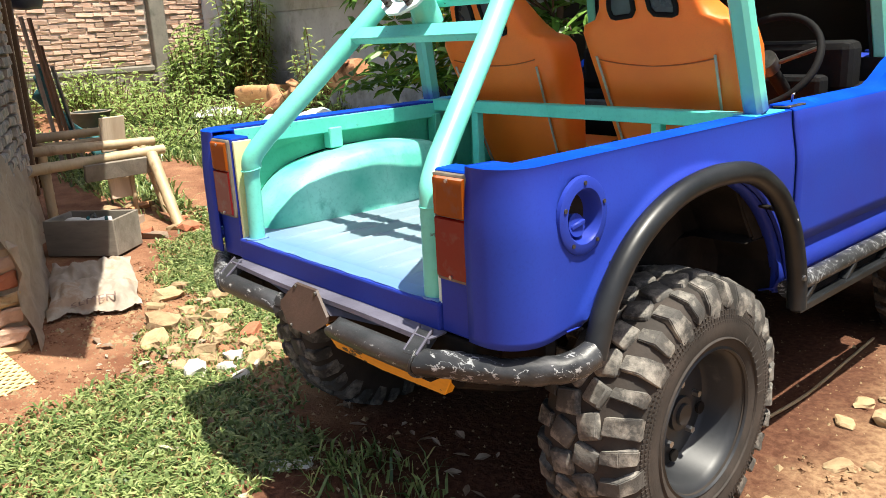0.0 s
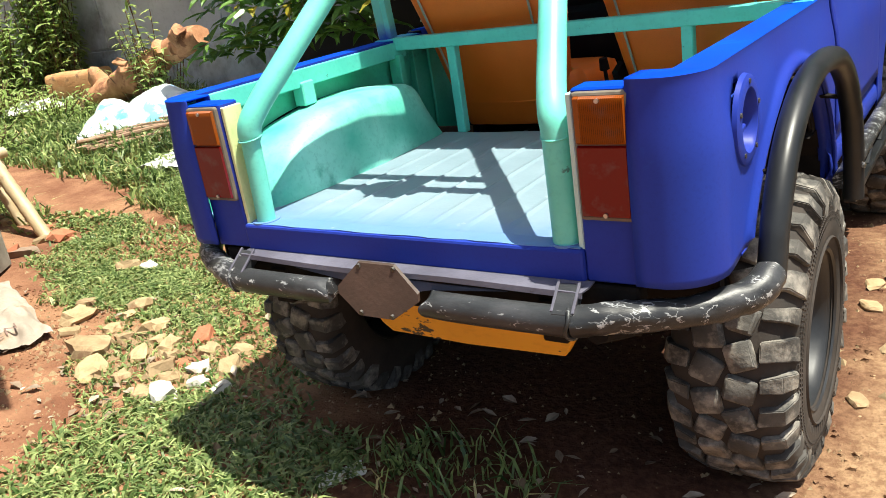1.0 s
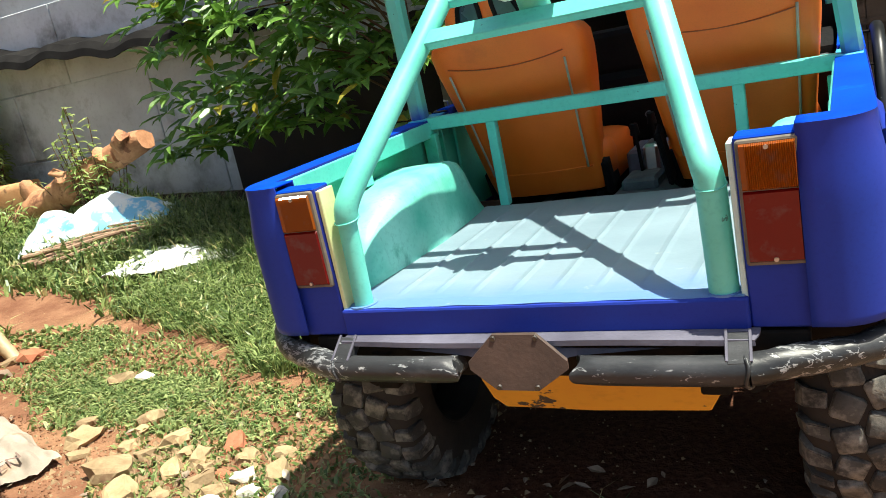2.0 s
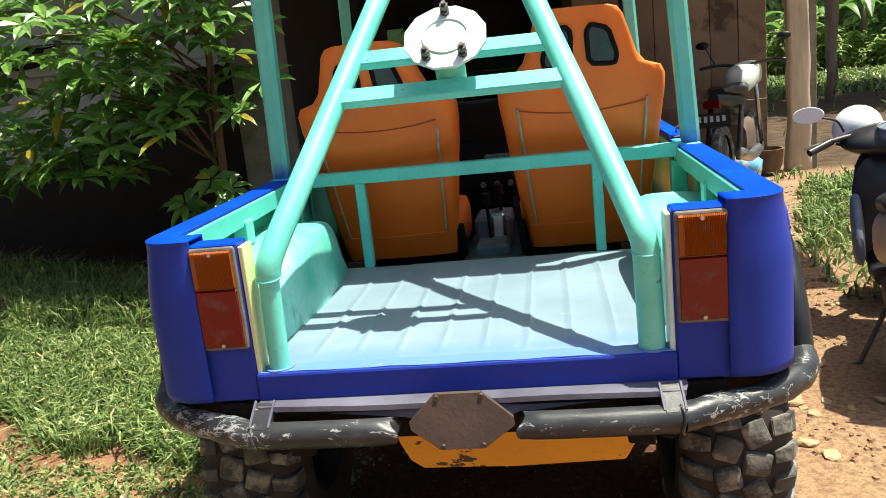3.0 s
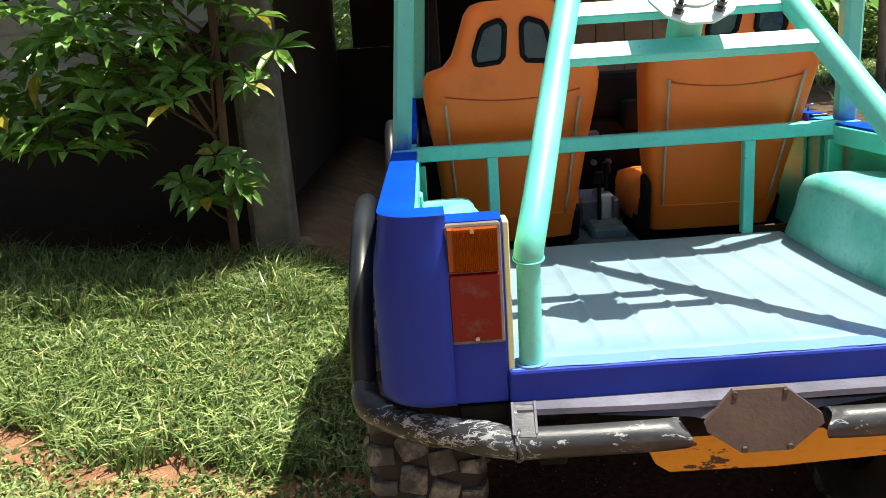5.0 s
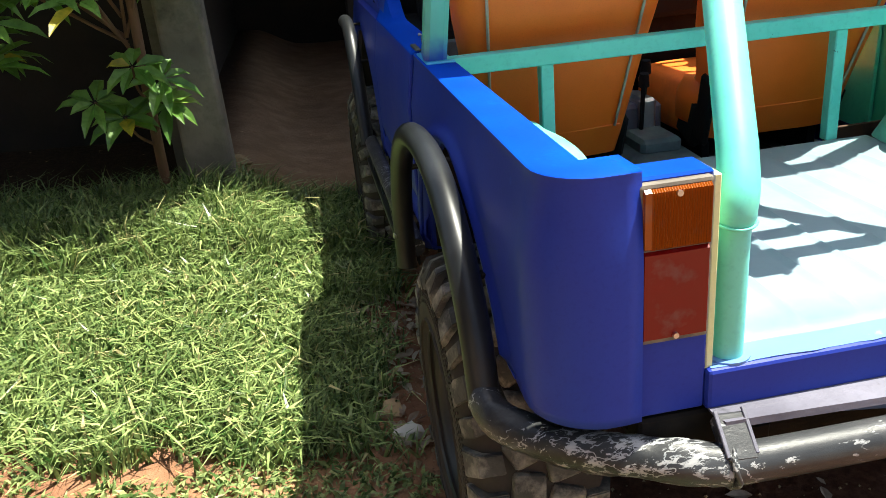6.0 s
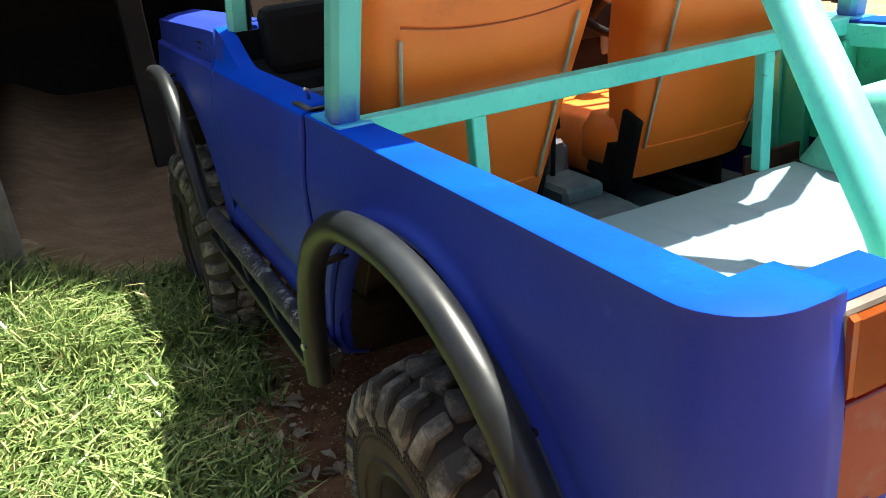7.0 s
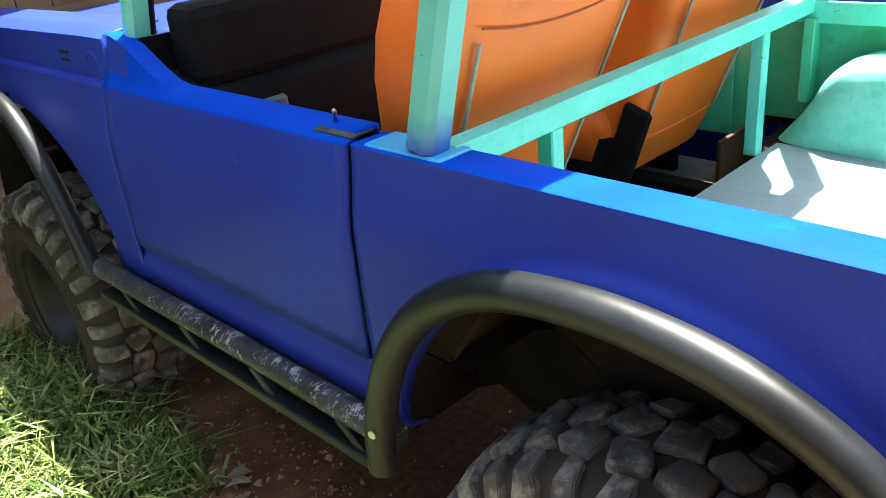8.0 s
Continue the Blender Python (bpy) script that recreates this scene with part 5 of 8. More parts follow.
def seat(cx, inner, drop):
    """Bucket seat: reclined back with shoulder wings and two slots, cushion, piping. inner: side of the other seat."""
    def mid(z):
        return 1.235 - 0.335 * (z - 0.73) / 0.82
    spec = [(z - drop * (z > 1.1), w) for z, w in [(0.735, 0.212), (0.80, 0.222), (0.95, 0.238), (1.08, 0.254), (1.20, 0.268), (1.28, 0.277), (1.335, 0.277), (1.362, 0.262), (1.378, 0.212), (1.41, 0.184), (1.47, 0.162), (1.53, 0.140), (1.552, 0.122), (1.560, 0.095)]]
    rings = []
    for z, w in spec:
        t = 0.062 + 0.043 * min(1, max(0, z - 0.85) / 0.3) if z < 1.3 else 0.105 - 0.25 * (z - 1.3)
        rings.append(superloop(cx, mid(z) + t, w, t, z, 36, 5.0))
    bm = bmesh.new()
    loft(bm, rings)
    for v in bm.verts:
        v.co += 0.004 * noise.noise_vector(v.co * 6)
    back = part("seat_backrest", bm, ORANGE, truck, "orange vinyl bucket seat back with grey piping", smooth=True, angle=55)
    for k in (-1, 1):
        # slot with dark frame
        pts = [(k * 0.030, 1.385), (k * 0.024, 1.485), (k * 0.040, 1.505), (k * 0.092, 1.488), (k * 0.118, 1.41), (k * 0.112, 1.378)]
        loop = []
        for i in range(len(pts)):
            a, b = Vector((*pts[i], 0)), Vector((*pts[(i + 1) % len(pts)], 0))
            for q in np.linspace(0.15, 0.85, 5):
                p = a.lerp(b, q) - Vector((0, drop, 0))
                loop.append(Vector((cx + p.x, mid(p.y) - 0.004, p.y)))
        bm = bmesh.new()
        tube(bm, loop, 0.008, 8, closed=True)
        part("slot_frame", bm, CABIN, back, "black slot frame", smooth=True)
        bm = bmesh.new()
        extrude_outline(bm, loop, (0, 0.02, -0.005))
        part("slot_insert", bm, SLOTDARK, back)
        # piping
        bm = bmesh.new()
        tube(bm, [(cx + k * (0.182 + 0.03 * (z - 0.82) / 0.44), mid(z) - 0.003, z) for z in np.linspace(0.83, 1.262 - drop, 8)], 0.0042, 8)
        part("piping", bm, PIPING, back, "grey edge piping", smooth=True)
    bm = bmesh.new()
    tube(bm, [(cx + x, mid(1.235 + 0.02 * (x / 0.2) ** 2) - 0.001, 1.235 + 0.02 * (x / 0.2) ** 2) for x in np.linspace(-0.21, 0.21, 12)], 0.0022, 6)
    part("seam", bm, SEAMDARK, back)
    bm = bmesh.new()
    tube(bm, [(cx + x, mid(0.82) - 0.001, 0.83 - 0.006 * math.cos(x * 8)) for x in np.linspace(-0.20, 0.20, 12)], 0.004, 6)
    part("fold", bm, ORANGE, back)
    bm = bmesh.new()
    rings = []
    for z, g in ((0.72, 0.9), (0.74, 1), (0.84, 1), (0.875, 0.96), (0.885, 0.85)):
        rings.append(superloop(cx, 1.52, 0.235 * g, 0.26 * g, z, 32, 5))
    loft(bm, rings)
    part("seat_cushion", bm, ORANGE, truck, "orange vinyl seat cushion", smooth=True, angle=60)
    bm = bmesh.new()
    x = cx + inner * 0.20
    loft(bm, [superloop(x, 1.33, 0.045, 0.09, 0.78, 20, 2.5), superloop(x, 1.32, 0.050, 0.09, 0.86, 20, 2.5), superloop(x, 1.30, 0.040, 0.07, 0.91, 20, 2.5)])
    part("seat_bolster", bm, ORANGE, truck, smooth=True)
    bm = bmesh.new()
    loft(bm, [superloop(x, 1.275, 0.03, 0.03, 0.915, 16, 2.5), superloop(x, 1.27, 0.026, 0.025, 0.93, 16, 2.5)])
    part("bolster_pad", bm, YELLOWPAD, truck, smooth=True)
    for k in (-1, 1):
        bm = bmesh.new()
        box(bm, (cx + k * 0.18, 1.5, 0.665), (0.03, 0.42, 0.10), 0.004)
        part("seat_rail", bm, CABIN, truck)
        bm = bmesh.new()
        box(bm, (cx + k * 0.225, 1.30, 0.79), (0.035, 0.12, 0.15), 0.012, Matrix.Rotation(0.38, 3, "X"))
        part("recliner", bm, CABIN, truck)
    if inner < 0:
        # black recliner arm on the inner edge of the back
        bm = bmesh.new()
        bar(bm, (cx - 0.235, 1.225, 0.74), (cx - 0.250, 1.150, 0.94), 0.02, 0.075, (0, 1, 0), 0.008)
        part("recliner_arm", bm, CABIN, truck, "black recliner arm")


SEAMDARK = surface("dark_orange_seam", (0.30, 0.055, 0.006), (0.36, 0.07, 0.01), 12, 0.6, 0.1, 60)
SLOTDARK = surface("dark_slot_lining", (0.02, 0.02, 0.022), (0.05, 0.055, 0.06), 9, 0.3, 0.1, 60)
cabin()
seat(-0.345, 1, 0.03)
seat(0.355, -1, -0.005)


# ---- walls, posts and roofs of the yard ----
def structure(name, bm, material, label, category, smooth=False):
    return tagged(part(name, bm, material, smooth=smooth), label, category, kind="structure")


def brick_mesh(name, s, material, seed):
    rnd = random.Random(seed)
    bm = bmesh.new()
    box(bm, (0, 0, 0), s, min(s) * 0.12)
    for v in bm.verts:
        v.co += Vector((rnd.uniform(-1, 1), rnd.uniform(-1, 1), rnd.uniform(-1, 1))) * 0.006
    me = bpy.data.meshes.new(name)
    bm.to_mesh(me)
    bm.free()
    me.materials.append(material)
    return me


def far_brick_wall():
    bm = bmesh.new()
    box(bm, (-9.78, 1.0, 1.5), (0.2, 8.0, 3.4), 0.0)
    wall = structure("wall_west", bm, MORTAR, "rough unplastered brick wall with thick mortar", "wall")
    bm = bmesh.new()
    box(bm, (-9.62, 3.62, 1.75), (0.16, 0.22, 2.9), 0.01)
    part("concrete_column", bm, CONCRETE, wall)
    bm = bmesh.new()
    box(bm, (-9.66, 1.0, 1.03), (0.10, 8.0, 0.09), 0.02)
    part("plinth_beam", bm, CONCRETE, wall)
    rnd = random.Random(11)
    kinds = [brick_mesh("brick", (0.09, 0.225, 0.050), BRICK, k) for k in range(5)]
    n, z, row = 0, 1.12, 0
    while z < 2.35:
        y = 0.55 + (0.12 if row % 2 else 0)
        while y < 4.75 and n < 300:
            if abs(y - 3.62) > 0.2:
                ob = new("brick", rnd.choice(kinds))
                ob.parent = wall
                ob.matrix_basis = pose(-9.697 + rnd.uniform(-0.010, 0.010), y + rnd.uniform(-0.01, 0.01), z + rnd.uniform(-0.006, 0.006), rnd.uniform(-3, 3), rnd.uniform(-5, 5), rnd.uniform(-2, 2))
                n += 1
            y += 0.235
        z += 0.066
        row += 1
    # rubble plinth
    for k in range(70):
        bm = bmesh.new()
        s = rnd.uniform(0.07, 0.13)
        rock(bm, (0, 0, 0), (0.07, s, s * 0.7), rnd, 0.3, 1)
        ob = part("plinth_stone", bm, CONCRETE, wall)
        ob.matrix_basis = pose(-9.64, 0.6 + 3.9 * rnd.random(), 0.50 + 0.40 * rnd.random())


def grey_wall():
    bm = bmesh.new()
    box(bm, (-5.72, 4.42, 1.35), (7.9, 0.16, 2.9), 0.0)
    wall = structure("wall_north", bm, GREYWALL, "grey stained cement-plastered wall", "wall")
    # cement panels with recessed joints
    rnd = random.Random(4)
    z = 0.10
    for h in (0.85, 0.72, 0.80):
        x = -9.6 + rnd.uniform(0, 0.4)
        while x < -1.85:
            w = min(rnd.uniform(1.5, 2.1), -1.85 - x)
            bm = bmesh.new()
            box(bm, (x + w / 2, 4.328, z + h / 2), (w - 0.012, 0.03, h - 0.012), 0.006)
            for v in bm.verts:
                v.co += Vector((0.02, 0.012, 0.02)) * noise.noise(v.co * 2)
            part("plaster_panel", bm, GREYWALL, wall)
            x += w
        z += h


def barn():
    bm = bmesh.new()
    loft(bm, [superloop(-1.570, 3.34, 0.126, 0.14, -0.05, 24, 8), superloop(-1.575, 3.34, 0.120, 0.135, 0.3, 24, 8), superloop(-1.585, 3.34, 0.112, 0.125, 1.6, 24, 8), superloop(-1.59, 3.34, 0.110, 0.12, 2.9, 24, 8)])
    for v in bm.verts:
        v.co += 0.008 * noise.noise_vector(v.co * 5)
    structure("pillar_1", bm, CONCRETE, "weathered mossy concrete pillar at the shed entrance", "pillar")
    bm = bmesh.new()
    box(bm, (-1.72, 3.90, 1.35), (0.12, 0.82, 2.9), 0.0)
    structure("wall_shed_corner", bm, CONCRETE, "dark stained concrete wall beside the entrance", "wall")
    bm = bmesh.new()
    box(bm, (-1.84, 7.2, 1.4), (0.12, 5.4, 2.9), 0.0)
    structure("wall_shed_west", bm, INNERDARK, "inner shed wall coloured dark for the shade", "wall")
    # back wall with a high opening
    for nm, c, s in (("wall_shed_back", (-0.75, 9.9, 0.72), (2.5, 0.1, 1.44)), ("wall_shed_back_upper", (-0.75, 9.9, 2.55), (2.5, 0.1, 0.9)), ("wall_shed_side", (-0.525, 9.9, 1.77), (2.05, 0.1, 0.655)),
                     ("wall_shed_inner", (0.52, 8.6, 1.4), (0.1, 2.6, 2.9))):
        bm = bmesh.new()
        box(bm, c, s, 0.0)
        structure(nm, bm, INNERDARK, "shed board wall coloured dark for the inside shade", "wall")
    # brown board wall on the other side of the shed
    bm = bmesh.new()
    box(bm, (1.55, 7.36, 1.35), (2.0, 0.06, 2.8), 0.0)
    wall = structure("wall_shed_boards", bm, PLYBROWN, "brown wooden board wall under the shed roof", "wall")
    for k in range(7):
        bm = bmesh.new()
        box(bm, (0.70 + 0.285 * k, 7.31, 1.30), (0.278, 0.03, 2.56), 0.004)
        part("board", bm, PLYBROWN, wall)
    bm = bmesh.new()
    bar(bm, (0.56, 7.27, 0.72), (2.54, 7.27, 0.72), 0.03, 0.06)
    part("rail", bm, PLYBROWN, wall)
    # rough timber post
    bm = bmesh.new()
    rings = []
    for z in np.linspace(-0.05, 2.75, 18):
        w = 0.105 + 0.05 * max(0, 0.5 - z)
        r = superloop(2.775 + 0.02 * math.sin(z * 2) + 0.02 * max(0, 0.6 - z), 7.05, w, 0.085, z, 20, 5)
        rings.append([(p[0] + 0.03 * noise.noise(Vector((p[0] * 9, p[1] * 9, p[2] * 3))), p[1] + 0.03 * noise.noise(Vector((p[0] * 9 + 5, p[1] * 9, p[2] * 3))), p[2]) for p in r])
    loft(bm, rings)
    structure("post_1", bm, WOOD, "pale rough-sawn timber post of the shed", "post", smooth=True)
    bm = bmesh.new()
    bar(bm, (2.93, 7.02, 0), (2.93, 7.05, 2.7), 0.06, 0.03, (0, 1, 0))
    structure("post_2", bm, GREYWOOD, "grey split board beside the timber post", "post")
    bm = bmesh.new()
    bar(bm, (-0.55, 5.6, 0), (-0.55, 5.6, 2.6), 0.16, 0.12, (0, 1, 0), 0.01)
    structure("post_3", bm, INNERDARK, "dark brown timber post inside the shed", "post")
    # jagged dark sheet for the shade behind the tree; added roof beside the shed
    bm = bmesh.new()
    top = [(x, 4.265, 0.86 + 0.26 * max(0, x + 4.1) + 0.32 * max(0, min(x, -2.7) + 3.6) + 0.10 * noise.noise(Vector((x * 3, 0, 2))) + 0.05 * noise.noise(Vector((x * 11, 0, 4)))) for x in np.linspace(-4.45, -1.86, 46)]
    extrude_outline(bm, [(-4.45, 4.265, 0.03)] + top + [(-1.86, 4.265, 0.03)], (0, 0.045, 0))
    structure("wall_shade_sheet", bm, INNERDARK, "dark sheet for the shade low on the wall by the tree", "wall")
    # unseen roof, added only to keep light off the wall below
    bm = bmesh.new()
    rows = []
    for y, z in ((3.20, 2.42), (4.6, 2.62)):
        rows.append([(x, y, z + 0.02 * math.sin(x * 42)) for x in np.arange(-4.3, -1.76, 0.025)])
    grid(bm, rows)
    solid(structure("roof_added_shade", bm, ROOFTIN, "unseen corrugated roof added to shade the wall", "roof"), 0.004)
    # roofs
    bm = bmesh.new()
    rows = []
    for y, z in ((2.98, 2.55), (10.2, 3.2)):
        rows.append([(x, y, z + 0.02 * math.sin(x * 42)) for x in np.arange(-1.75, 2.72, 0.025)])
    grid(bm, rows)
    solid(structure("roof", bm, ROOFTIN, "old corrugated shed roof", "roof"), 0.004)
    bm = bmesh.new()
    bar(bm, (-1.8, 6.95, 2.42), (2.9, 6.95, 2.42), 0.09, 0.12)
    structure("beam", bm, WOOD, "rough timber roof beam", "beam")
    t = thing("clay_pot", "brown clay pot beside the timber post", "pot", pose(2.42, 6.85, 0))
    bm = bmesh.new()
    rows = []
    for r, z in ((0.10, 0.0), (0.15, 0.10), (0.16, 0.24), (0.175, 0.27), (0.15, 0.27), (0.13, 0.05)):
        rows.append([(r * math.cos(a), r * math.sin(a), z) for a in np.linspace(0, 2 * math.pi, 24, endpoint=False)])
    grid(bm, rows, close_u=True)
    part("pot_body", bm, BARK, t, smooth=True, angle=40)
    bm = bmesh.new()
    rock(bm, (0, 0, 0), (0.16, 0.12, 0.14), random.Random(77), 0.4)
    ob = tagged(part("plastic_bag", bm, TARPBLUE, smooth=True), "pale blue plastic bag by the post", "bag")
    ob.matrix_basis = pose(2.20, 6.75, 0.12)


# near house: where its long side starts, and the direction of that side
HA, HD = Vector((-1.75, -0.52, 0)), Vector((-0.942, 0.335, 0))
HN = Vector((0.335, 0.942, 0))               # towards the yard
HANG = math.degrees(math.atan2(HD.y, HD.x))


def hpos(u, w, z=0.0):
    p = HA + HD * u + HN * w
    return (p.x, p.y, z)


def house_wall():
    m = Matrix.Rotation(math.radians(HANG), 3, "Z")
    bm = bmesh.new()
    box(bm, hpos(1.52, -0.16, 1.35), (3.05, 0.22, 2.75), 0.0, m)
    wall = structure("wall_house", bm, MORTAR, "old grey brick house wall with crumbling mud plaster", "wall")
    bm = bmesh.new()
    box(bm, hpos(-0.02, -2.2, 1.35), (0.2, 4.0, 2.75), 0.0, m)
    structure("wall_house_end", bm, PLASTER, "brown plastered end wall of the house", "wall")
    kinds = [brick_mesh("brick", (0.205, 0.10, 0.050), GREYBRICK, 30 + k) for k in range(5)]
    rnd = random.Random(21)
    n, z, row = 0, 0.62, 0
    while z < 2.2:
        u = 0.25 + (0.11 if row % 2 else 0)
        while u < 2.4 and n < 300:
            ob = new("brick", rnd.choice(kinds))
            ob.parent = wall
            ob.matrix_basis = pose(*hpos(u, -0.045 + rnd.uniform(-0.012, 0.016), z), rnd.uniform(-3, 3), rnd.uniform(-1, 1), HANG + rnd.uniform(-4, 4))
            n += 1
            u += 0.222
        z += 0.070
        row += 1
    # mud plaster bulging out low on the wall
    bm = bmesh.new()
    rows = []
    for u in np.linspace(0.30, 2.6, 46):
        r = []
        top = 0.92 + 0.16 * noise.noise(Vector((u * 3, 1, 0))) + 0.06 * noise.noise(Vector((u * 11, 2, 0))) - 0.16 * max(0, u - 1.0)
        for k in range(12):
            f = k / 11
            w = -0.01 + 0.13 * (1 - f) ** 0.7 * (1.0 if u < 1.3 else max(0.2, 1 - (u - 1.3)))
            r.append(Vector(hpos(u, w, max(0.02, top * f))) + 0.05 * noise.noise(Vector((u * 5, f * 6, 3))) * HN * (1 if 0 < k < 11 else 0) - (HN * 0.03 if k == 11 else HN * 0))
        rows.append(r)
    grid(bm, rows)
    part("plaster", bm, PLASTER, wall, "flaking brown mud plaster", smooth=True)
    # posts and boards fixed to the wall
    for u, w, wd, mt in ((1.32, -0.035, 0.05, BARK), (2.44, -0.03, 0.10, WOOD), (2.60, -0.01, 0.06, BARK), (2.80, -0.03, 0.12, WOOD), (2.97, -0.005, 0.09, BARK)):
        bm = bmesh.new()
        box(bm, hpos(u, w, 1.50), (wd, 0.05, 2.2), 0.006, m)
        part("wall_board", bm, mt, wall)
    # broken masonry buttress at the foot
    bm = bmesh.new()
    box(bm, (-2.30, -0.48, 0.28), (0.40, 0.38, 0.56), 0.03)
    for v in bm.verts:
        v.co += 0.02 * noise.noise_vector(v.co * 5)
    butt = part("buttress_core", bm, PLASTER, wall)
    for lay in range(7):
        y = -0.32
        while y > -1.0:
            s = rnd.uniform(0.085, 0.12)
            bm = bmesh.new()
            box(bm, (0, 0, 0), (0.13, 2 * s - 0.012, 0.066), 0.012)
            bmesh.ops.subdivide_edges(bm, edges=bm.edges[:], cuts=2, use_grid_fill=True)
            off = Vector((rnd.uniform(0, 40), rnd.uniform(0, 40), 0))
            for v in bm.verts:
                v.co += 0.030 * noise.noise_vector(v.co * 13 + off)
            ob = part("rough_brick", bm, STONE if rnd.random() < 0.45 else REDSTONE if rnd.random() < 0.3 else BRICK, wall)
            ob.matrix_basis = pose(-2.10 + rnd.uniform(-0.02, 0.03) - 0.012 * lay, y - s, 0.06 + 0.080 * lay, rnd.uniform(-5, 5), rnd.uniform(-4, 4), rnd.uniform(-9, 9))
            y -= 2 * s
    # roof edge above
    bm = bmesh.new()
    extrude_outline(bm, [(-0.95, -0.06, 2.5), (-2.5, 0.60, 2.5), (-6.0, 1.68, 2.5), (-6.4, -3.6, 2.5), (-1.95, -3.6, 2.5), (-1.55, -0.50, 2.5)], (0, 0, 0.04))
    structure("roof_house", bm, ROOFTIN, "overhanging house roof edge", "roof")


far_brick_wall()
grey_wall()
barn()
house_wall()


# ---- things on the yard ----
def stones():
    rnd = random.Random(3)
    spots = [(-1.88, 0.23, 0.10, STONE, "long"), (-1.58, 0.39, 0.06, STONE, ""), (-1.28, 0.11, 0.075, WHITESTONE, "white"), (-1.19, 0.35, 0.06, STONE, ""), (-2.24, 0.41, 0.08, STONE, ""),
             (-1.72, 0.12, 0.085, STONE, ""), (-1.45, 0.24, 0.06, STONE, ""), (-1.50, 0.50, 0.06, REDSTONE, "red"), (-1.38, 0.42, 0.05, STONE, ""), (-1.62, 0.27, 0.06, STONE, ""), (-1.10, 0.22, 0.045, WHITESTONE, "white"),
             (-2.05, 0.60, 0.08, STONE, ""), (-1.36, 0.20, 0.05, STONE, ""), (-1.78, 0.47, 0.07, STONE, ""), (-1.30, 0.30, 0.05, WHITESTONE, "white"), (-2.45, 0.95, 0.06, WHITESTONE, "white"),
             (-0.90, 1.19, 0.045, STONE, ""), (-1.02, 1.14, 0.04, STONE, ""), (-0.99, 1.89, 0.05, STONE, ""), (-0.86, 1.55, 0.045, STONE, ""), (-0.87, 1.05, 0.05, WHITESTONE, "white"), (-3.32, 2.75, 0.10, WHITESTONE, "white"),
             (-1.50, 3.62, 0.11, STONE, ""), (-2.15, 0.30, 0.05, STONE, ""), (-1.55, 0.13, 0.05, STONE, ""), (-1.98, 0.40, 0.05, STONE, ""), (-0.75, 0.06, 0.03, STONE, ""), (-1.25, 0.48, 0.05, STONE, ""), (-2.56, 0.92, 0.08, STONE, "long"), (-1.50, 0.33, 0.045, STONE, ""), (-1.40, 0.30, 0.04, REDSTONE, "red"), (-1.66, 0.40, 0.045, STONE, ""), (-1.84, 0.36, 0.05, STONE, ""), (-1.77, 0.50, 0.05, STONE, ""), (-1.35, 0.08, 0.05, STONE, ""), (-1.22, 0.22, 0.045, WHITESTONE, "white"), (-2.35, 0.52, 0.06, STONE, ""), (-2.02, 0.52, 0.045, STONE, "")]
    for x, y, r, mt, kind in spots:
        r *= 0.78
        bm = bmesh.new()
        rock(bm, (0, 0, 0), (r * 1.15, r * 0.85, r * 0.66), rnd, 0.5, 2)
        for v in bm.verts:
            v.co += r * 0.06 * noise.noise_vector(v.co * (2.2 / r))
        ob = part("stone", bm, mt)
        ob.matrix_basis = pose(x, y, ground_z(x, y) + r * 0.10, 0, 0, rnd.uniform(0, 360))
        lab = {"white": "pale whitish stone lying on the soil", "red": "red broken brick piece on the soil", "": "rough yellowish stone lying on the soil", "long": "long yellowish stone lying on the soil"}[kind]
        tagged(ob, lab, "stone", "stones on the soil")
    for x, y, r in ((0.95, 1.62, 0.09), (1.12, 1.42, 0.06), (1.05, 1.95, 0.08), (1.3, 1.75, 0.07), (0.92, 1.22, 0.05), (1.22, 2.3, 0.08), (1.45, 1.35, 0.05), (0.85, 2.0, 0.05), (1.35, 3.1, 0.07), (1.6, 3.4, 0.09), (1.25, 2.7, 0.06)):
        bm = bmesh.new()
        r *= 0.7
        rock(bm, (0, 0, 0), (r * 1.3, r, r * 0.35), rnd, 0.35, 2)
        ob = tagged(part("stone", bm, STONE), "flat yellowish stone half sunk in dry soil", "stone", "stones on the soil")
        ob.matrix_basis = pose(x, y, ground_z(x, y) + r * 0.08, 0, 0, rnd.uniform(0, 360))
    for k in range(70):
        x, y, r = rnd.uniform(0.80, 2.6), rnd.uniform(0.7, 4.2), rnd.uniform(0.012, 0.034)
        bm = bmesh.new()
        rock(bm, (0, 0, 0), (r * 1.25, r, r * 0.42), rnd, 0.4, 2)
        ob = tagged(part("stone", bm, STONE), "small flat tan stone on dry soil", "stone", "stones on the soil")
        ob.matrix_basis = pose(x, y, ground_z(x, y) + r * 0.10, 0, 0, rnd.uniform(0, 360))
    # broken stone and brick under the bench
    for k in range(34):
        x, y, r = rnd.uniform(-4.45, -3.35), rnd.uniform(0.42, 1.20), rnd.uniform(0.03, 0.085)
        bm = bmesh.new()
        rock(bm, (0, 0, 0), (r * 1.3, r * 0.9, r * 0.5), rnd, 0.5, 1)
        mt = (STONE, REDSTONE, FRESHWOOD, PLYBROWN)[k % 4]
        ob = tagged(part("rubble_piece", bm, mt), ("rough tan stone", "broken red brick piece", "split orange wood chunk", "dark brown wood chunk")[k % 4] + " under the bench", "rubble", "rubble under the bench")
        ob.matrix_basis = pose(x, y, ground_z(x, y) + r * 0.2, rnd.uniform(-12, 12), rnd.uniform(-12, 12), rnd.uniform(0, 360))
    # grit
    bm = bmesh.new()
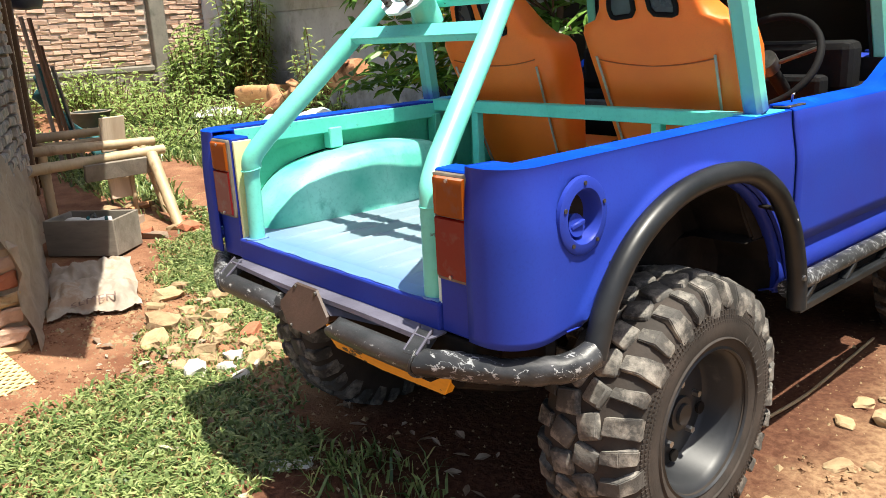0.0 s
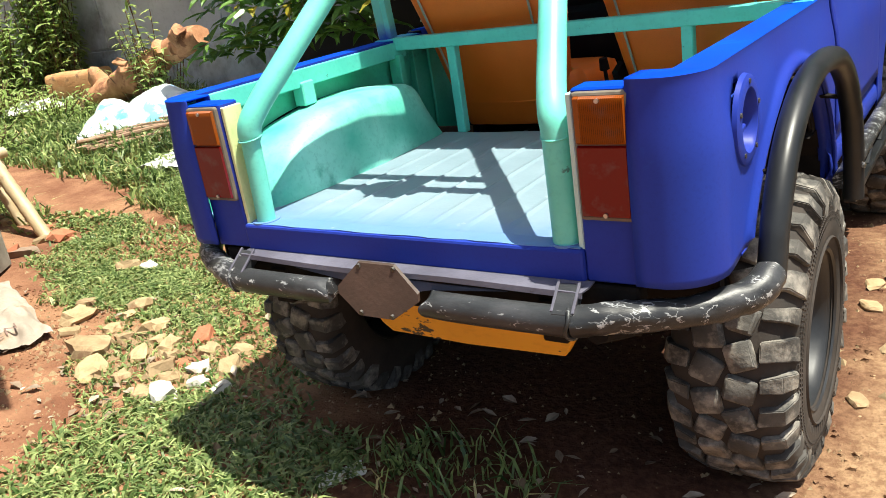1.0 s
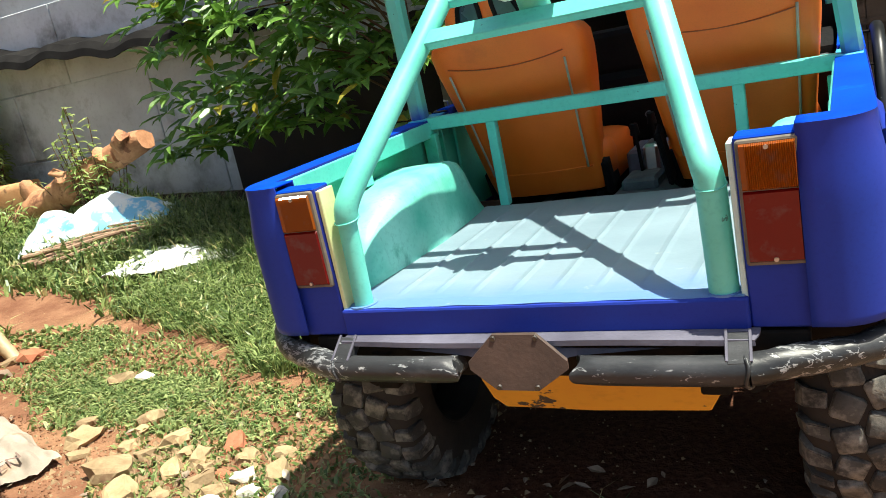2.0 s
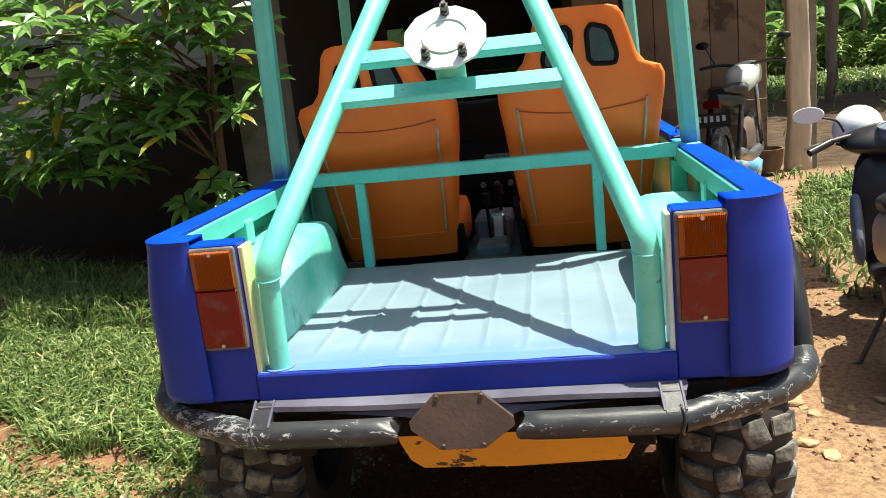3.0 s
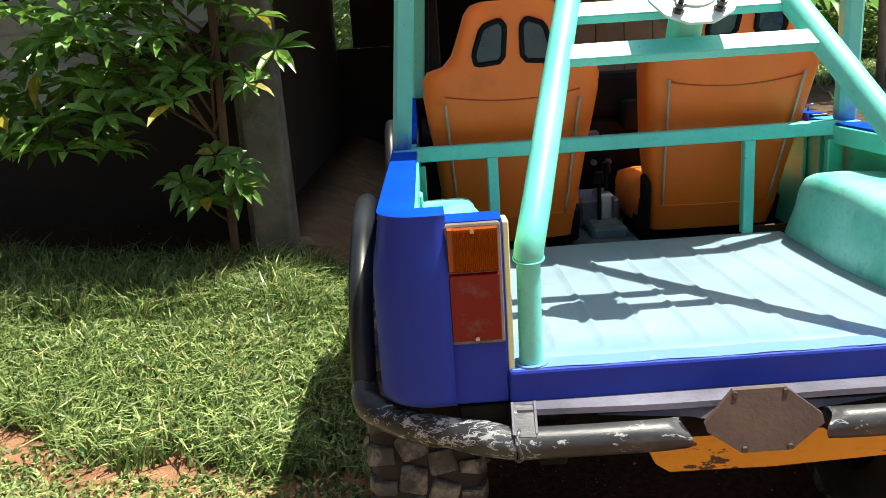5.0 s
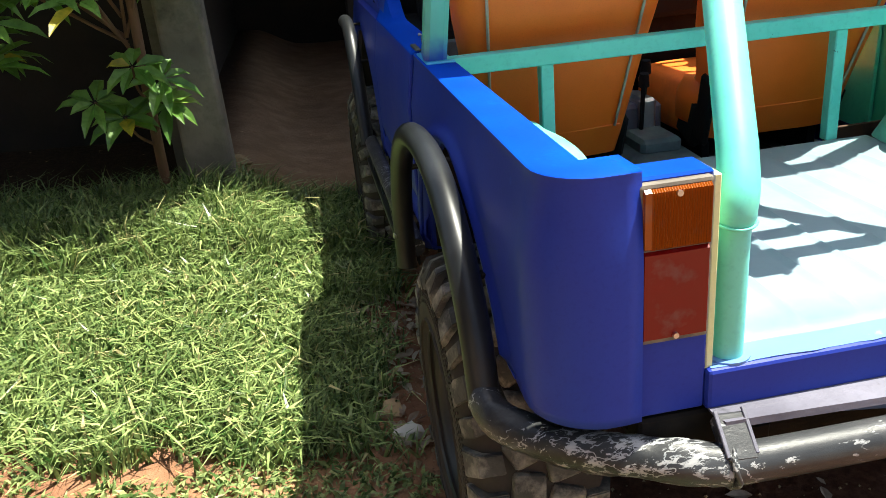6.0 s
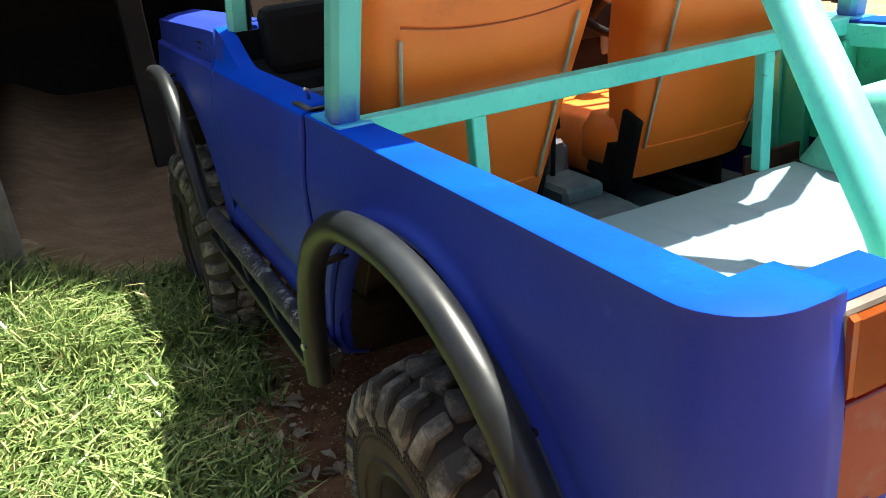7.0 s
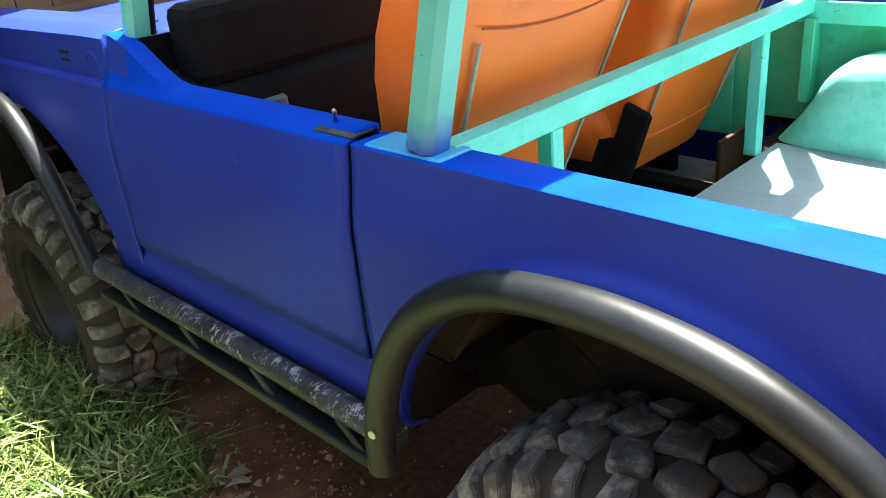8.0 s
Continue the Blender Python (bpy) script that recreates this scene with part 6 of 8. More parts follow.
    v, f = [], []
    for k in range(9000):
        if k < 2600:
            x, y = rnd.gauss(-1.7, 0.7), rnd.gauss(0.2, 0.45)
        elif k < 3200:
            x, y = rnd.gauss(-1.55, 0.3), rnd.gauss(0.32, 0.14)
        elif k < 4200:
            x, y = rnd.gauss(-1.45, 0.3), rnd.gauss(-0.68, 0.16)
        elif k < 5200:
            x, y = rnd.uniform(-1.05, -0.5), rnd.uniform(0.8, 2.5)
        elif k < 7000:
            x, y = rnd.uniform(0.55, 3.2), rnd.uniform(-0.2, 6.0)
        else:
            x, y = rnd.uniform(-1.3, 0.9), rnd.uniform(-0.5, 2.6)
        r = rnd.uniform(0.003, 0.011) * (1 + (rnd.random() < 0.1) + (1.2 if 2600 <= k < 3200 else 0)) * (0.55 if k >= 7000 else 1)
        z = ground_z(x, y)
        i = len(v)
        a = rnd.uniform(0, 6)
        v += [(x + r * math.cos(a), y + r * math.sin(a), z - 0.002), (x + r * math.cos(a + 2.1), y + r * math.sin(a + 2.1), z - 0.002), (x + r * math.cos(a + 4.2), y + r * math.sin(a + 4.2), z - 0.002), (x, y, z + r * 0.8)]
        f += [(i, i + 1, i + 3), (i + 1, i + 2, i + 3), (i + 2, i, i + 3)]
    bm.free()
    me = bpy.data.meshes.new("gravel")
    me.from_pydata(v, [], f)
    me.materials.append(STONE)
    tagged(new("gravel", me), "small stones and clods scattered on the soil", "gravel", kind="stuff")
    v, f = [], []
    for k in range(8600):
        x, y = (rnd.uniform(0.82, 3.2), rnd.uniform(0.0, 6.2)) if k < 5200 else (rnd.uniform(-3.0, -1.1), rnd.uniform(-0.75, 0.55))
        if noise.noise(Vector((x * 2.5, y * 2.5, 4))) < -0.05:
            continue
        r = rnd.uniform(0.006, 0.022) if k < 5200 else rnd.uniform(0.004, 0.015)
        z = ground_z(x, y)
        i = len(v)
        a = rnd.uniform(0, 6)
        v += [(x + r * rnd.uniform(0.6, 1.3) * math.cos(a + 1.57 * q), y + r * rnd.uniform(0.6, 1.3) * math.sin(a + 1.57 * q), z - 0.003) for q in range(4)]
        v += [(x + r * 0.5 * math.cos(a + 1.57 * q + 0.4), y + r * 0.5 * math.sin(a + 1.57 * q + 0.4), z + r * rnd.uniform(0.3, 0.6)) for q in range(4)]
        f += [(i + q, i + (q + 1) % 4, i + 4 + (q + 1) % 4, i + 4 + q) for q in range(4)] + [(i + 4, i + 5, i + 6, i + 7)]
    me = bpy.data.meshes.new("soil_clods")
    me.from_pydata(v, [], f)
    me.materials.append(SOIL)
    tagged(new("soil_clods", me), "crumbled clods of dry brown soil", "soil", kind="stuff")


def bench():
    """Low bamboo bench: three poles on splayed legs with a board end."""
    o = Vector((-4.0, 0.8, 0.0))
    b = thing("bamboo_bench", "weathered bamboo bench with three poles, against the wall", "bench", Matrix.Translation(o))
    def pole(a, c, r, nm):
        bm = bmesh.new()
        a, c = Vector(a) - o, Vector(c) - o
        pts, radii = [], []
        n = 24
        for k in range(n + 1):
            pts.append(a.lerp(c, k / n))
            radii.append(r * (1.10 if k % 6 == 3 else 1.0) * (1 - 0.1 * k / n))
        tube(bm, pts, r, 12, radii)
        return part(nm, bm, BAMBOO, b, smooth=True, angle=50)
    pole((-4.00, 0.26, 0.60), (-4.04, 1.22, 0.62), 0.038, "pole")
    pole((-4.28, 0.38, 0.69), (-4.20, 1.22, 0.67), 0.036, "pole")
    pole((-4.55, 0.46, 0.755), (-4.50, 1.04, 0.757), 0.034, "pole")
    pole((-4.50, 0.50, 0.69), (-4.46, 0.98, 0.69), 0.030, "pole")
    pole((-3.98, 1.10, 0.60), (-3.55, 1.06, 0.12), 0.042, "leg")
    pole((-4.20, 1.12, 0.64), (-3.98, 1.16, 0.13), 0.030, "leg")
    pole((-4.12, 0.98, 0.60), (-4.10, 0.98, 0.13), 0.018, "leg")
    pole((-4.05, 0.38, 0.60), (-4.02, 0.38, 0.13), 0.034, "leg")
    pole((-4.50, 0.50, 0.72), (-4.52, 0.50, 0.13), 0.034, "leg")
    pole((-3.94, 1.12, 0.56), (-4.58, 0.98, 0.70), 0.034, "cross_pole")
    for c, s, rx, rz in (((-4.37, 0.98, 0.74), (0.02, 0.20, 0.26), 8, 10), ((-4.12, 0.90, 0.42), (0.02, 0.20, 0.24), -6, 14), ((-3.98, 0.86, 0.53), (0.03, 0.50, 0.12), 10, 3)):
        bm = bmesh.new()
        box(bm, (0, 0, 0), s, 0.004)
        ob = part("board", bm, WOOD if rz > 5 else GREYWOOD, b, "pale plywood board" if rz > 5 else "")
        ob.matrix_basis = Matrix.Translation(Vector(c) - o) @ Matrix.Rotation(radians(rz), 4, "Z") @ Matrix.Rotation(radians(rx), 4, "Y")


def crate():
    c = thing("wooden_crate", "grey wooden crate full of scrap cloth and parts", "crate", pose(-3.42, 0.44, ground_z(-3.4, 0.45), 0, 0, 40) @ Matrix.Diagonal((0.85, 0.85, 0.95, 1)))
    for ctr, s in (((0, -0.17, 0.13), (0.56, 0.02, 0.24)), ((0, 0.17, 0.13), (0.56, 0.02, 0.24)), ((-0.27, 0, 0.13), (0.02, 0.32, 0.24)), ((0.27, 0, 0.13), (0.02, 0.32, 0.24)), ((0, 0, 0.015), (0.54, 0.32, 0.02))):
        bm = bmesh.new()
        box(bm, ctr, s, 0.004)
        part("side_board", bm, GREYWOOD, c)
    rnd = random.Random(9)
    bm = bmesh.new()
    rows = [[(x, y, 0.14 + 0.05 * noise.noise(Vector((x * 7, y * 7, 1)))) for x in np.linspace(-0.25, 0.25, 14)] for y in np.linspace(-0.15, 0.15, 10)]
    grid(bm, rows)
    part("scrap_fill", bm, TIN, c, "dark scrap")
    bm = bmesh.new()
    tube(bm, smooth_path([(-0.2, -0.08, 0.19), (-0.08, -0.1, 0.22), (0.05, -0.03, 0.21), (0.12, 0.06, 0.2)], 5), 0.03, 8)
    for v in bm.verts:
        v.co += 0.012 * noise.noise_vector(v.co * 14)
    part("cloth", bm, SHEET, c, "crumpled pale cloth", smooth=True)
    for k in range(5):
        bm = bmesh.new()
        p = Vector((rnd.uniform(-0.05, 0.2), rnd.uniform(-0.1, 0.1), 0.2))
        cyl(bm, p, p + Vector((rnd.uniform(-0.1, 0.1), rnd.uniform(-0.1, 0.1), 0.05)), 0.012, seg=8)
        part("scrap_piece", bm, TEALNET if k % 2 else DARKSTEEL, c)


def cloth(name, mat, sx, sy, h, seed, label, cat, m, n=34, fold=9.0):
    bm = bmesh.new()
    rows = []
    for j in range(n):
        r = []
        for i in range(n):
            u, v = i / (n - 1) * 2 - 1, j / (n - 1) * 2 - 1
            w = Vector((u * 2 + seed, v * 2, seed))
            edge = max(abs(u), abs(v))
            z = h * (1 - edge ** 3) * (0.55 + 0.5 * noise.noise(w * 1.1)) + 0.026 * noise.noise(w * fold * 0.3) + 0.010 * noise.noise(w * fold * 0.8)
            r.append((u * sx * (1 + 0.18 * noise.noise(w * 0.9 + Vector((9, 0, 0)))), v * sy * (1 + 0.18 * noise.noise(w * 0.9 + Vector((0, 9, 0)))), max(0.004, z + 0.01)))
        rows.append(r)
    grid(bm, rows)
    ob = tagged(part(name, bm, mat, smooth=True), label, cat)
    ob.matrix_basis = m
    return ob


def yard_cloths():
    s = cloth("cement_sack", SACK, 0.40, 0.22, 0.10, 3.1, "crumpled dirty empty sack with faded red print", "sack", pose(-2.62, 0.15, ground_z(-2.65, 0.16) + 0.03, 0, 5, -18), n=46)
    # printed word, laid on the folds
    fc = bpy.data.curves.new("print", "FONT")
    fc.body, fc.size, fc.align_x = "SEMEN", 0.075, "CENTER"
    tmp = bpy.data.objects.new("print", fc)
    me = bpy.data.meshes.new_from_object(tmp)
    bpy.data.objects.remove(tmp)
    bm = bmesh.new()
    bm.from_mesh(me)
    folds = np.array([v.co for v in s.data.vertices])
    for v in bm.verts:
        x, y = 0.335 - v.co.y, v.co.x
        d = (folds[:, 0] - x) ** 2 + (folds[:, 1] - y) ** 2
        v.co = Vector((x, y, folds[np.argsort(d)[:12], 2].max() + 0.006))
    part("printed_word", bm, PRINT, s, "faded dark printed word")
    cloth("tarp", TARPBLUE, 0.64, 0.38, 0.34, 7.7, "white and blue printed tarp heaped over firewood", "tarp", pose(-5.10, 3.12, ground_z(-5.1, 3.1) + 0.04, 4, 0, 42))
    cloth("plastic_sheet", SHEET, 0.55, 0.30, 0.10, 12.3, "crumpled white plastic sheet on the grass", "sheet", pose(-3.58, 2.50, ground_z(-3.6, 2.5) + 0.03, 0, 0, 20))
    cloth("plastic_bag", SHEET, 0.28, 0.12, 0.12, 15.3, "white plastic bag lying in the weeds", "bag", pose(-6.9, 3.05, ground_z(-6.9, 3.0) + 0.12, 0, 0, 60))
    cloth("paper_scrap", SHEET, 0.07, 0.035, 0.012, 19.3, "crumpled pale paper scrap on the soil", "paper", pose(-0.36, 0.02, ground_z(-0.36, 0.02), 0, 0, 50) @ Matrix.Diagonal((1, 1, 0.3, 1)), n=14)
    # sticks under the tarp
    rnd = random.Random(14)
    for k in range(26):
        a = radians(rnd.gauss(38, 12))
        L = rnd.uniform(0.30, 0.48)
        x, y = -4.66 + rnd.uniform(-0.28, 0.28), 2.78 + rnd.uniform(-0.25, 0.30)
        z = ground_z(x, y) + 0.02 + 0.012 * (k % 9)
        d = Vector((math.cos(a), math.sin(a), rnd.uniform(-0.05, 0.08))) * L
        bm = bmesh.new()
        r = rnd.uniform(0.013, 0.023)
        tube(bm, smooth_path([(-d) , Vector((0, 0, 0.02)), d], 4), r, 7, [r * (1 - 0.06 * q) for q in range(9)])
        ob = tagged(part("stick", bm, FIREWOOD, smooth=True, angle=50), "thin brown firewood stick in a heap", "stick", "firewood heap")
        ob.matrix_basis = Matrix.Translation((x, y, z))
    # long twig on the dry soil
    bm = bmesh.new()
    tube(bm, smooth_path([(0.62, 1.30, 0.012), (0.64, 1.6, 0.014), (0.62, 1.95, 0.012), (0.60, 2.3, 0.014)], 5), 0.006, 8)
    tagged(part("bamboo_stick", bm, BAMBOO, smooth=True), "thin bamboo stick lying on the soil", "stick")


FIREWOOD = surface("firewood_bark", (0.22, 0.13, 0.085), (0.38, 0.25, 0.17), 12, 0.9, 0.5, 40, rand=0.2)


def logs():
    bm = bmesh.new()
    loft(bm, [superloop(0, 0, 0.18, 0.17, z, 20, 6) for z in (-0.30, -0.28, 0, 0.28, 0.30)])
    for v in bm.verts:
        v.co += 0.012 * noise.noise_vector(v.co * 5)
    ob = tagged(part("squared_log", bm, FRESHWOOD, smooth=True, angle=40), "short squared log of pale wood", "log")
    ob.matrix_basis = pose(-7.15, 3.80, ground_z(-7.15, 3.80) + 0.16, 0, 90, 20)
    t = thing("tree_stump_root", "twisted reddish-brown tree root lying on its side", "root", pose(-5.65, 3.60, ground_z(-5.65, 3.60)))
    rnd = random.Random(6)
    def chunk(pts, r, nm):
        sp = smooth_path([Vector(p) for p in pts], 5)
        bm = bmesh.new()
        tube(bm, sp, r, 14, [r * (1 - 0.5 * i / len(sp)) * (1 + 0.35 * noise.noise(q * 7)) for i, q in enumerate(sp)])
        for v in bm.verts:
            v.co += 0.035 * noise.noise_vector(v.co * 9) + 0.012 * noise.noise_vector(v.co * 30)
        part(nm, bm, ROOTWOOD, t, smooth=True, angle=60)
    chunk([(-0.92, -0.12, 0.03), (-0.68, -0.08, 0.17), (-0.20, -0.03, 0.33), (0.32, 0.0, 0.52), (0.80, 0.06, 0.66)], 0.19, "trunk")
    for k in range(12):
        f = rnd.uniform(0.05, 0.95)
        p = Vector((-0.80 + 1.55 * f, -0.08 + 0.12 * f, 0.10 + 0.55 * f))
        d = Vector((rnd.uniform(-0.5, 0.5), rnd.uniform(-0.6, 0.2), rnd.uniform(0.0, 0.5))).normalized() * rnd.uniform(0.09, 0.16)
        chunk([p, p + d, p + d * 1.6 + Vector((rnd.uniform(-0.08, 0.08), 0, rnd.uniform(-0.06, 0.04)))], rnd.uniform(0.075, 0.12), "root_limb")


ROOTWOOD = surface("raw_red_root_wood", (0.40, 0.18, 0.085), (0.56, 0.29, 0.15), 11, 0.85, 0.6, 40, stain=(0.24, 0.10, 0.05), stain_scale=8, dist=0.012)


def wall_clutter():
    """Leaning planks, netting, hanging bag, tub by the house wall."""
    for k, (x, y, l, mt) in enumerate(((-6.2, 1.02, 1.42, GREYWOOD), (-6.25, 1.10, 1.40, BARK), (-6.35, 1.18, 1.15, BARK), (-6.45, 1.28, 0.95, GREYWOOD))):
        bm = bmesh.new()
        z0 = ground_z(x, y)
        bar(bm, (x, y + 0.10, z0), (x + 0.05, y - 0.06, z0 + l), 0.08, 0.02, (0, 1, 0.2))
        tagged(part("plank", bm, mt), "old dark plank leaning by the house corner", "plank", "leaning planks")
    bm = bmesh.new()
    rows = []
    z0 = ground_z(-6.5, 1.4)
    for k in range(14):
        f = k / 13
        rows.append([Vector((-6.40 - 0.40 * q, 1.08 + 0.42 * f * f + 0.34 * q * (0.2 + f) + 0.04 * math.sin(11 * q + 4 * f), z0 + 0.95 * (1 - 0.35 * q) * (1 - f) + 0.03)) for q in np.linspace(0, 1, 14)])
    grid(bm, rows)
    for v in bm.verts:
        v.co += 0.03 * noise.noise_vector(v.co * 7)
    solid(tagged(part("netting", bm, TEALNET, smooth=True), "bundle of dark teal netting slumped on planks", "net"), 0.02)
    t = thing("plastic_tub", "round dark plastic tub with a pale rim", "tub", pose(-8.05, 2.02, ground_z(-8.05, 2.0)) @ Matrix.Diagonal((0.85, 0.85, 0.62, 1)))
    bm = bmesh.new()
    rows = []
    for r, z in ((0.20, 0.0), (0.26, 0.34), (0.27, 0.36), (0.25, 0.35), (0.19, 0.05)):
        rows.append([(r * math.cos(a), r * math.sin(a), z) for a in np.linspace(0, 2 * math.pi, 28, endpoint=False)])
    grid(bm, rows, close_u=True)
    part("tub_body", bm, DARKTUB, t, smooth=True, angle=40)
    bm = bmesh.new()
    tube(bm, [(0.268 * math.cos(a), 0.268 * math.sin(a), 0.36) for a in np.linspace(0, 2 * math.pi, 28, endpoint=False)], 0.012, 8, closed=True)
    part("rim", bm, GREYWOOD, t, smooth=True)
    bm = bmesh.new()
    loft(bm, [superloop(0, 0, r, r * 0.8, z, 20, 2) for r, z in ((0.05, -0.26), (0.15, -0.24), (0.20, -0.12), (0.17, 0.0), (0.08, 0.14), (0.03, 0.2))])
    for v in bm.verts:
        v.co += 0.02 * noise.noise_vector(v.co * 8)
    b = thing("hanging_bag", "dark blue plastic bag hanging from the eave on a cord", "bag", Matrix.Translation((-5.0, 0.70, 1.93)))
    part("sack_body", bm, BLUEBAG, b, smooth=True)
    bm = bmesh.new()
    tube(bm, [(0, 0, 0.15), (0.01, 0, 0.40), (0.0, 0, 0.68)], 0.006, 6)
    part("cord", bm, BLUEBAG, b)
    # woven mat leaning at the foot of the wall
    m = thing("woven_mat", "yellow woven bamboo mat leaning on the rubble", "mat", Matrix.Translation((-1.60, -0.62, 0.035)) @ Matrix.Rotation(radians(105), 4, "Z") @ Matrix.Rotation(radians(20), 4, "X"))
    for k in range(22):
        bm = bmesh.new()
        y = 0.02 + 0.0155 * k
        pts = [(x, y, 0.004 * math.sin(x * 130 + math.pi * (k % 2))) for x in np.linspace(-0.32, 0.22, 40)]
        tube(bm, pts, 0.0065, 6)
        part("strip", bm, MAT, m, smooth=True)
    for k in range(5):
        bm = bmesh.new()
        bar(bm, (-0.28 + 0.12 * k, 0.0, 0), (-0.28 + 0.12 * k, 0.37, 0), 0.012, 0.004)
        part("cross_strip", bm, MAT, m)
    # dark tin sheet lying on top of the grey wall
    bm = bmesh.new()
    rows = []
    for y, z in ((3.93, 0.0), (3.95, 0.07), (4.02, 0.13), (4.5, 0.20)):
        rows.append([(x, y, 1.99 - 0.068 * (x + 7.6) + z + 0.025 * math.sin(x * 5) + 0.02 * math.sin(x * 11)) for x in np.linspace(-7.5, -3.4, 48)])
    grid(bm, rows)
    solid(tagged(part("tin_sheet", bm, TIN), "dark sagging roof sheet over the grey wall", "sheet"), 0.01)


def leaf_litter():
    rnd = random.Random(61)
    pile = Pile()
    for _ in range(460):
        k = rnd.random()
        if k < 0.5:
            x, y = rnd.gauss(-0.92, 0.13), rnd.uniform(0.95, 2.3)
        elif k < 0.75:
            x, y = rnd.uniform(-1.2, 0.8), rnd.uniform(-0.35, 0.6)
        else:
            x, y = rnd.uniform(-2.9, -1.2), rnd.uniform(-0.2, 0.9)
        a = rnd.uniform(0, 6.28)
        p = Vector((x, y, ground_z(x, y) + rnd.uniform(0.004, 0.02)))
        L = rnd.uniform(0.02, 0.075)
        pile.leaf(p, Vector((math.cos(a), math.sin(a), rnd.uniform(-0.1, 0.35))), Vector((rnd.gauss(0, 0.4), rnd.gauss(0, 0.4), 1)), L, L * rnd.uniform(0.35, 0.6), rnd.uniform(-0.2, 0.4))
    tagged(pile.done("leaf_litter", DEADLEAF), "dry curled fallen leaves scattered on the soil", "leaves", kind="stuff")


DEADLEAF = leafy("dry_leaves", (0.20, 0.12, 0.07), (0.55, 0.46, 0.36), 0.7, 0.15)
leaf_litter()
stones()
bench()
crate()
yard_cloths()
logs()
wall_clutter()


# ---- scooter and motorcycle ----
def build_scooter():
    s = thing("scooter", "dusty black and gold scooter parked on dry soil", "scooter", pose(1.66, 1.46, 0.0, 0, -4, -15) @ Matrix.Diagonal((0.93, 0.93, 0.93, 1)))
    # y runs forward from the rear axle
    def wheel(y, name):
        bm = bmesh.new()
        revolve_x(bm, [(0.03, 0.19), (0.045, 0.22), (0.042, 0.255), (0.022, 0.28), (0, 0.286), (-0.022, 0.28), (-0.042, 0.255), (-0.045, 0.22), (-0.03, 0.19)], 40)
        w = part(name, bm, RUBBER, s, "muddy scooter tyre", smooth=True, angle=50)
        w.matrix_basis = Matrix.Translation((0, y, 0.286))
        bm = bmesh.new()
        revolve_x(bm, [(0.03, 0.19), (0.02, 0.17), (0.03, 0.05), (0.05, 0.0)], 30)
        revolve_x(bm, [(-0.03, 0.19), (-0.02, 0.17), (-0.03, 0.05), (-0.05, 0.0)], 30)
        part("rim", bm, MUDDY, w, smooth=True, angle=40)
        for k in range(36):
            a = 2 * math.pi * k / 36
            m = Matrix.Rotation(a, 3, "X")
            if k == 0:
                bm = bmesh.new()
            box(bm, m @ Vector((0.018 * (1 if k % 2 else -1), 0, 0.284)), (0.03, 0.022, 0.012), 0, m)
        part("tread", bm, RUBBER, w)
    wheel(0.0, "rear_wheel")
    wheel(1.24, "front_wheel")
    def shell(name, rings, mat, label=""):
        bm = bmesh.new()
        loft(bm, rings)
        return part(name, bm, mat, s, label, smooth=True, angle=50)
    # rings across x-z, running along y
    def ring(y, cz, hx, hz, e=3.0, n=24):
        return [(hx * math.copysign(abs(math.cos(a)) ** (2 / e), math.cos(a)), y, cz + hz * math.copysign(abs(math.sin(a)) ** (2 / e), math.sin(a))) for a in np.linspace(0, 2 * math.pi, n, endpoint=False)]
    shell("tail_body", [ring(-0.30, 0.70, 0.03, 0.03), ring(-0.25, 0.70, 0.09, 0.07), ring(-0.05, 0.66, 0.14, 0.11), ring(0.25, 0.60, 0.165, 0.14), ring(0.42, 0.56, 0.15, 0.15), ring(0.52, 0.52, 0.11, 0.15)], SCOOTGOLD, "dusty gold side panels")
    shell("seat", [ring(-0.24, 0.79, 0.06, 0.02), ring(-0.18, 0.80, 0.12, 0.035), ring(0.05, 0.79, 0.135, 0.045), ring(0.30, 0.75, 0.14, 0.05), ring(0.50, 0.72, 0.11, 0.045), ring(0.56, 0.70, 0.07, 0.03)], SCOOTBLACK, "black dual seat")
    shell("leg_shield", [ring(0.80, 0.52, 0.19, 0.22), ring(0.83, 0.60, 0.20, 0.30), ring(0.90, 0.66, 0.185, 0.28), ring(0.95, 0.70, 0.10, 0.22)], SCOOTBLACK)
    shell("floor_board", [ring(0.45, 0.36, 0.15, 0.05), ring(0.65, 0.34, 0.16, 0.04), ring(0.85, 0.38, 0.15, 0.06)], SCOOTBLACK)
    shell("left_trim", [[(x - 0.19, y, z) for x, y, z in ring(0.62, 0.46, 0.02, 0.06)], [(x - 0.185, y, z) for x, y, z in ring(0.74, 0.50, 0.03, 0.15)], [(x - 0.185, y, z) for x, y, z in ring(0.80, 0.55, 0.03, 0.16)]], SCOOTGREY, "blue-grey trim panel")
    shell("front_fender", [ring(1.06, 0.50, 0.03, 0.02), ring(1.16, 0.585, 0.06, 0.02), ring(1.28, 0.60, 0.06, 0.02), ring(1.42, 0.53, 0.04, 0.02)], SCOOTBLACK)
    shell("handlebar_cover", [ring(0.74, 0.94, 0.10, 0.030, 2.2), ring(0.78, 0.95, 0.19, 0.055, 2.2), ring(0.86, 0.965, 0.235, 0.075, 2.2), ring(0.93, 0.955, 0.22, 0.085, 2.2), ring(1.00, 0.93, 0.15, 0.09, 2.2), ring(1.04, 0.91, 0.07, 0.06, 2.2)], SCOOTBLACK)
    bm = bmesh.new()
    cyl(bm, (0, 0.80, 0.985), (0, 0.79, 1.03), 0.074, 0.066, 28)
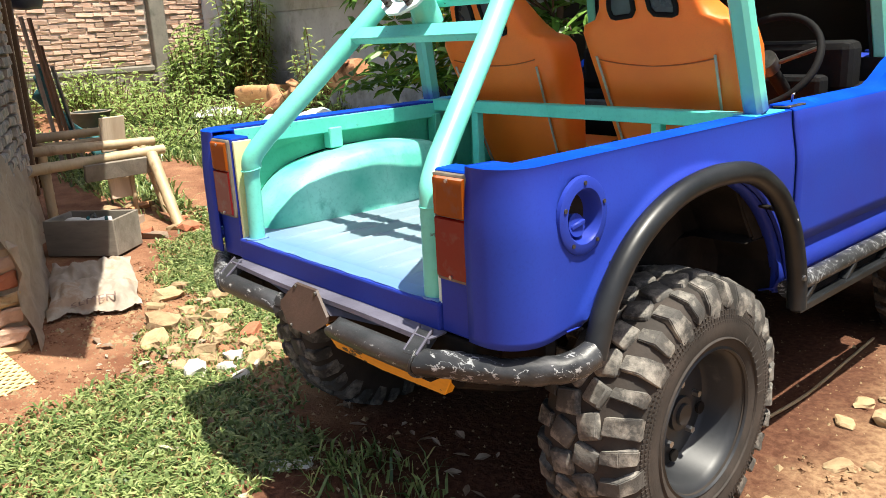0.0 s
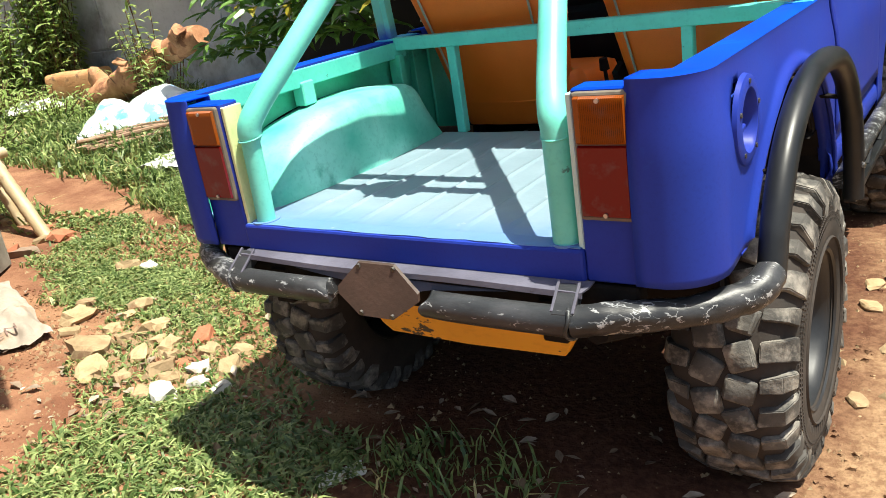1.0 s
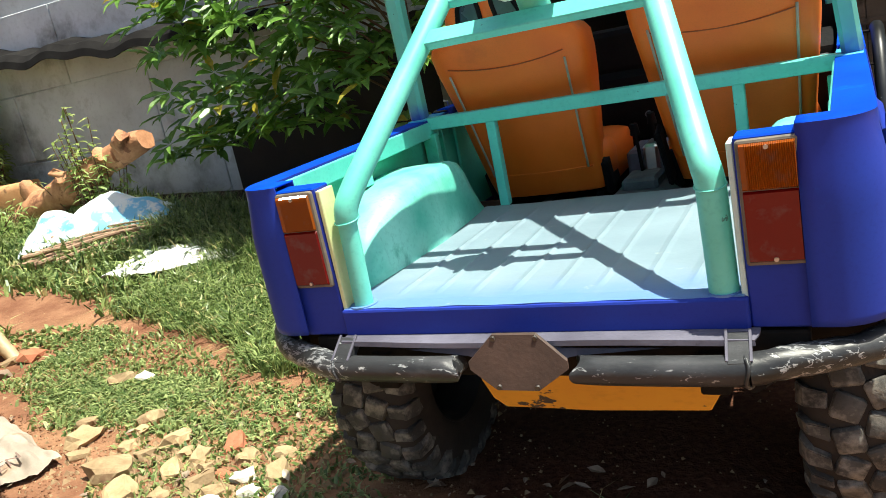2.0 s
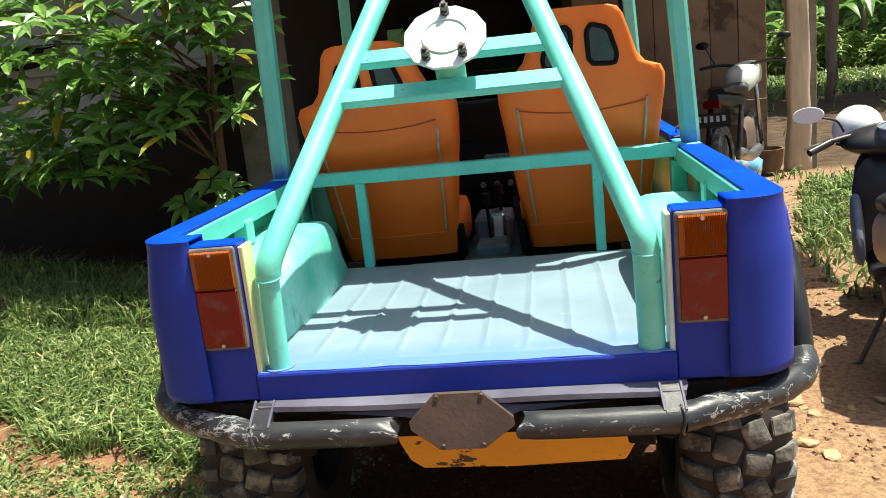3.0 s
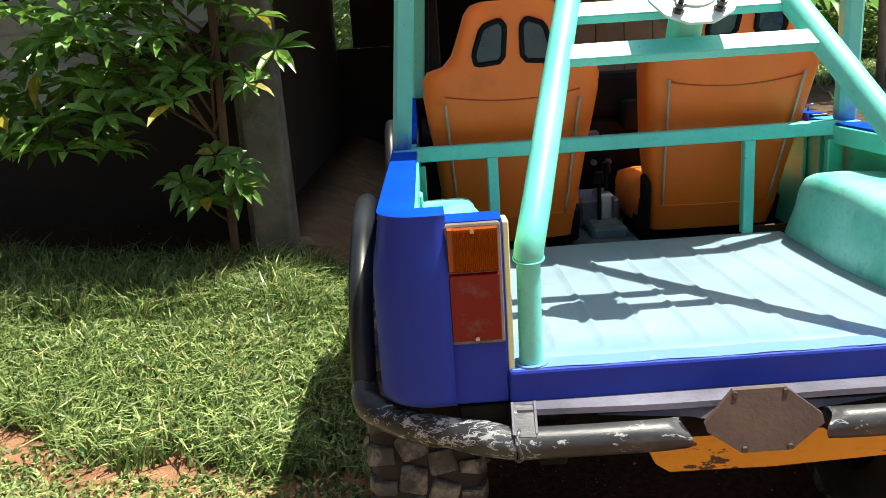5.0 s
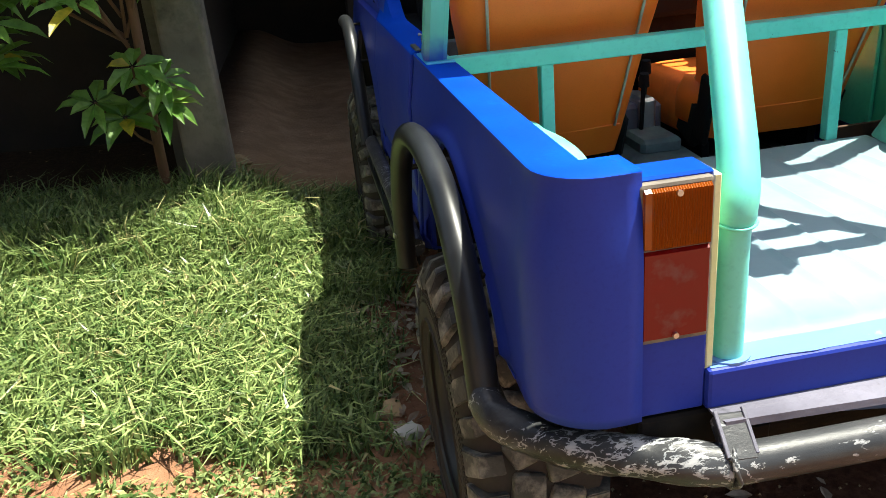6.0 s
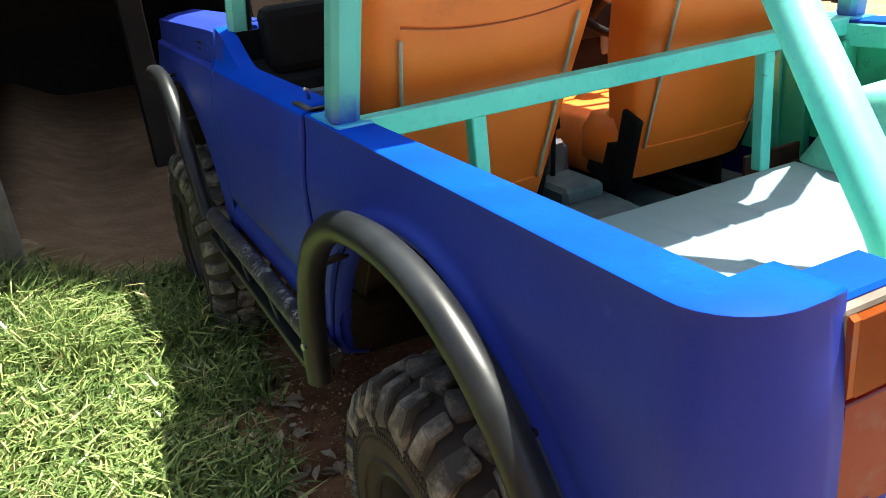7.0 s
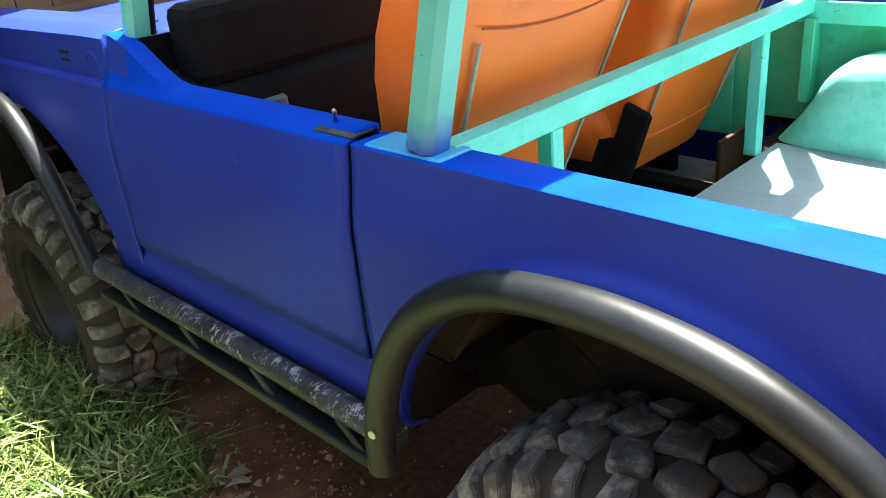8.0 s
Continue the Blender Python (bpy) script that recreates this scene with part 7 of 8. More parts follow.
    part("speedometer", bm, SCOOTGREY, s, "round instrument", smooth=True, angle=40)
    bm = bmesh.new()
    tube(bm, [(0.066 * math.cos(a), 0.788 + 0.066 * math.sin(a), 1.033 + 0.014 * math.sin(a)) for a in np.linspace(0, 2 * math.pi, 24, endpoint=False)], 0.005, 6, closed=True)
    part("instrument_ring", bm, STEEL, s, smooth=True)
    bm = bmesh.new()
    box(bm, (0.14, 0.84, 1.08), (0.14, 0.09, 0.03), 0.01, Matrix.Rotation(-0.3, 3, "X"))
    part("phone_holder", bm, SCOOTGREY, s)
    bm = bmesh.new()
    cyl(bm, (0, 1.24, 0.29), (0, 0.92, 0.94), 0.03, seg=12)
    part("steering_stem", bm, MUDDY, s, smooth=True, angle=40)
    for k in (-1, 1):
        bm = bmesh.new()
        tube(bm, smooth_path([(k * 0.15, 0.86, 1.0), (k * 0.27, 0.82, 0.985), (k * 0.36, 0.76, 0.955)], 4), 0.013, 10)
        part("handlebar", bm, DARKSTEEL, s, smooth=True)
        bm = bmesh.new()
        tube(bm, [(k * 0.27, 0.82, 0.985), (k * 0.38, 0.745, 0.948)], 0.019, 12)
        part("grip", bm, SCOOTBLACK, s, smooth=True, angle=50)
        bm = bmesh.new()
        tube(bm, [(k * 0.25, 0.85, 0.99), (k * 0.34, 0.90, 0.965), (k * 0.39, 0.86, 0.955)], 0.006, 8)
        part("brake_lever", bm, STEEL, s, smooth=True)
        bm = bmesh.new()
        tube(bm, smooth_path([(k * 0.21, 0.86, 1.02), (k * 0.24, 0.85, 1.08), (k * 0.31, 0.84, 1.11)], 4), 0.006, 8)
        part("mirror_stalk", bm, SCOOTBLACK, s, smooth=True)
        bm = bmesh.new()
        loft(bm, [[(k * 0.37 + 0.075 * g * math.cos(a), yy, 1.13 + 0.042 * g * math.sin(a)) for a in np.linspace(0, 2 * math.pi, 22, endpoint=False)] for yy, g in ((0.80, 0.96), (0.805, 1.0), (0.83, 0.8), (0.845, 0.3))])
        part("mirror", bm, WHITEGLOSS if k < 0 else SCOOTBLACK, s, "oval mirror", smooth=True, angle=50)
    # rear mudguard, plate, lamp, exhaust
    bm = bmesh.new()
    rows = [[(x, 0.0 + 0.32 * math.cos(a), 0.30 + 0.33 * math.sin(a)) for x in (-0.075, -0.05, 0.05, 0.075)] for a in np.linspace(1.6, 3.05, 12)]
    grid(bm, rows)
    solid(part("rear_mudguard", bm, SCOOTBLACK, s, smooth=True), 0.01)
    bm = bmesh.new()
    box(bm, (0, -0.335, 0.56), (0.26, 0.008, 0.11), 0.003, Matrix.Rotation(-0.25, 3, "X"))
    pl = part("number_plate", bm, PLATEBLACK, s, "black number plate with white border")
    for k in range(5):
        bm = bmesh.new()
        box(bm, (-0.09 + 0.045 * k, -0.342, 0.565), (0.026, 0.004, 0.05), 0, Matrix.Rotation(-0.25, 3, "X"))
        part("plate_bar", bm, WHITEPAINT, pl)
    bm = bmesh.new()
    box(bm, (0, -0.29, 0.70), (0.14, 0.04, 0.05), 0.012)
    part("rear_lamp", bm, RED, s)
    bm = bmesh.new()
    tube(bm, smooth_path([(0.10, 0.5, 0.28), (0.13, 0.2, 0.25), (0.15, -0.05, 0.30), (0.16, -0.28, 0.36)], 4), 0.05, 12)
    part("exhaust", bm, MUDDY, s, smooth=True, angle=50)
    bm = bmesh.new()
    box(bm, (-0.08, 0.18, 0.33), (0.10, 0.46, 0.14), 0.03)
    part("engine_case", bm, MUDDY, s)
    bm = bmesh.new()
    tube(bm, [(-0.12, 0.30, 0.26), (-0.25, 0.22, 0.03), (-0.32, 0.22, 0.005)], 0.012, 8)
    part("side_stand", bm, MUDDY, s, smooth=True)
    bm = bmesh.new()
    tube(bm, [(-0.09 + 0.026 * math.cos(a), -0.16 + 0.02 * a / 6.28 + 0.026 * math.sin(a), 0.36 + 0.045 * a / 6.28) for a in np.linspace(0, 6.28 * 7, 84)], 0.006, 6)
    part("rear_spring", bm, DARKSTEEL, s)
    # hooks on the leg shield
    bm = bmesh.new()
    tube(bm, [(0.02 + 0.022 * math.cos(a), 0.60, 0.80 + 0.022 * math.sin(a)) for a in np.linspace(0, 2 * math.pi, 16, endpoint=False)], 0.006, 6, closed=True)
    part("ignition_ring", bm, STEEL, s)
    # helmet on the front
    h = thing("helmet", "white open-face helmet on the scooter handlebar", "helmet", s.matrix_basis @ pose(-0.13, 1.10, 1.00, 0, 0, 0) @ Matrix.Diagonal((0.92, 0.92, 0.92, 1)))
    bm = bmesh.new()
    bmesh.ops.create_uvsphere(bm, u_segments=28, v_segments=18, radius=0.135)
    bmesh.ops.bisect_plane(bm, geom=bm.verts[:] + bm.edges[:] + bm.faces[:], plane_co=(0, 0, -0.075), plane_no=(0, 0, -1), clear_outer=True)
    solid(part("shell", bm, WHITEGLOSS, h, smooth=True), 0.015)
    bm = bmesh.new()
    tube(bm, [(0.112 * math.cos(a), 0.112 * math.sin(a), -0.075) for a in np.linspace(0, 2 * math.pi, 28, endpoint=False)], 0.008, 8, closed=True)
    part("rim_trim", bm, SCOOTBLACK, h, smooth=True)


def build_motorcycle():
    s = thing("motorcycle", "white and black motorcycle parked by the board wall", "motorcycle", pose(2.04, 6.30, 0.0, 0, -2, -24) @ Matrix.Diagonal((1.12, 1.12, 1.12, 1)))
    for y, nm in ((-0.62, "rear_wheel"), (0.66, "front_wheel")):
        bm = bmesh.new()
        revolve_x(bm, [(0.03, 0.22), (0.045, 0.25), (0.03, 0.29), (0, 0.30), (-0.03, 0.29), (-0.045, 0.25), (-0.03, 0.22)], 32)
        revolve_x(bm, [(0.01, 0.22), (0.02, 0.05), (0.03, 0.0)], 24)
        w = part(nm, bm, RUBBER, s, smooth=True, angle=50)
        w.matrix_basis = Matrix.Translation((0, y, 0.30))
    def ring(y, cz, hx, hz, e=3.0, n=20):
        return [(hx * math.copysign(abs(math.cos(a)) ** (2 / e), math.cos(a)), y, cz + hz * math.copysign(abs(math.sin(a)) ** (2 / e), math.sin(a))) for a in np.linspace(0, 2 * math.pi, n, endpoint=False)]
    def shell(name, rings, mat, label=""):
        bm = bmesh.new()
        loft(bm, rings)
        return part(name, bm, mat, s, label, smooth=True, angle=50)
    shell("tank", [ring(0.05, 0.84, 0.07, 0.05), ring(0.12, 0.88, 0.12, 0.10), ring(0.32, 0.92, 0.14, 0.10), ring(0.44, 0.92, 0.08, 0.07)], BIKEWHITE, "white fuel tank")
    shell("seat", [ring(-0.62, 0.86, 0.05, 0.02), ring(-0.5, 0.86, 0.11, 0.04), ring(-0.1, 0.82, 0.12, 0.05), ring(0.1, 0.84, 0.09, 0.05)], SCOOTBLACK)
    shell("tail", [ring(-0.80, 0.82, 0.04, 0.03), ring(-0.6, 0.78, 0.09, 0.06), ring(-0.2, 0.72, 0.12, 0.08)], SCOOTBLACK)
    shell("front_cowl", [ring(0.50, 0.95, 0.10, 0.09), ring(0.62, 0.93, 0.11, 0.11), ring(0.70, 0.90, 0.06, 0.07)], BIKEWHITE)
    shell("engine", [ring(-0.15, 0.42, 0.10, 0.13), ring(0.1, 0.42, 0.13, 0.15), ring(0.25, 0.45, 0.09, 0.13)], MUDDY)
    for k in (-1, 1):
        bm = bmesh.new()
        tube(bm, smooth_path([(0, 0.42, 1.0), (k * 0.2, 0.40, 1.03), (k * 0.36, 0.32, 1.02)], 4), 0.014, 10)
        part("handlebar", bm, SCOOTBLACK, s, smooth=True)
        bm = bmesh.new()
        tube(bm, [(k * 0.24, 0.40, 1.03), (k * 0.32, 0.40, 1.20)], 0.006, 8)
        part("mirror_stalk", bm, SCOOTBLACK, s)
        bm = bmesh.new()
        loft(bm, [[(k * 0.34 + 0.06 * g * math.cos(a), yy, 1.22 + 0.035 * g * math.sin(a)) for a in np.linspace(0, 2 * math.pi, 18, endpoint=False)] for yy, g in ((0.37, 0.96), (0.38, 1.0), (0.41, 0.6))])
        part("mirror", bm, SCOOTBLACK, s, smooth=True)
        bm = bmesh.new()
        cyl(bm, (k * 0.07, 0.66, 0.30), (k * 0.07, 0.46, 0.98), 0.02, seg=10)
        part("fork_leg", bm, STEEL, s, smooth=True)
        bm = bmesh.new()
        cyl(bm, (k * 0.12, -0.60, 0.32), (k * 0.12, -0.38, 0.72), 0.022, seg=10)
        part("shock", bm, DARKSTEEL, s, smooth=True)
    bm = bmesh.new()
    box(bm, (0, -0.84, 0.78), (0.13, 0.04, 0.06), 0.01)
    part("rear_lamp", bm, RED, s)
    bm = bmesh.new()
    box(bm, (0, -0.88, 0.665), (0.28, 0.008, 0.11), 0.003)
    pl = part("number_plate", bm, PLATEBLACK, s)
    for k in range(5):
        bm = bmesh.new()
        box(bm, (-0.09 + 0.045 * k, -0.886, 0.675), (0.024, 0.004, 0.045), 0)
        part("plate_bar", bm, WHITEPAINT, pl)
    bm = bmesh.new()
    tube(bm, smooth_path([(0.13, 0.15, 0.3), (0.15, -0.3, 0.30), (0.17, -0.8, 0.40)], 4), 0.045, 12)
    part("exhaust", bm, STEEL, s, smooth=True)
    bm = bmesh.new()
    tube(bm, [(-0.1, 0.0, 0.28), (-0.26, -0.05, 0.01)], 0.012, 8)
    part("side_stand", bm, MUDDY, s)


build_scooter()
build_motorcycle()


# ---- plants ----
def path_dist(x, y):
    """Distance to the trodden soil path."""
    line = [(-0.9, 0.45), (-1.65, 0.76), (-2.4, 1.14), (-4.5, 1.72), (-9, 1.6)]
    best = 9.0
    for (ax, ay), (bx, by) in zip(line, line[1:]):
        dx, dy = bx - ax, by - ay
        k = min(1, max(0, ((x - ax) * dx + (y - ay) * dy) / (dx * dx + dy * dy)))
        best = min(best, math.hypot(x - ax - k * dx, y - ay - k * dy))
    return best


def ell(x, y, cx, cy, rx, ry):
    return 1 - math.hypot((x - cx) / rx, (y - cy) / ry)


def grass_at(x, y):
    """How dense the grass is, 0 to 1, and its height."""
    wob = 0.35 * noise.noise(Vector((x * 2.2, y * 2.2, 5))) + 0.25 * noise.noise(Vector((x * 6, y * 6, 8)))
    d, h = 0.0, 0.05
    if y > 0.75 and x < -0.72:
        k = min(1, max(0, (y - 0.95 + 0.25 * wob) / 0.15))
        edge = -0.70 if y > 2.0 else -0.80
        k *= min(1, max(0, (edge - x + 0.30 * wob) / 0.12))
        for cx, cy, rx, ry in ((-0.84, 1.78, 0.17, 0.20), (-0.86, 1.16, 0.15, 0.16), (-0.68, 2.10, 0.12, 0.2)):
            e = ell(x, y, cx, cy, rx, ry) + 0.5 * wob
            if e > 0:
                k *= max(0.30, 1 - 4 * e)
        if y > 2.95 and x > -1.40:
            k *= max(0, 1 - (y - 2.95 + 0.4 * wob) / 0.30)
        far = 3.13 + 0.33 * max(0, -2.6 - x) + (0.25 if x > -1.6 else 0)
        k *= min(1, max(0, (far - y + 0.12 * wob) / 0.06))
        k *= min(1, max(0, (path_dist(x, y) - 0.20 + 0.3 * wob) / 0.12))
        if x < -3.2:
            k *= 0.75
        d, h = k, (0.098 if x < -1.12 else 0.085 if y < 2.0 else 0.12) + 0.03 * noise.noise(Vector((x * 3, y * 3, 1))) + (0.05 if y > 2.4 else 0)
    for cx, cy, rx, ry in ((-2.40, 0.74, 0.70, 0.30), (-0.98, -0.22, 0.56, 0.60), (-0.62, -0.35, 0.42, 0.4), (-1.7, 0.60, 0.45, 0.14), (-0.6, 0.05, 0.3, 0.2), (-3.4, 1.2, 0.7, 0.28)):
        e = ell(x, y, cx, cy, rx, ry) + 0.6 * wob
        if e > 0 and e * 2.5 > d:
            d, h = min(1, e * 2.5), 0.045
    for cx, cy, rx, ry in ((-1.45, 0.62, 0.75, 0.40), (-1.35, 0.25, 0.55, 0.35), (-2.9, 1.05, 0.9, 0.35)):
        e = ell(x, y, cx, cy, rx, ry) + 0.5 * wob
        if e > 0 and d < 0.28:
            d, h = 0.28, 0.040
    e = ell(x, y, -0.02, 0.12, 0.30, 0.22) + 0.4 * wob
    if e > 0:
        d, h = max(d, min(0.45, 1.2 * e)), 0.085
    if x > 1.75 and y > 2.6:
        if y < 6.2:
            e = min(1, max(0, (x - 1.84 - 0.31 * (y - 3.9) + 0.2 * wob) / 0.12)) * (0.9 + 0.8 * wob) * (0.3 if y < 3.7 else 1)
        else:
            e = 0.05 if y < 16.4 else 1
        d, h = max(d, min(1, max(0, e))), 0.10 if y < 7 else 0.22
    if -4.6 < x < -3.3 and 0.3 < y < 1.15:
        d *= 0.08
    if x < -4.6 and y < 1.5 and y > 1.0:
        d = max(d, min(1, max(0, 0.5 + 2 * wob)))
    return d, h


def grass():
    rnd = random.Random(17)
    long, short = Pile(), Pile()
    def sow(n, x0, x1, y0, y1, wide):
        for _ in range(n):
            x, y = rnd.uniform(x0, x1), rnd.uniform(y0, y1)
            d, h = grass_at(x, y)
            if rnd.random() > d:
                continue
            p = Vector((x, y, ground_z(x, y) - 0.004))
            a = rnd.uniform(0, 6.283)
            side = Vector((math.cos(a), math.sin(a), 0))
            b = rnd.uniform(0, 6.283)
            hh = h * rnd.uniform(0.45, 1.5)
            if h < 0.06:
                lean = Vector((math.cos(b), math.sin(b), 0)) * hh * rnd.uniform(0.4, 1.3)
                short.blade(p, side, lean, hh * 0.75, rnd.uniform(0.0045, 0.009) * wide)
            else:
                lean = Vector((math.cos(b), math.sin(b), 0)) * hh * rnd.uniform(0.2, 1.6)
                long.blade(p, side, lean, hh, rnd.uniform(0.003, 0.0078) * wide)
    sow(84000, -3.3, -0.70, 0.75, 4.2, 1.0)
    sow(42000, -8.5, -3.3, 0.9, 4.8, 1.8)
    sow(58000, -3.5, -0.2, -0.95, 1.1, 1.0)
    sow(1500, -0.45, 0.4, -0.2, 0.45, 0.8)
    sow(6000, 1.75, 3.6, 2.6, 4.6, 1.6)
    sow(16000, 1.9, 4.6, 4.4, 6.8, 1.7)
    sow(1500, 2.4, 9.0, 6.8, 16.3, 3.0)
    sow(26000, 3.0, 17.0, 16.3, 24.0, 5.0)
    # tall arching tufts and seed stalks along the shaded back edge of the lawn
    for _ in range(360):
        cx, cy = rnd.uniform(-4.4, -1.25), rnd.uniform(2.30, 3.10)
        cy += 0.33 * max(0, -2.6 - cx)
        if grass_at(cx, cy)[0] < 0.2:
            continue
        for _ in range(rnd.randint(12, 26)):
            x, y = cx + rnd.gauss(0, 0.035), cy + rnd.gauss(0, 0.035)
            p = Vector((x, y, ground_z(x, y) - 0.004))
            a, b = rnd.uniform(0, 6.283), rnd.uniform(0, 6.283)
            hh = rnd.uniform(0.12, 0.30)
            lean = Vector((math.cos(b), math.sin(b), 0)) * hh * rnd.uniform(0.3, 1.1)
            long.blade(p, Vector((math.cos(a), math.sin(a), 0)), lean, hh, rnd.uniform(0.003, 0.006))
        if rnd.random() < 0.35:
            b = rnd.uniform(0, 6.283)
            hh = rnd.uniform(0.24, 0.36)
            p = Vector((cx, cy, ground_z(cx, cy)))
            long.blade(p, Vector((1, 0, 0)), Vector((math.cos(b), math.sin(b), 0)) * hh * 0.5, hh, 0.0026)
    tagged(long.done("grass", GRASS), "bright green long-bladed lawn grass", "grass", kind="stuff")
    tagged(short.done("creeping_grass", GRASSDRY), "short creeping grass patches on the soil", "grass", kind="stuff")


def whorl(pile, p, up, rnd, n=8, length=0.15, width=0.042, droop=0.45):
    up = up.normalized()
    a0 = rnd.uniform(0, 6.28)
    side = up.orthogonal().normalized()
    for k in range(n):
        a = a0 + 2 * math.pi * k / n + rnd.uniform(-0.25, 0.25)
        d = Matrix.Rotation(a, 3, up) @ side
        d = (d + up * rnd.uniform(0.0, 0.55)).normalized()
        pile.leaf(p + d * 0.01, d, up, length * rnd.uniform(0.7, 1.2), width * rnd.uniform(0.8, 1.2), droop * rnd.uniform(0.5, 1.4))


def garden_tree():
    """Slender tree by the pillar: thin stems, whorls of long glossy leaves."""
    base = Vector((-1.77, 3.02, ground_z(-1.77, 3.02)))
    t = thing("garden_tree", "slender garden tree with whorls of long glossy green leaves", "tree", Matrix.Translation(base))
    rnd = random.Random(23)
    def limb(pts, r0, r1, nm):
        sp = smooth_path(pts, 5)
        bm = bmesh.new()
        tube(bm, sp, r0, 9, [r0 + (r1 - r0) * i / (len(sp) - 1) for i in range(len(sp))])
        part(nm, bm, BARK, t, smooth=True, angle=60)
        return sp
    limb([(0, 0, -0.05), (0.01, -0.01, 0.5), (0.03, 0.0, 1.1), (0.03, 0.03, 1.7), (-0.02, 0.05, 2.4)], 0.026, 0.020, "trunk")
    crown = Pile()
    for k in range(16):
        z0 = rnd.uniform(1.05, 1.9)
        a = rnd.uniform(2.4, 6.2)
        reach = rnd.uniform(0.35, 1.3)
        tip = Vector((-0.30 + 1.0 * reach * math.cos(a), -0.05 + 0.45 * reach * math.sin(a), z0 + rnd.uniform(0.0, 0.35)))
        sp = limb([(-0.03, 0.02, z0 - 0.25), (0.5 * tip.x, 0.5 * tip.y, z0 + 0.1), tip], 0.009, 0.004, "branch")
        for i, q in enumerate(sp):
            if i > 3 and (i % 3 == 0 or i > len(sp) - 2):
                for _ in range(1):
                    p = q + Vector((rnd.gauss(0, 0.10), rnd.gauss(0, 0.10), rnd.gauss(0, 0.08)))
                    if p.z > 1.0 and p.x < 0.42:
                        whorl(crown, p, Vector((rnd.gauss(0.1, 0.3), rnd.gauss(-0.25, 0.3), 1)), rnd, rnd.randint(6, 9), 0.16, 0.048)
    for k in range(185):
        p = Vector((rnd.uniform(-2.0, 0.38), rnd.uniform(-0.42, 0.30), rnd.uniform(0.72, 2.05)))
        low = 1.10 + 0.25 * noise.noise(Vector((p.x * 2.5, 0, 0))) - (0.42 if p.x < -0.45 else 0)
        if p.z < low:
            continue
        whorl(crown, p, Vector((rnd.gauss(0.1, 0.3), rnd.gauss(-0.3, 0.3), 1)), rnd, rnd.randint(6, 9), 0.20, 0.062)
    crown.done("crown", LEAF, t)
    low = Pile()
    for dx, dy, dz, n in ((-0.10, -0.16, 0.52, 11), (0.08, -0.14, 0.56, 11), (-0.22, -0.14, 0.60, 9), (0.10, -0.20, 0.68, 8), (-0.02, -0.16, 0.74, 8)):
        p = Vector((dx + 0.02, dy, dz))
        limb([(0.0, -0.01, dz - 0.18), (dx * 0.6, dy * 0.6, dz - 0.10), p], 0.008, 0.005, "branch")
        whorl(low, p, Vector((0.1, -0.7, 1)), rnd, n, 0.155, 0.062, 0.5)
    low.done("low_shoot", LEAF, t)


def weed_bush(c, rx, ry, h, n, seed, label, mat=WEED, size=0.07, group="weeds along the walls"):
    rnd = random.Random(seed)
    t = thing("weed_bush", label, "bush", Matrix.Translation((c[0], c[1], ground_z(c[0], c[1]))), group=group)
    pile = Pile()
    bm = bmesh.new()
    for k in range(n):
        a, r = rnd.uniform(0, 6.28), math.sqrt(rnd.random())
        x, y = rx * r * math.cos(a), ry * r * math.sin(a)
        top = h * (1 - 0.6 * r * r) * rnd.uniform(0.55, 1.1)
        q0, q1 = Vector((x * 0.7, y * 0.7, 0)), Vector((x + rnd.gauss(0, 0.08), y + rnd.gauss(0, 0.08), top))
        tube(bm, [q0, q0.lerp(q1, 0.6), q1], 0.004, 4)
        m = max(4, int(top / 0.06))
        for i in range(m):
            q = q0.lerp(q1, (i + 1) / m)
            for _ in range(2):
                d = Vector((rnd.gauss(0, 1), rnd.gauss(0, 1), rnd.uniform(-0.35, 0.35)))
                pile.leaf(q, d, Vector((0, 0, 1)), size * rnd.uniform(0.6, 1.4), size * 0.45 * rnd.uniform(0.7, 1.2), 0.4)
    part("stem", bm, BARK, t)
    pile.done("foliage", mat, t)


def banana(c, h, seed, n=6):
    rnd = random.Random(seed)
    t = thing("banana_plant", "young banana plant with broad green leaves", "banana plant", Matrix.Translation((c[0], c[1], 0)), group="banana plants")
    bm = bmesh.new()
    tube(bm, smooth_path([(0, 0, -0.05), (0.02, 0, h * 0.3), (0.0, 0.02, h * 0.6)], 4), 0.06, 10, [0.07 * h / 1.6 * (1 - 0.06 * i) for i in range(9)])
    part("stem", bm, PALEBARK, t, smooth=True)
    for k in range(n):
        a = 2 * math.pi * k / n + rnd.uniform(-0.4, 0.4)
        L, W = h * rnd.uniform(0.55, 0.8), h * rnd.uniform(0.065, 0.095)
        out = Vector((math.cos(a), math.sin(a), 0))
        side = Vector((-math.sin(a), math.cos(a), 0))
        rise = rnd.uniform(0.8, 1.5)
        rows = []
        for i in range(13):
            f = i / 12
            p = Vector((0, 0, h * 0.55)) + out * L * f * 0.8 + Vector((0, 0, L * (rise * f - 1.0 * f * f)))
            w = W * math.sin(math.pi * min(1, max(0, (f - 0.12) / 0.88)) ** 0.7) * (1 + 0.12 * noise.noise(Vector((f * 9, k, seed)))) + 0.008
            rows.append([p - side * w + Vector((0, 0, 0.3 * w)), p - side * w * 0.5 + Vector((0, 0, 0.2 * w)), p, p + side * w * 0.5 + Vector((0, 0, 0.2 * w)), p + side * w + Vector((0, 0, 0.3 * w))])
        bm = bmesh.new()
        grid(bm, rows)
        part("leaf", bm, BANANA, t, smooth=True)


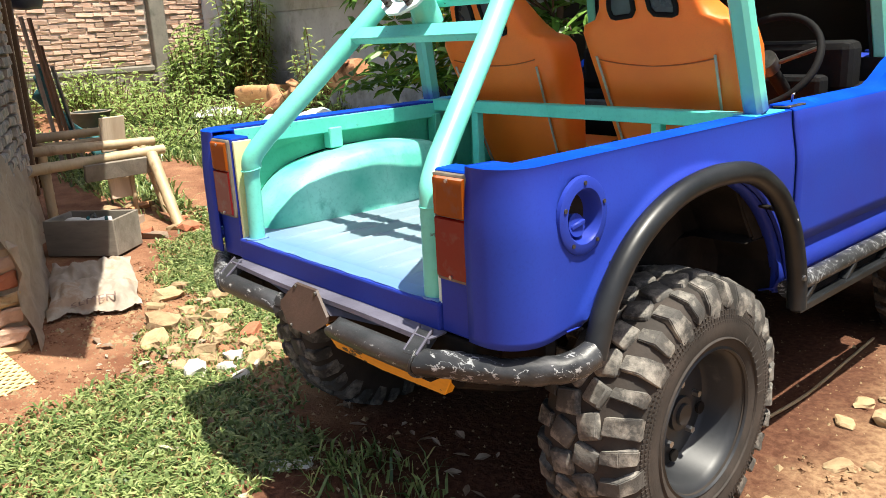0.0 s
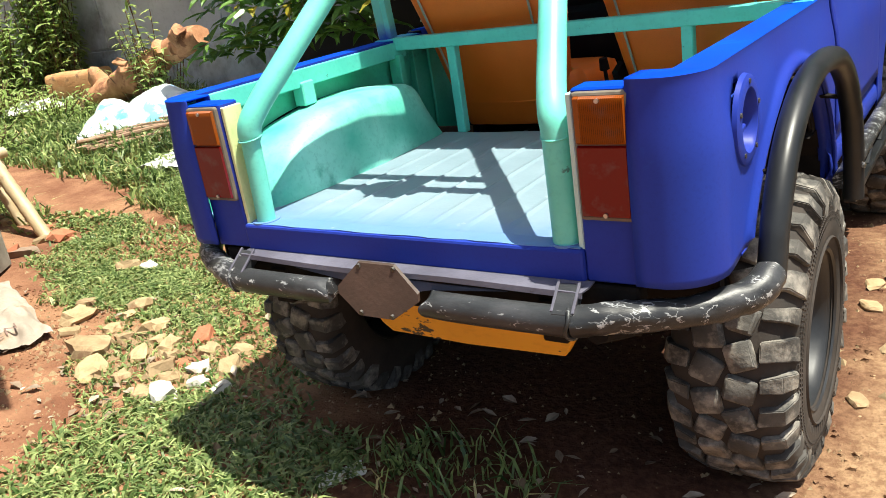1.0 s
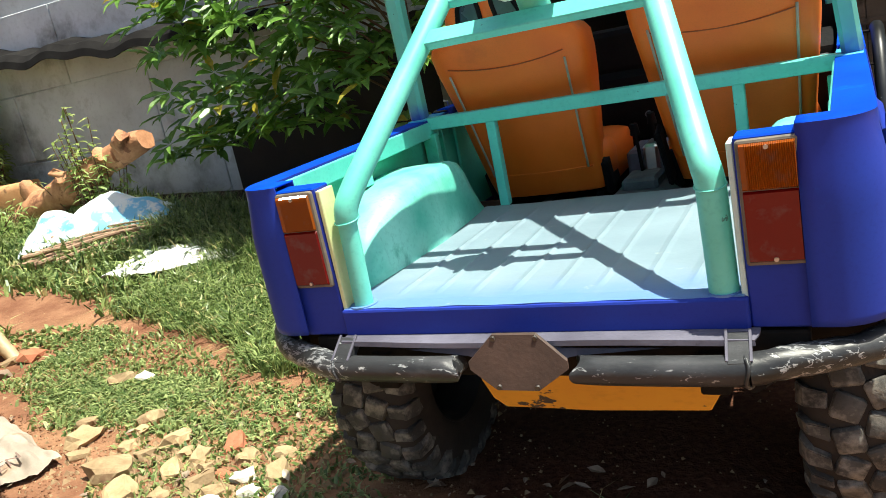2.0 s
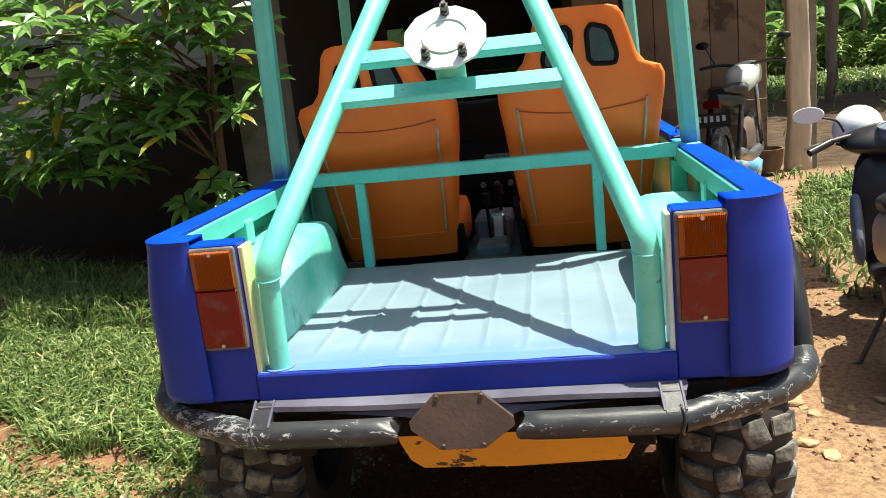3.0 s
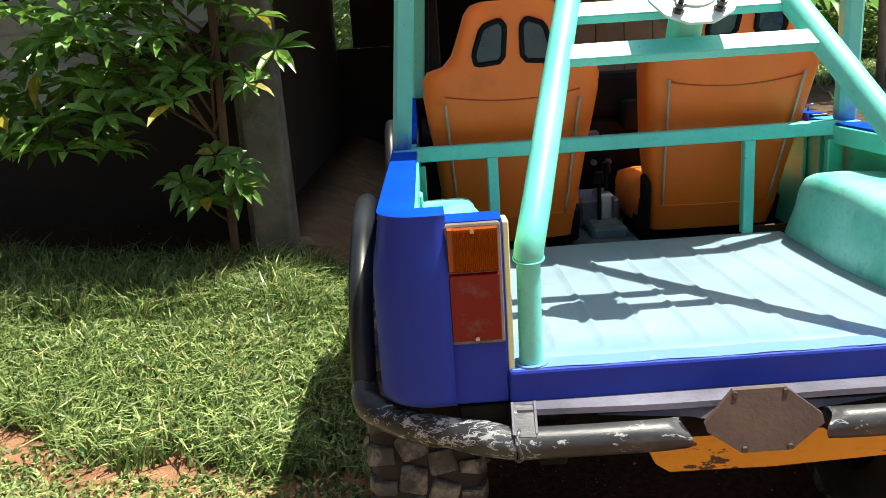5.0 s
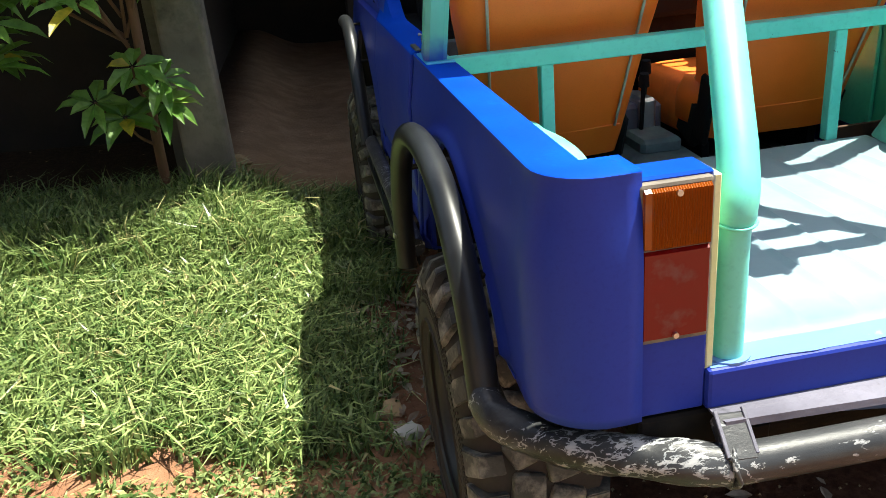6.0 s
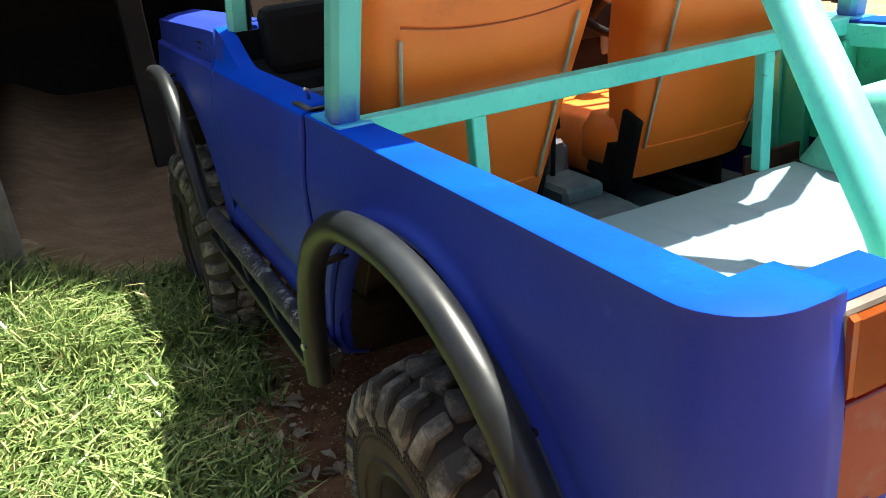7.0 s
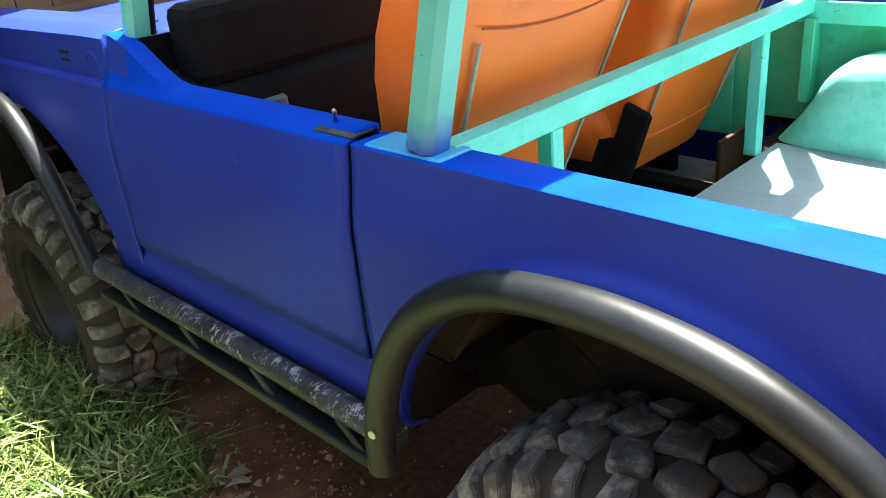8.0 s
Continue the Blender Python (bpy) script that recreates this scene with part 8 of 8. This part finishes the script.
def forest_tree(c, h, r, seed):
    rnd = random.Random(seed)
    t = thing("forest_tree", "tall thin-trunked tree in the dark grove", "tree", Matrix.Translation((c[0], c[1], 0)), group="grove behind the yard")
    bm = bmesh.new()
    pts = [Vector((0.08 * math.sin(z + seed), 0.05 * math.cos(z * 1.3), z)) for z in np.linspace(-0.05, h, 9)]
    tube(bm, pts, r, 9, [r * (1 - 0.07 * i) for i in range(9)])
    part("trunk", bm, PALEBARK, t, smooth=True)
    pile = Pile()
    for k in range(420):
        p = Vector((rnd.gauss(0, 0.9), rnd.gauss(0, 0.7), h * rnd.uniform(0.55, 1.05)))
        whorl(pile, p, Vector((rnd.gauss(0, 0.4), rnd.gauss(0, 0.4), 1)), rnd, 5, 0.26, 0.09)
    pile.done("crown", FOREST, t)


def grove():
    rnd = random.Random(31)
    for k, (x, y, h, r) in enumerate(((5.6, 13.2, 6.5, 0.07), (7.3, 12.4, 6, 0.10), (8.6, 13.5, 7, 0.09), (6.4, 15.5, 7.5, 0.12), (9.8, 15, 7, 0.1), (4.2, 16, 7, 0.12), (11.5, 14, 7, 0.12), (2.0, 15.5, 7, 0.12), (-1.0, 15, 7, 0.12), (13.5, 16, 8, 0.14))):
        forest_tree((x, y + 1.5), h, r, 50 + k)
    for k, (x, y, h) in enumerate(((6.3, 23.6, 2.4), (7.4, 22.8, 1.5), (8.6, 24.0, 2.8), (9.7, 24.4, 3.0), (10.8, 23.4, 2.4), (12.0, 24.2, 2.8), (13.4, 23.6, 2.6), (5.0, 24.2, 2.6))):
        banana((x, y), h, 70 + k)
    for k in range(7):
        weed_bush((4.4 + 1.6 * k, 23.2 + 0.5 * (k % 2)), 1.3, 0.7, 1.2 + 0.35 * (k % 3), 90, 90 + k, "leafy green undergrowth at the edge of the grove", size=0.22, group="undergrowth by the grove")
    # dense undergrowth at the back
    pile = Pile()
    for k in range(3600):
        x, y = rnd.uniform(-4, 26), rnd.uniform(24.5, 29.0)
        p = Vector((x, y, rnd.uniform(0.0, 1.0) ** 1.3 * 8.0))
        whorl(pile, p, Vector((rnd.gauss(0, 0.4), rnd.gauss(-0.3, 0.4), 1)), rnd, 6, 0.42, 0.13)
    tagged(pile.done("undergrowth", FOREST), "dense dark green undergrowth behind the yard", "foliage", kind="stuff")
    bm = bmesh.new()
    rows = [[(x, 33 + 2 * math.sin(x * 0.3), z) for x in np.arange(-40, 60, 1.5)] for z in np.linspace(-0.5, 14, 10)]
    grid(bm, rows)
    for v in bm.verts:
        v.co += 0.8 * noise.noise_vector(v.co * 0.7)
    tagged(part("backdrop", bm, FOREST, smooth=True), "dark wooded distance", "backdrop", kind="structure")


grass()
garden_tree()
weed_bush((-7.75, 3.95), 0.50, 0.25, 1.9, 90, 41, "tall leafy weeds climbing beside the grey wall", size=0.11)
weed_bush((-8.2, 3.5), 0.7, 0.5, 1.1, 110, 42, "leafy weeds by the brick wall", size=0.10)
weed_bush((-8.8, 2.5), 0.6, 0.9, 0.65, 130, 43, "low leafy weeds by the brick wall", size=0.09)
weed_bush((-5.55, 3.55), 0.45, 0.20, 1.0, 45, 44, "sparse leafy weed growing over the root", size=0.08)
weed_bush((-7.6, 2.8), 0.9, 0.6, 0.5, 130, 45, "low creeping weeds on the slope", size=0.08)
weed_bush((-6.7, 3.1), 0.8, 0.4, 0.35, 90, 46, "low creeping weeds on the slope", size=0.07)
weed_bush((-8.9, 1.3), 0.4, 0.5, 1.0, 60, 47, "dark leafy weeds by the house corner", size=0.08)
weed_bush((-6.6, 2.2), 0.9, 0.35, 0.22, 90, 48, "low creeping weeds along the path", size=0.06)
grove()
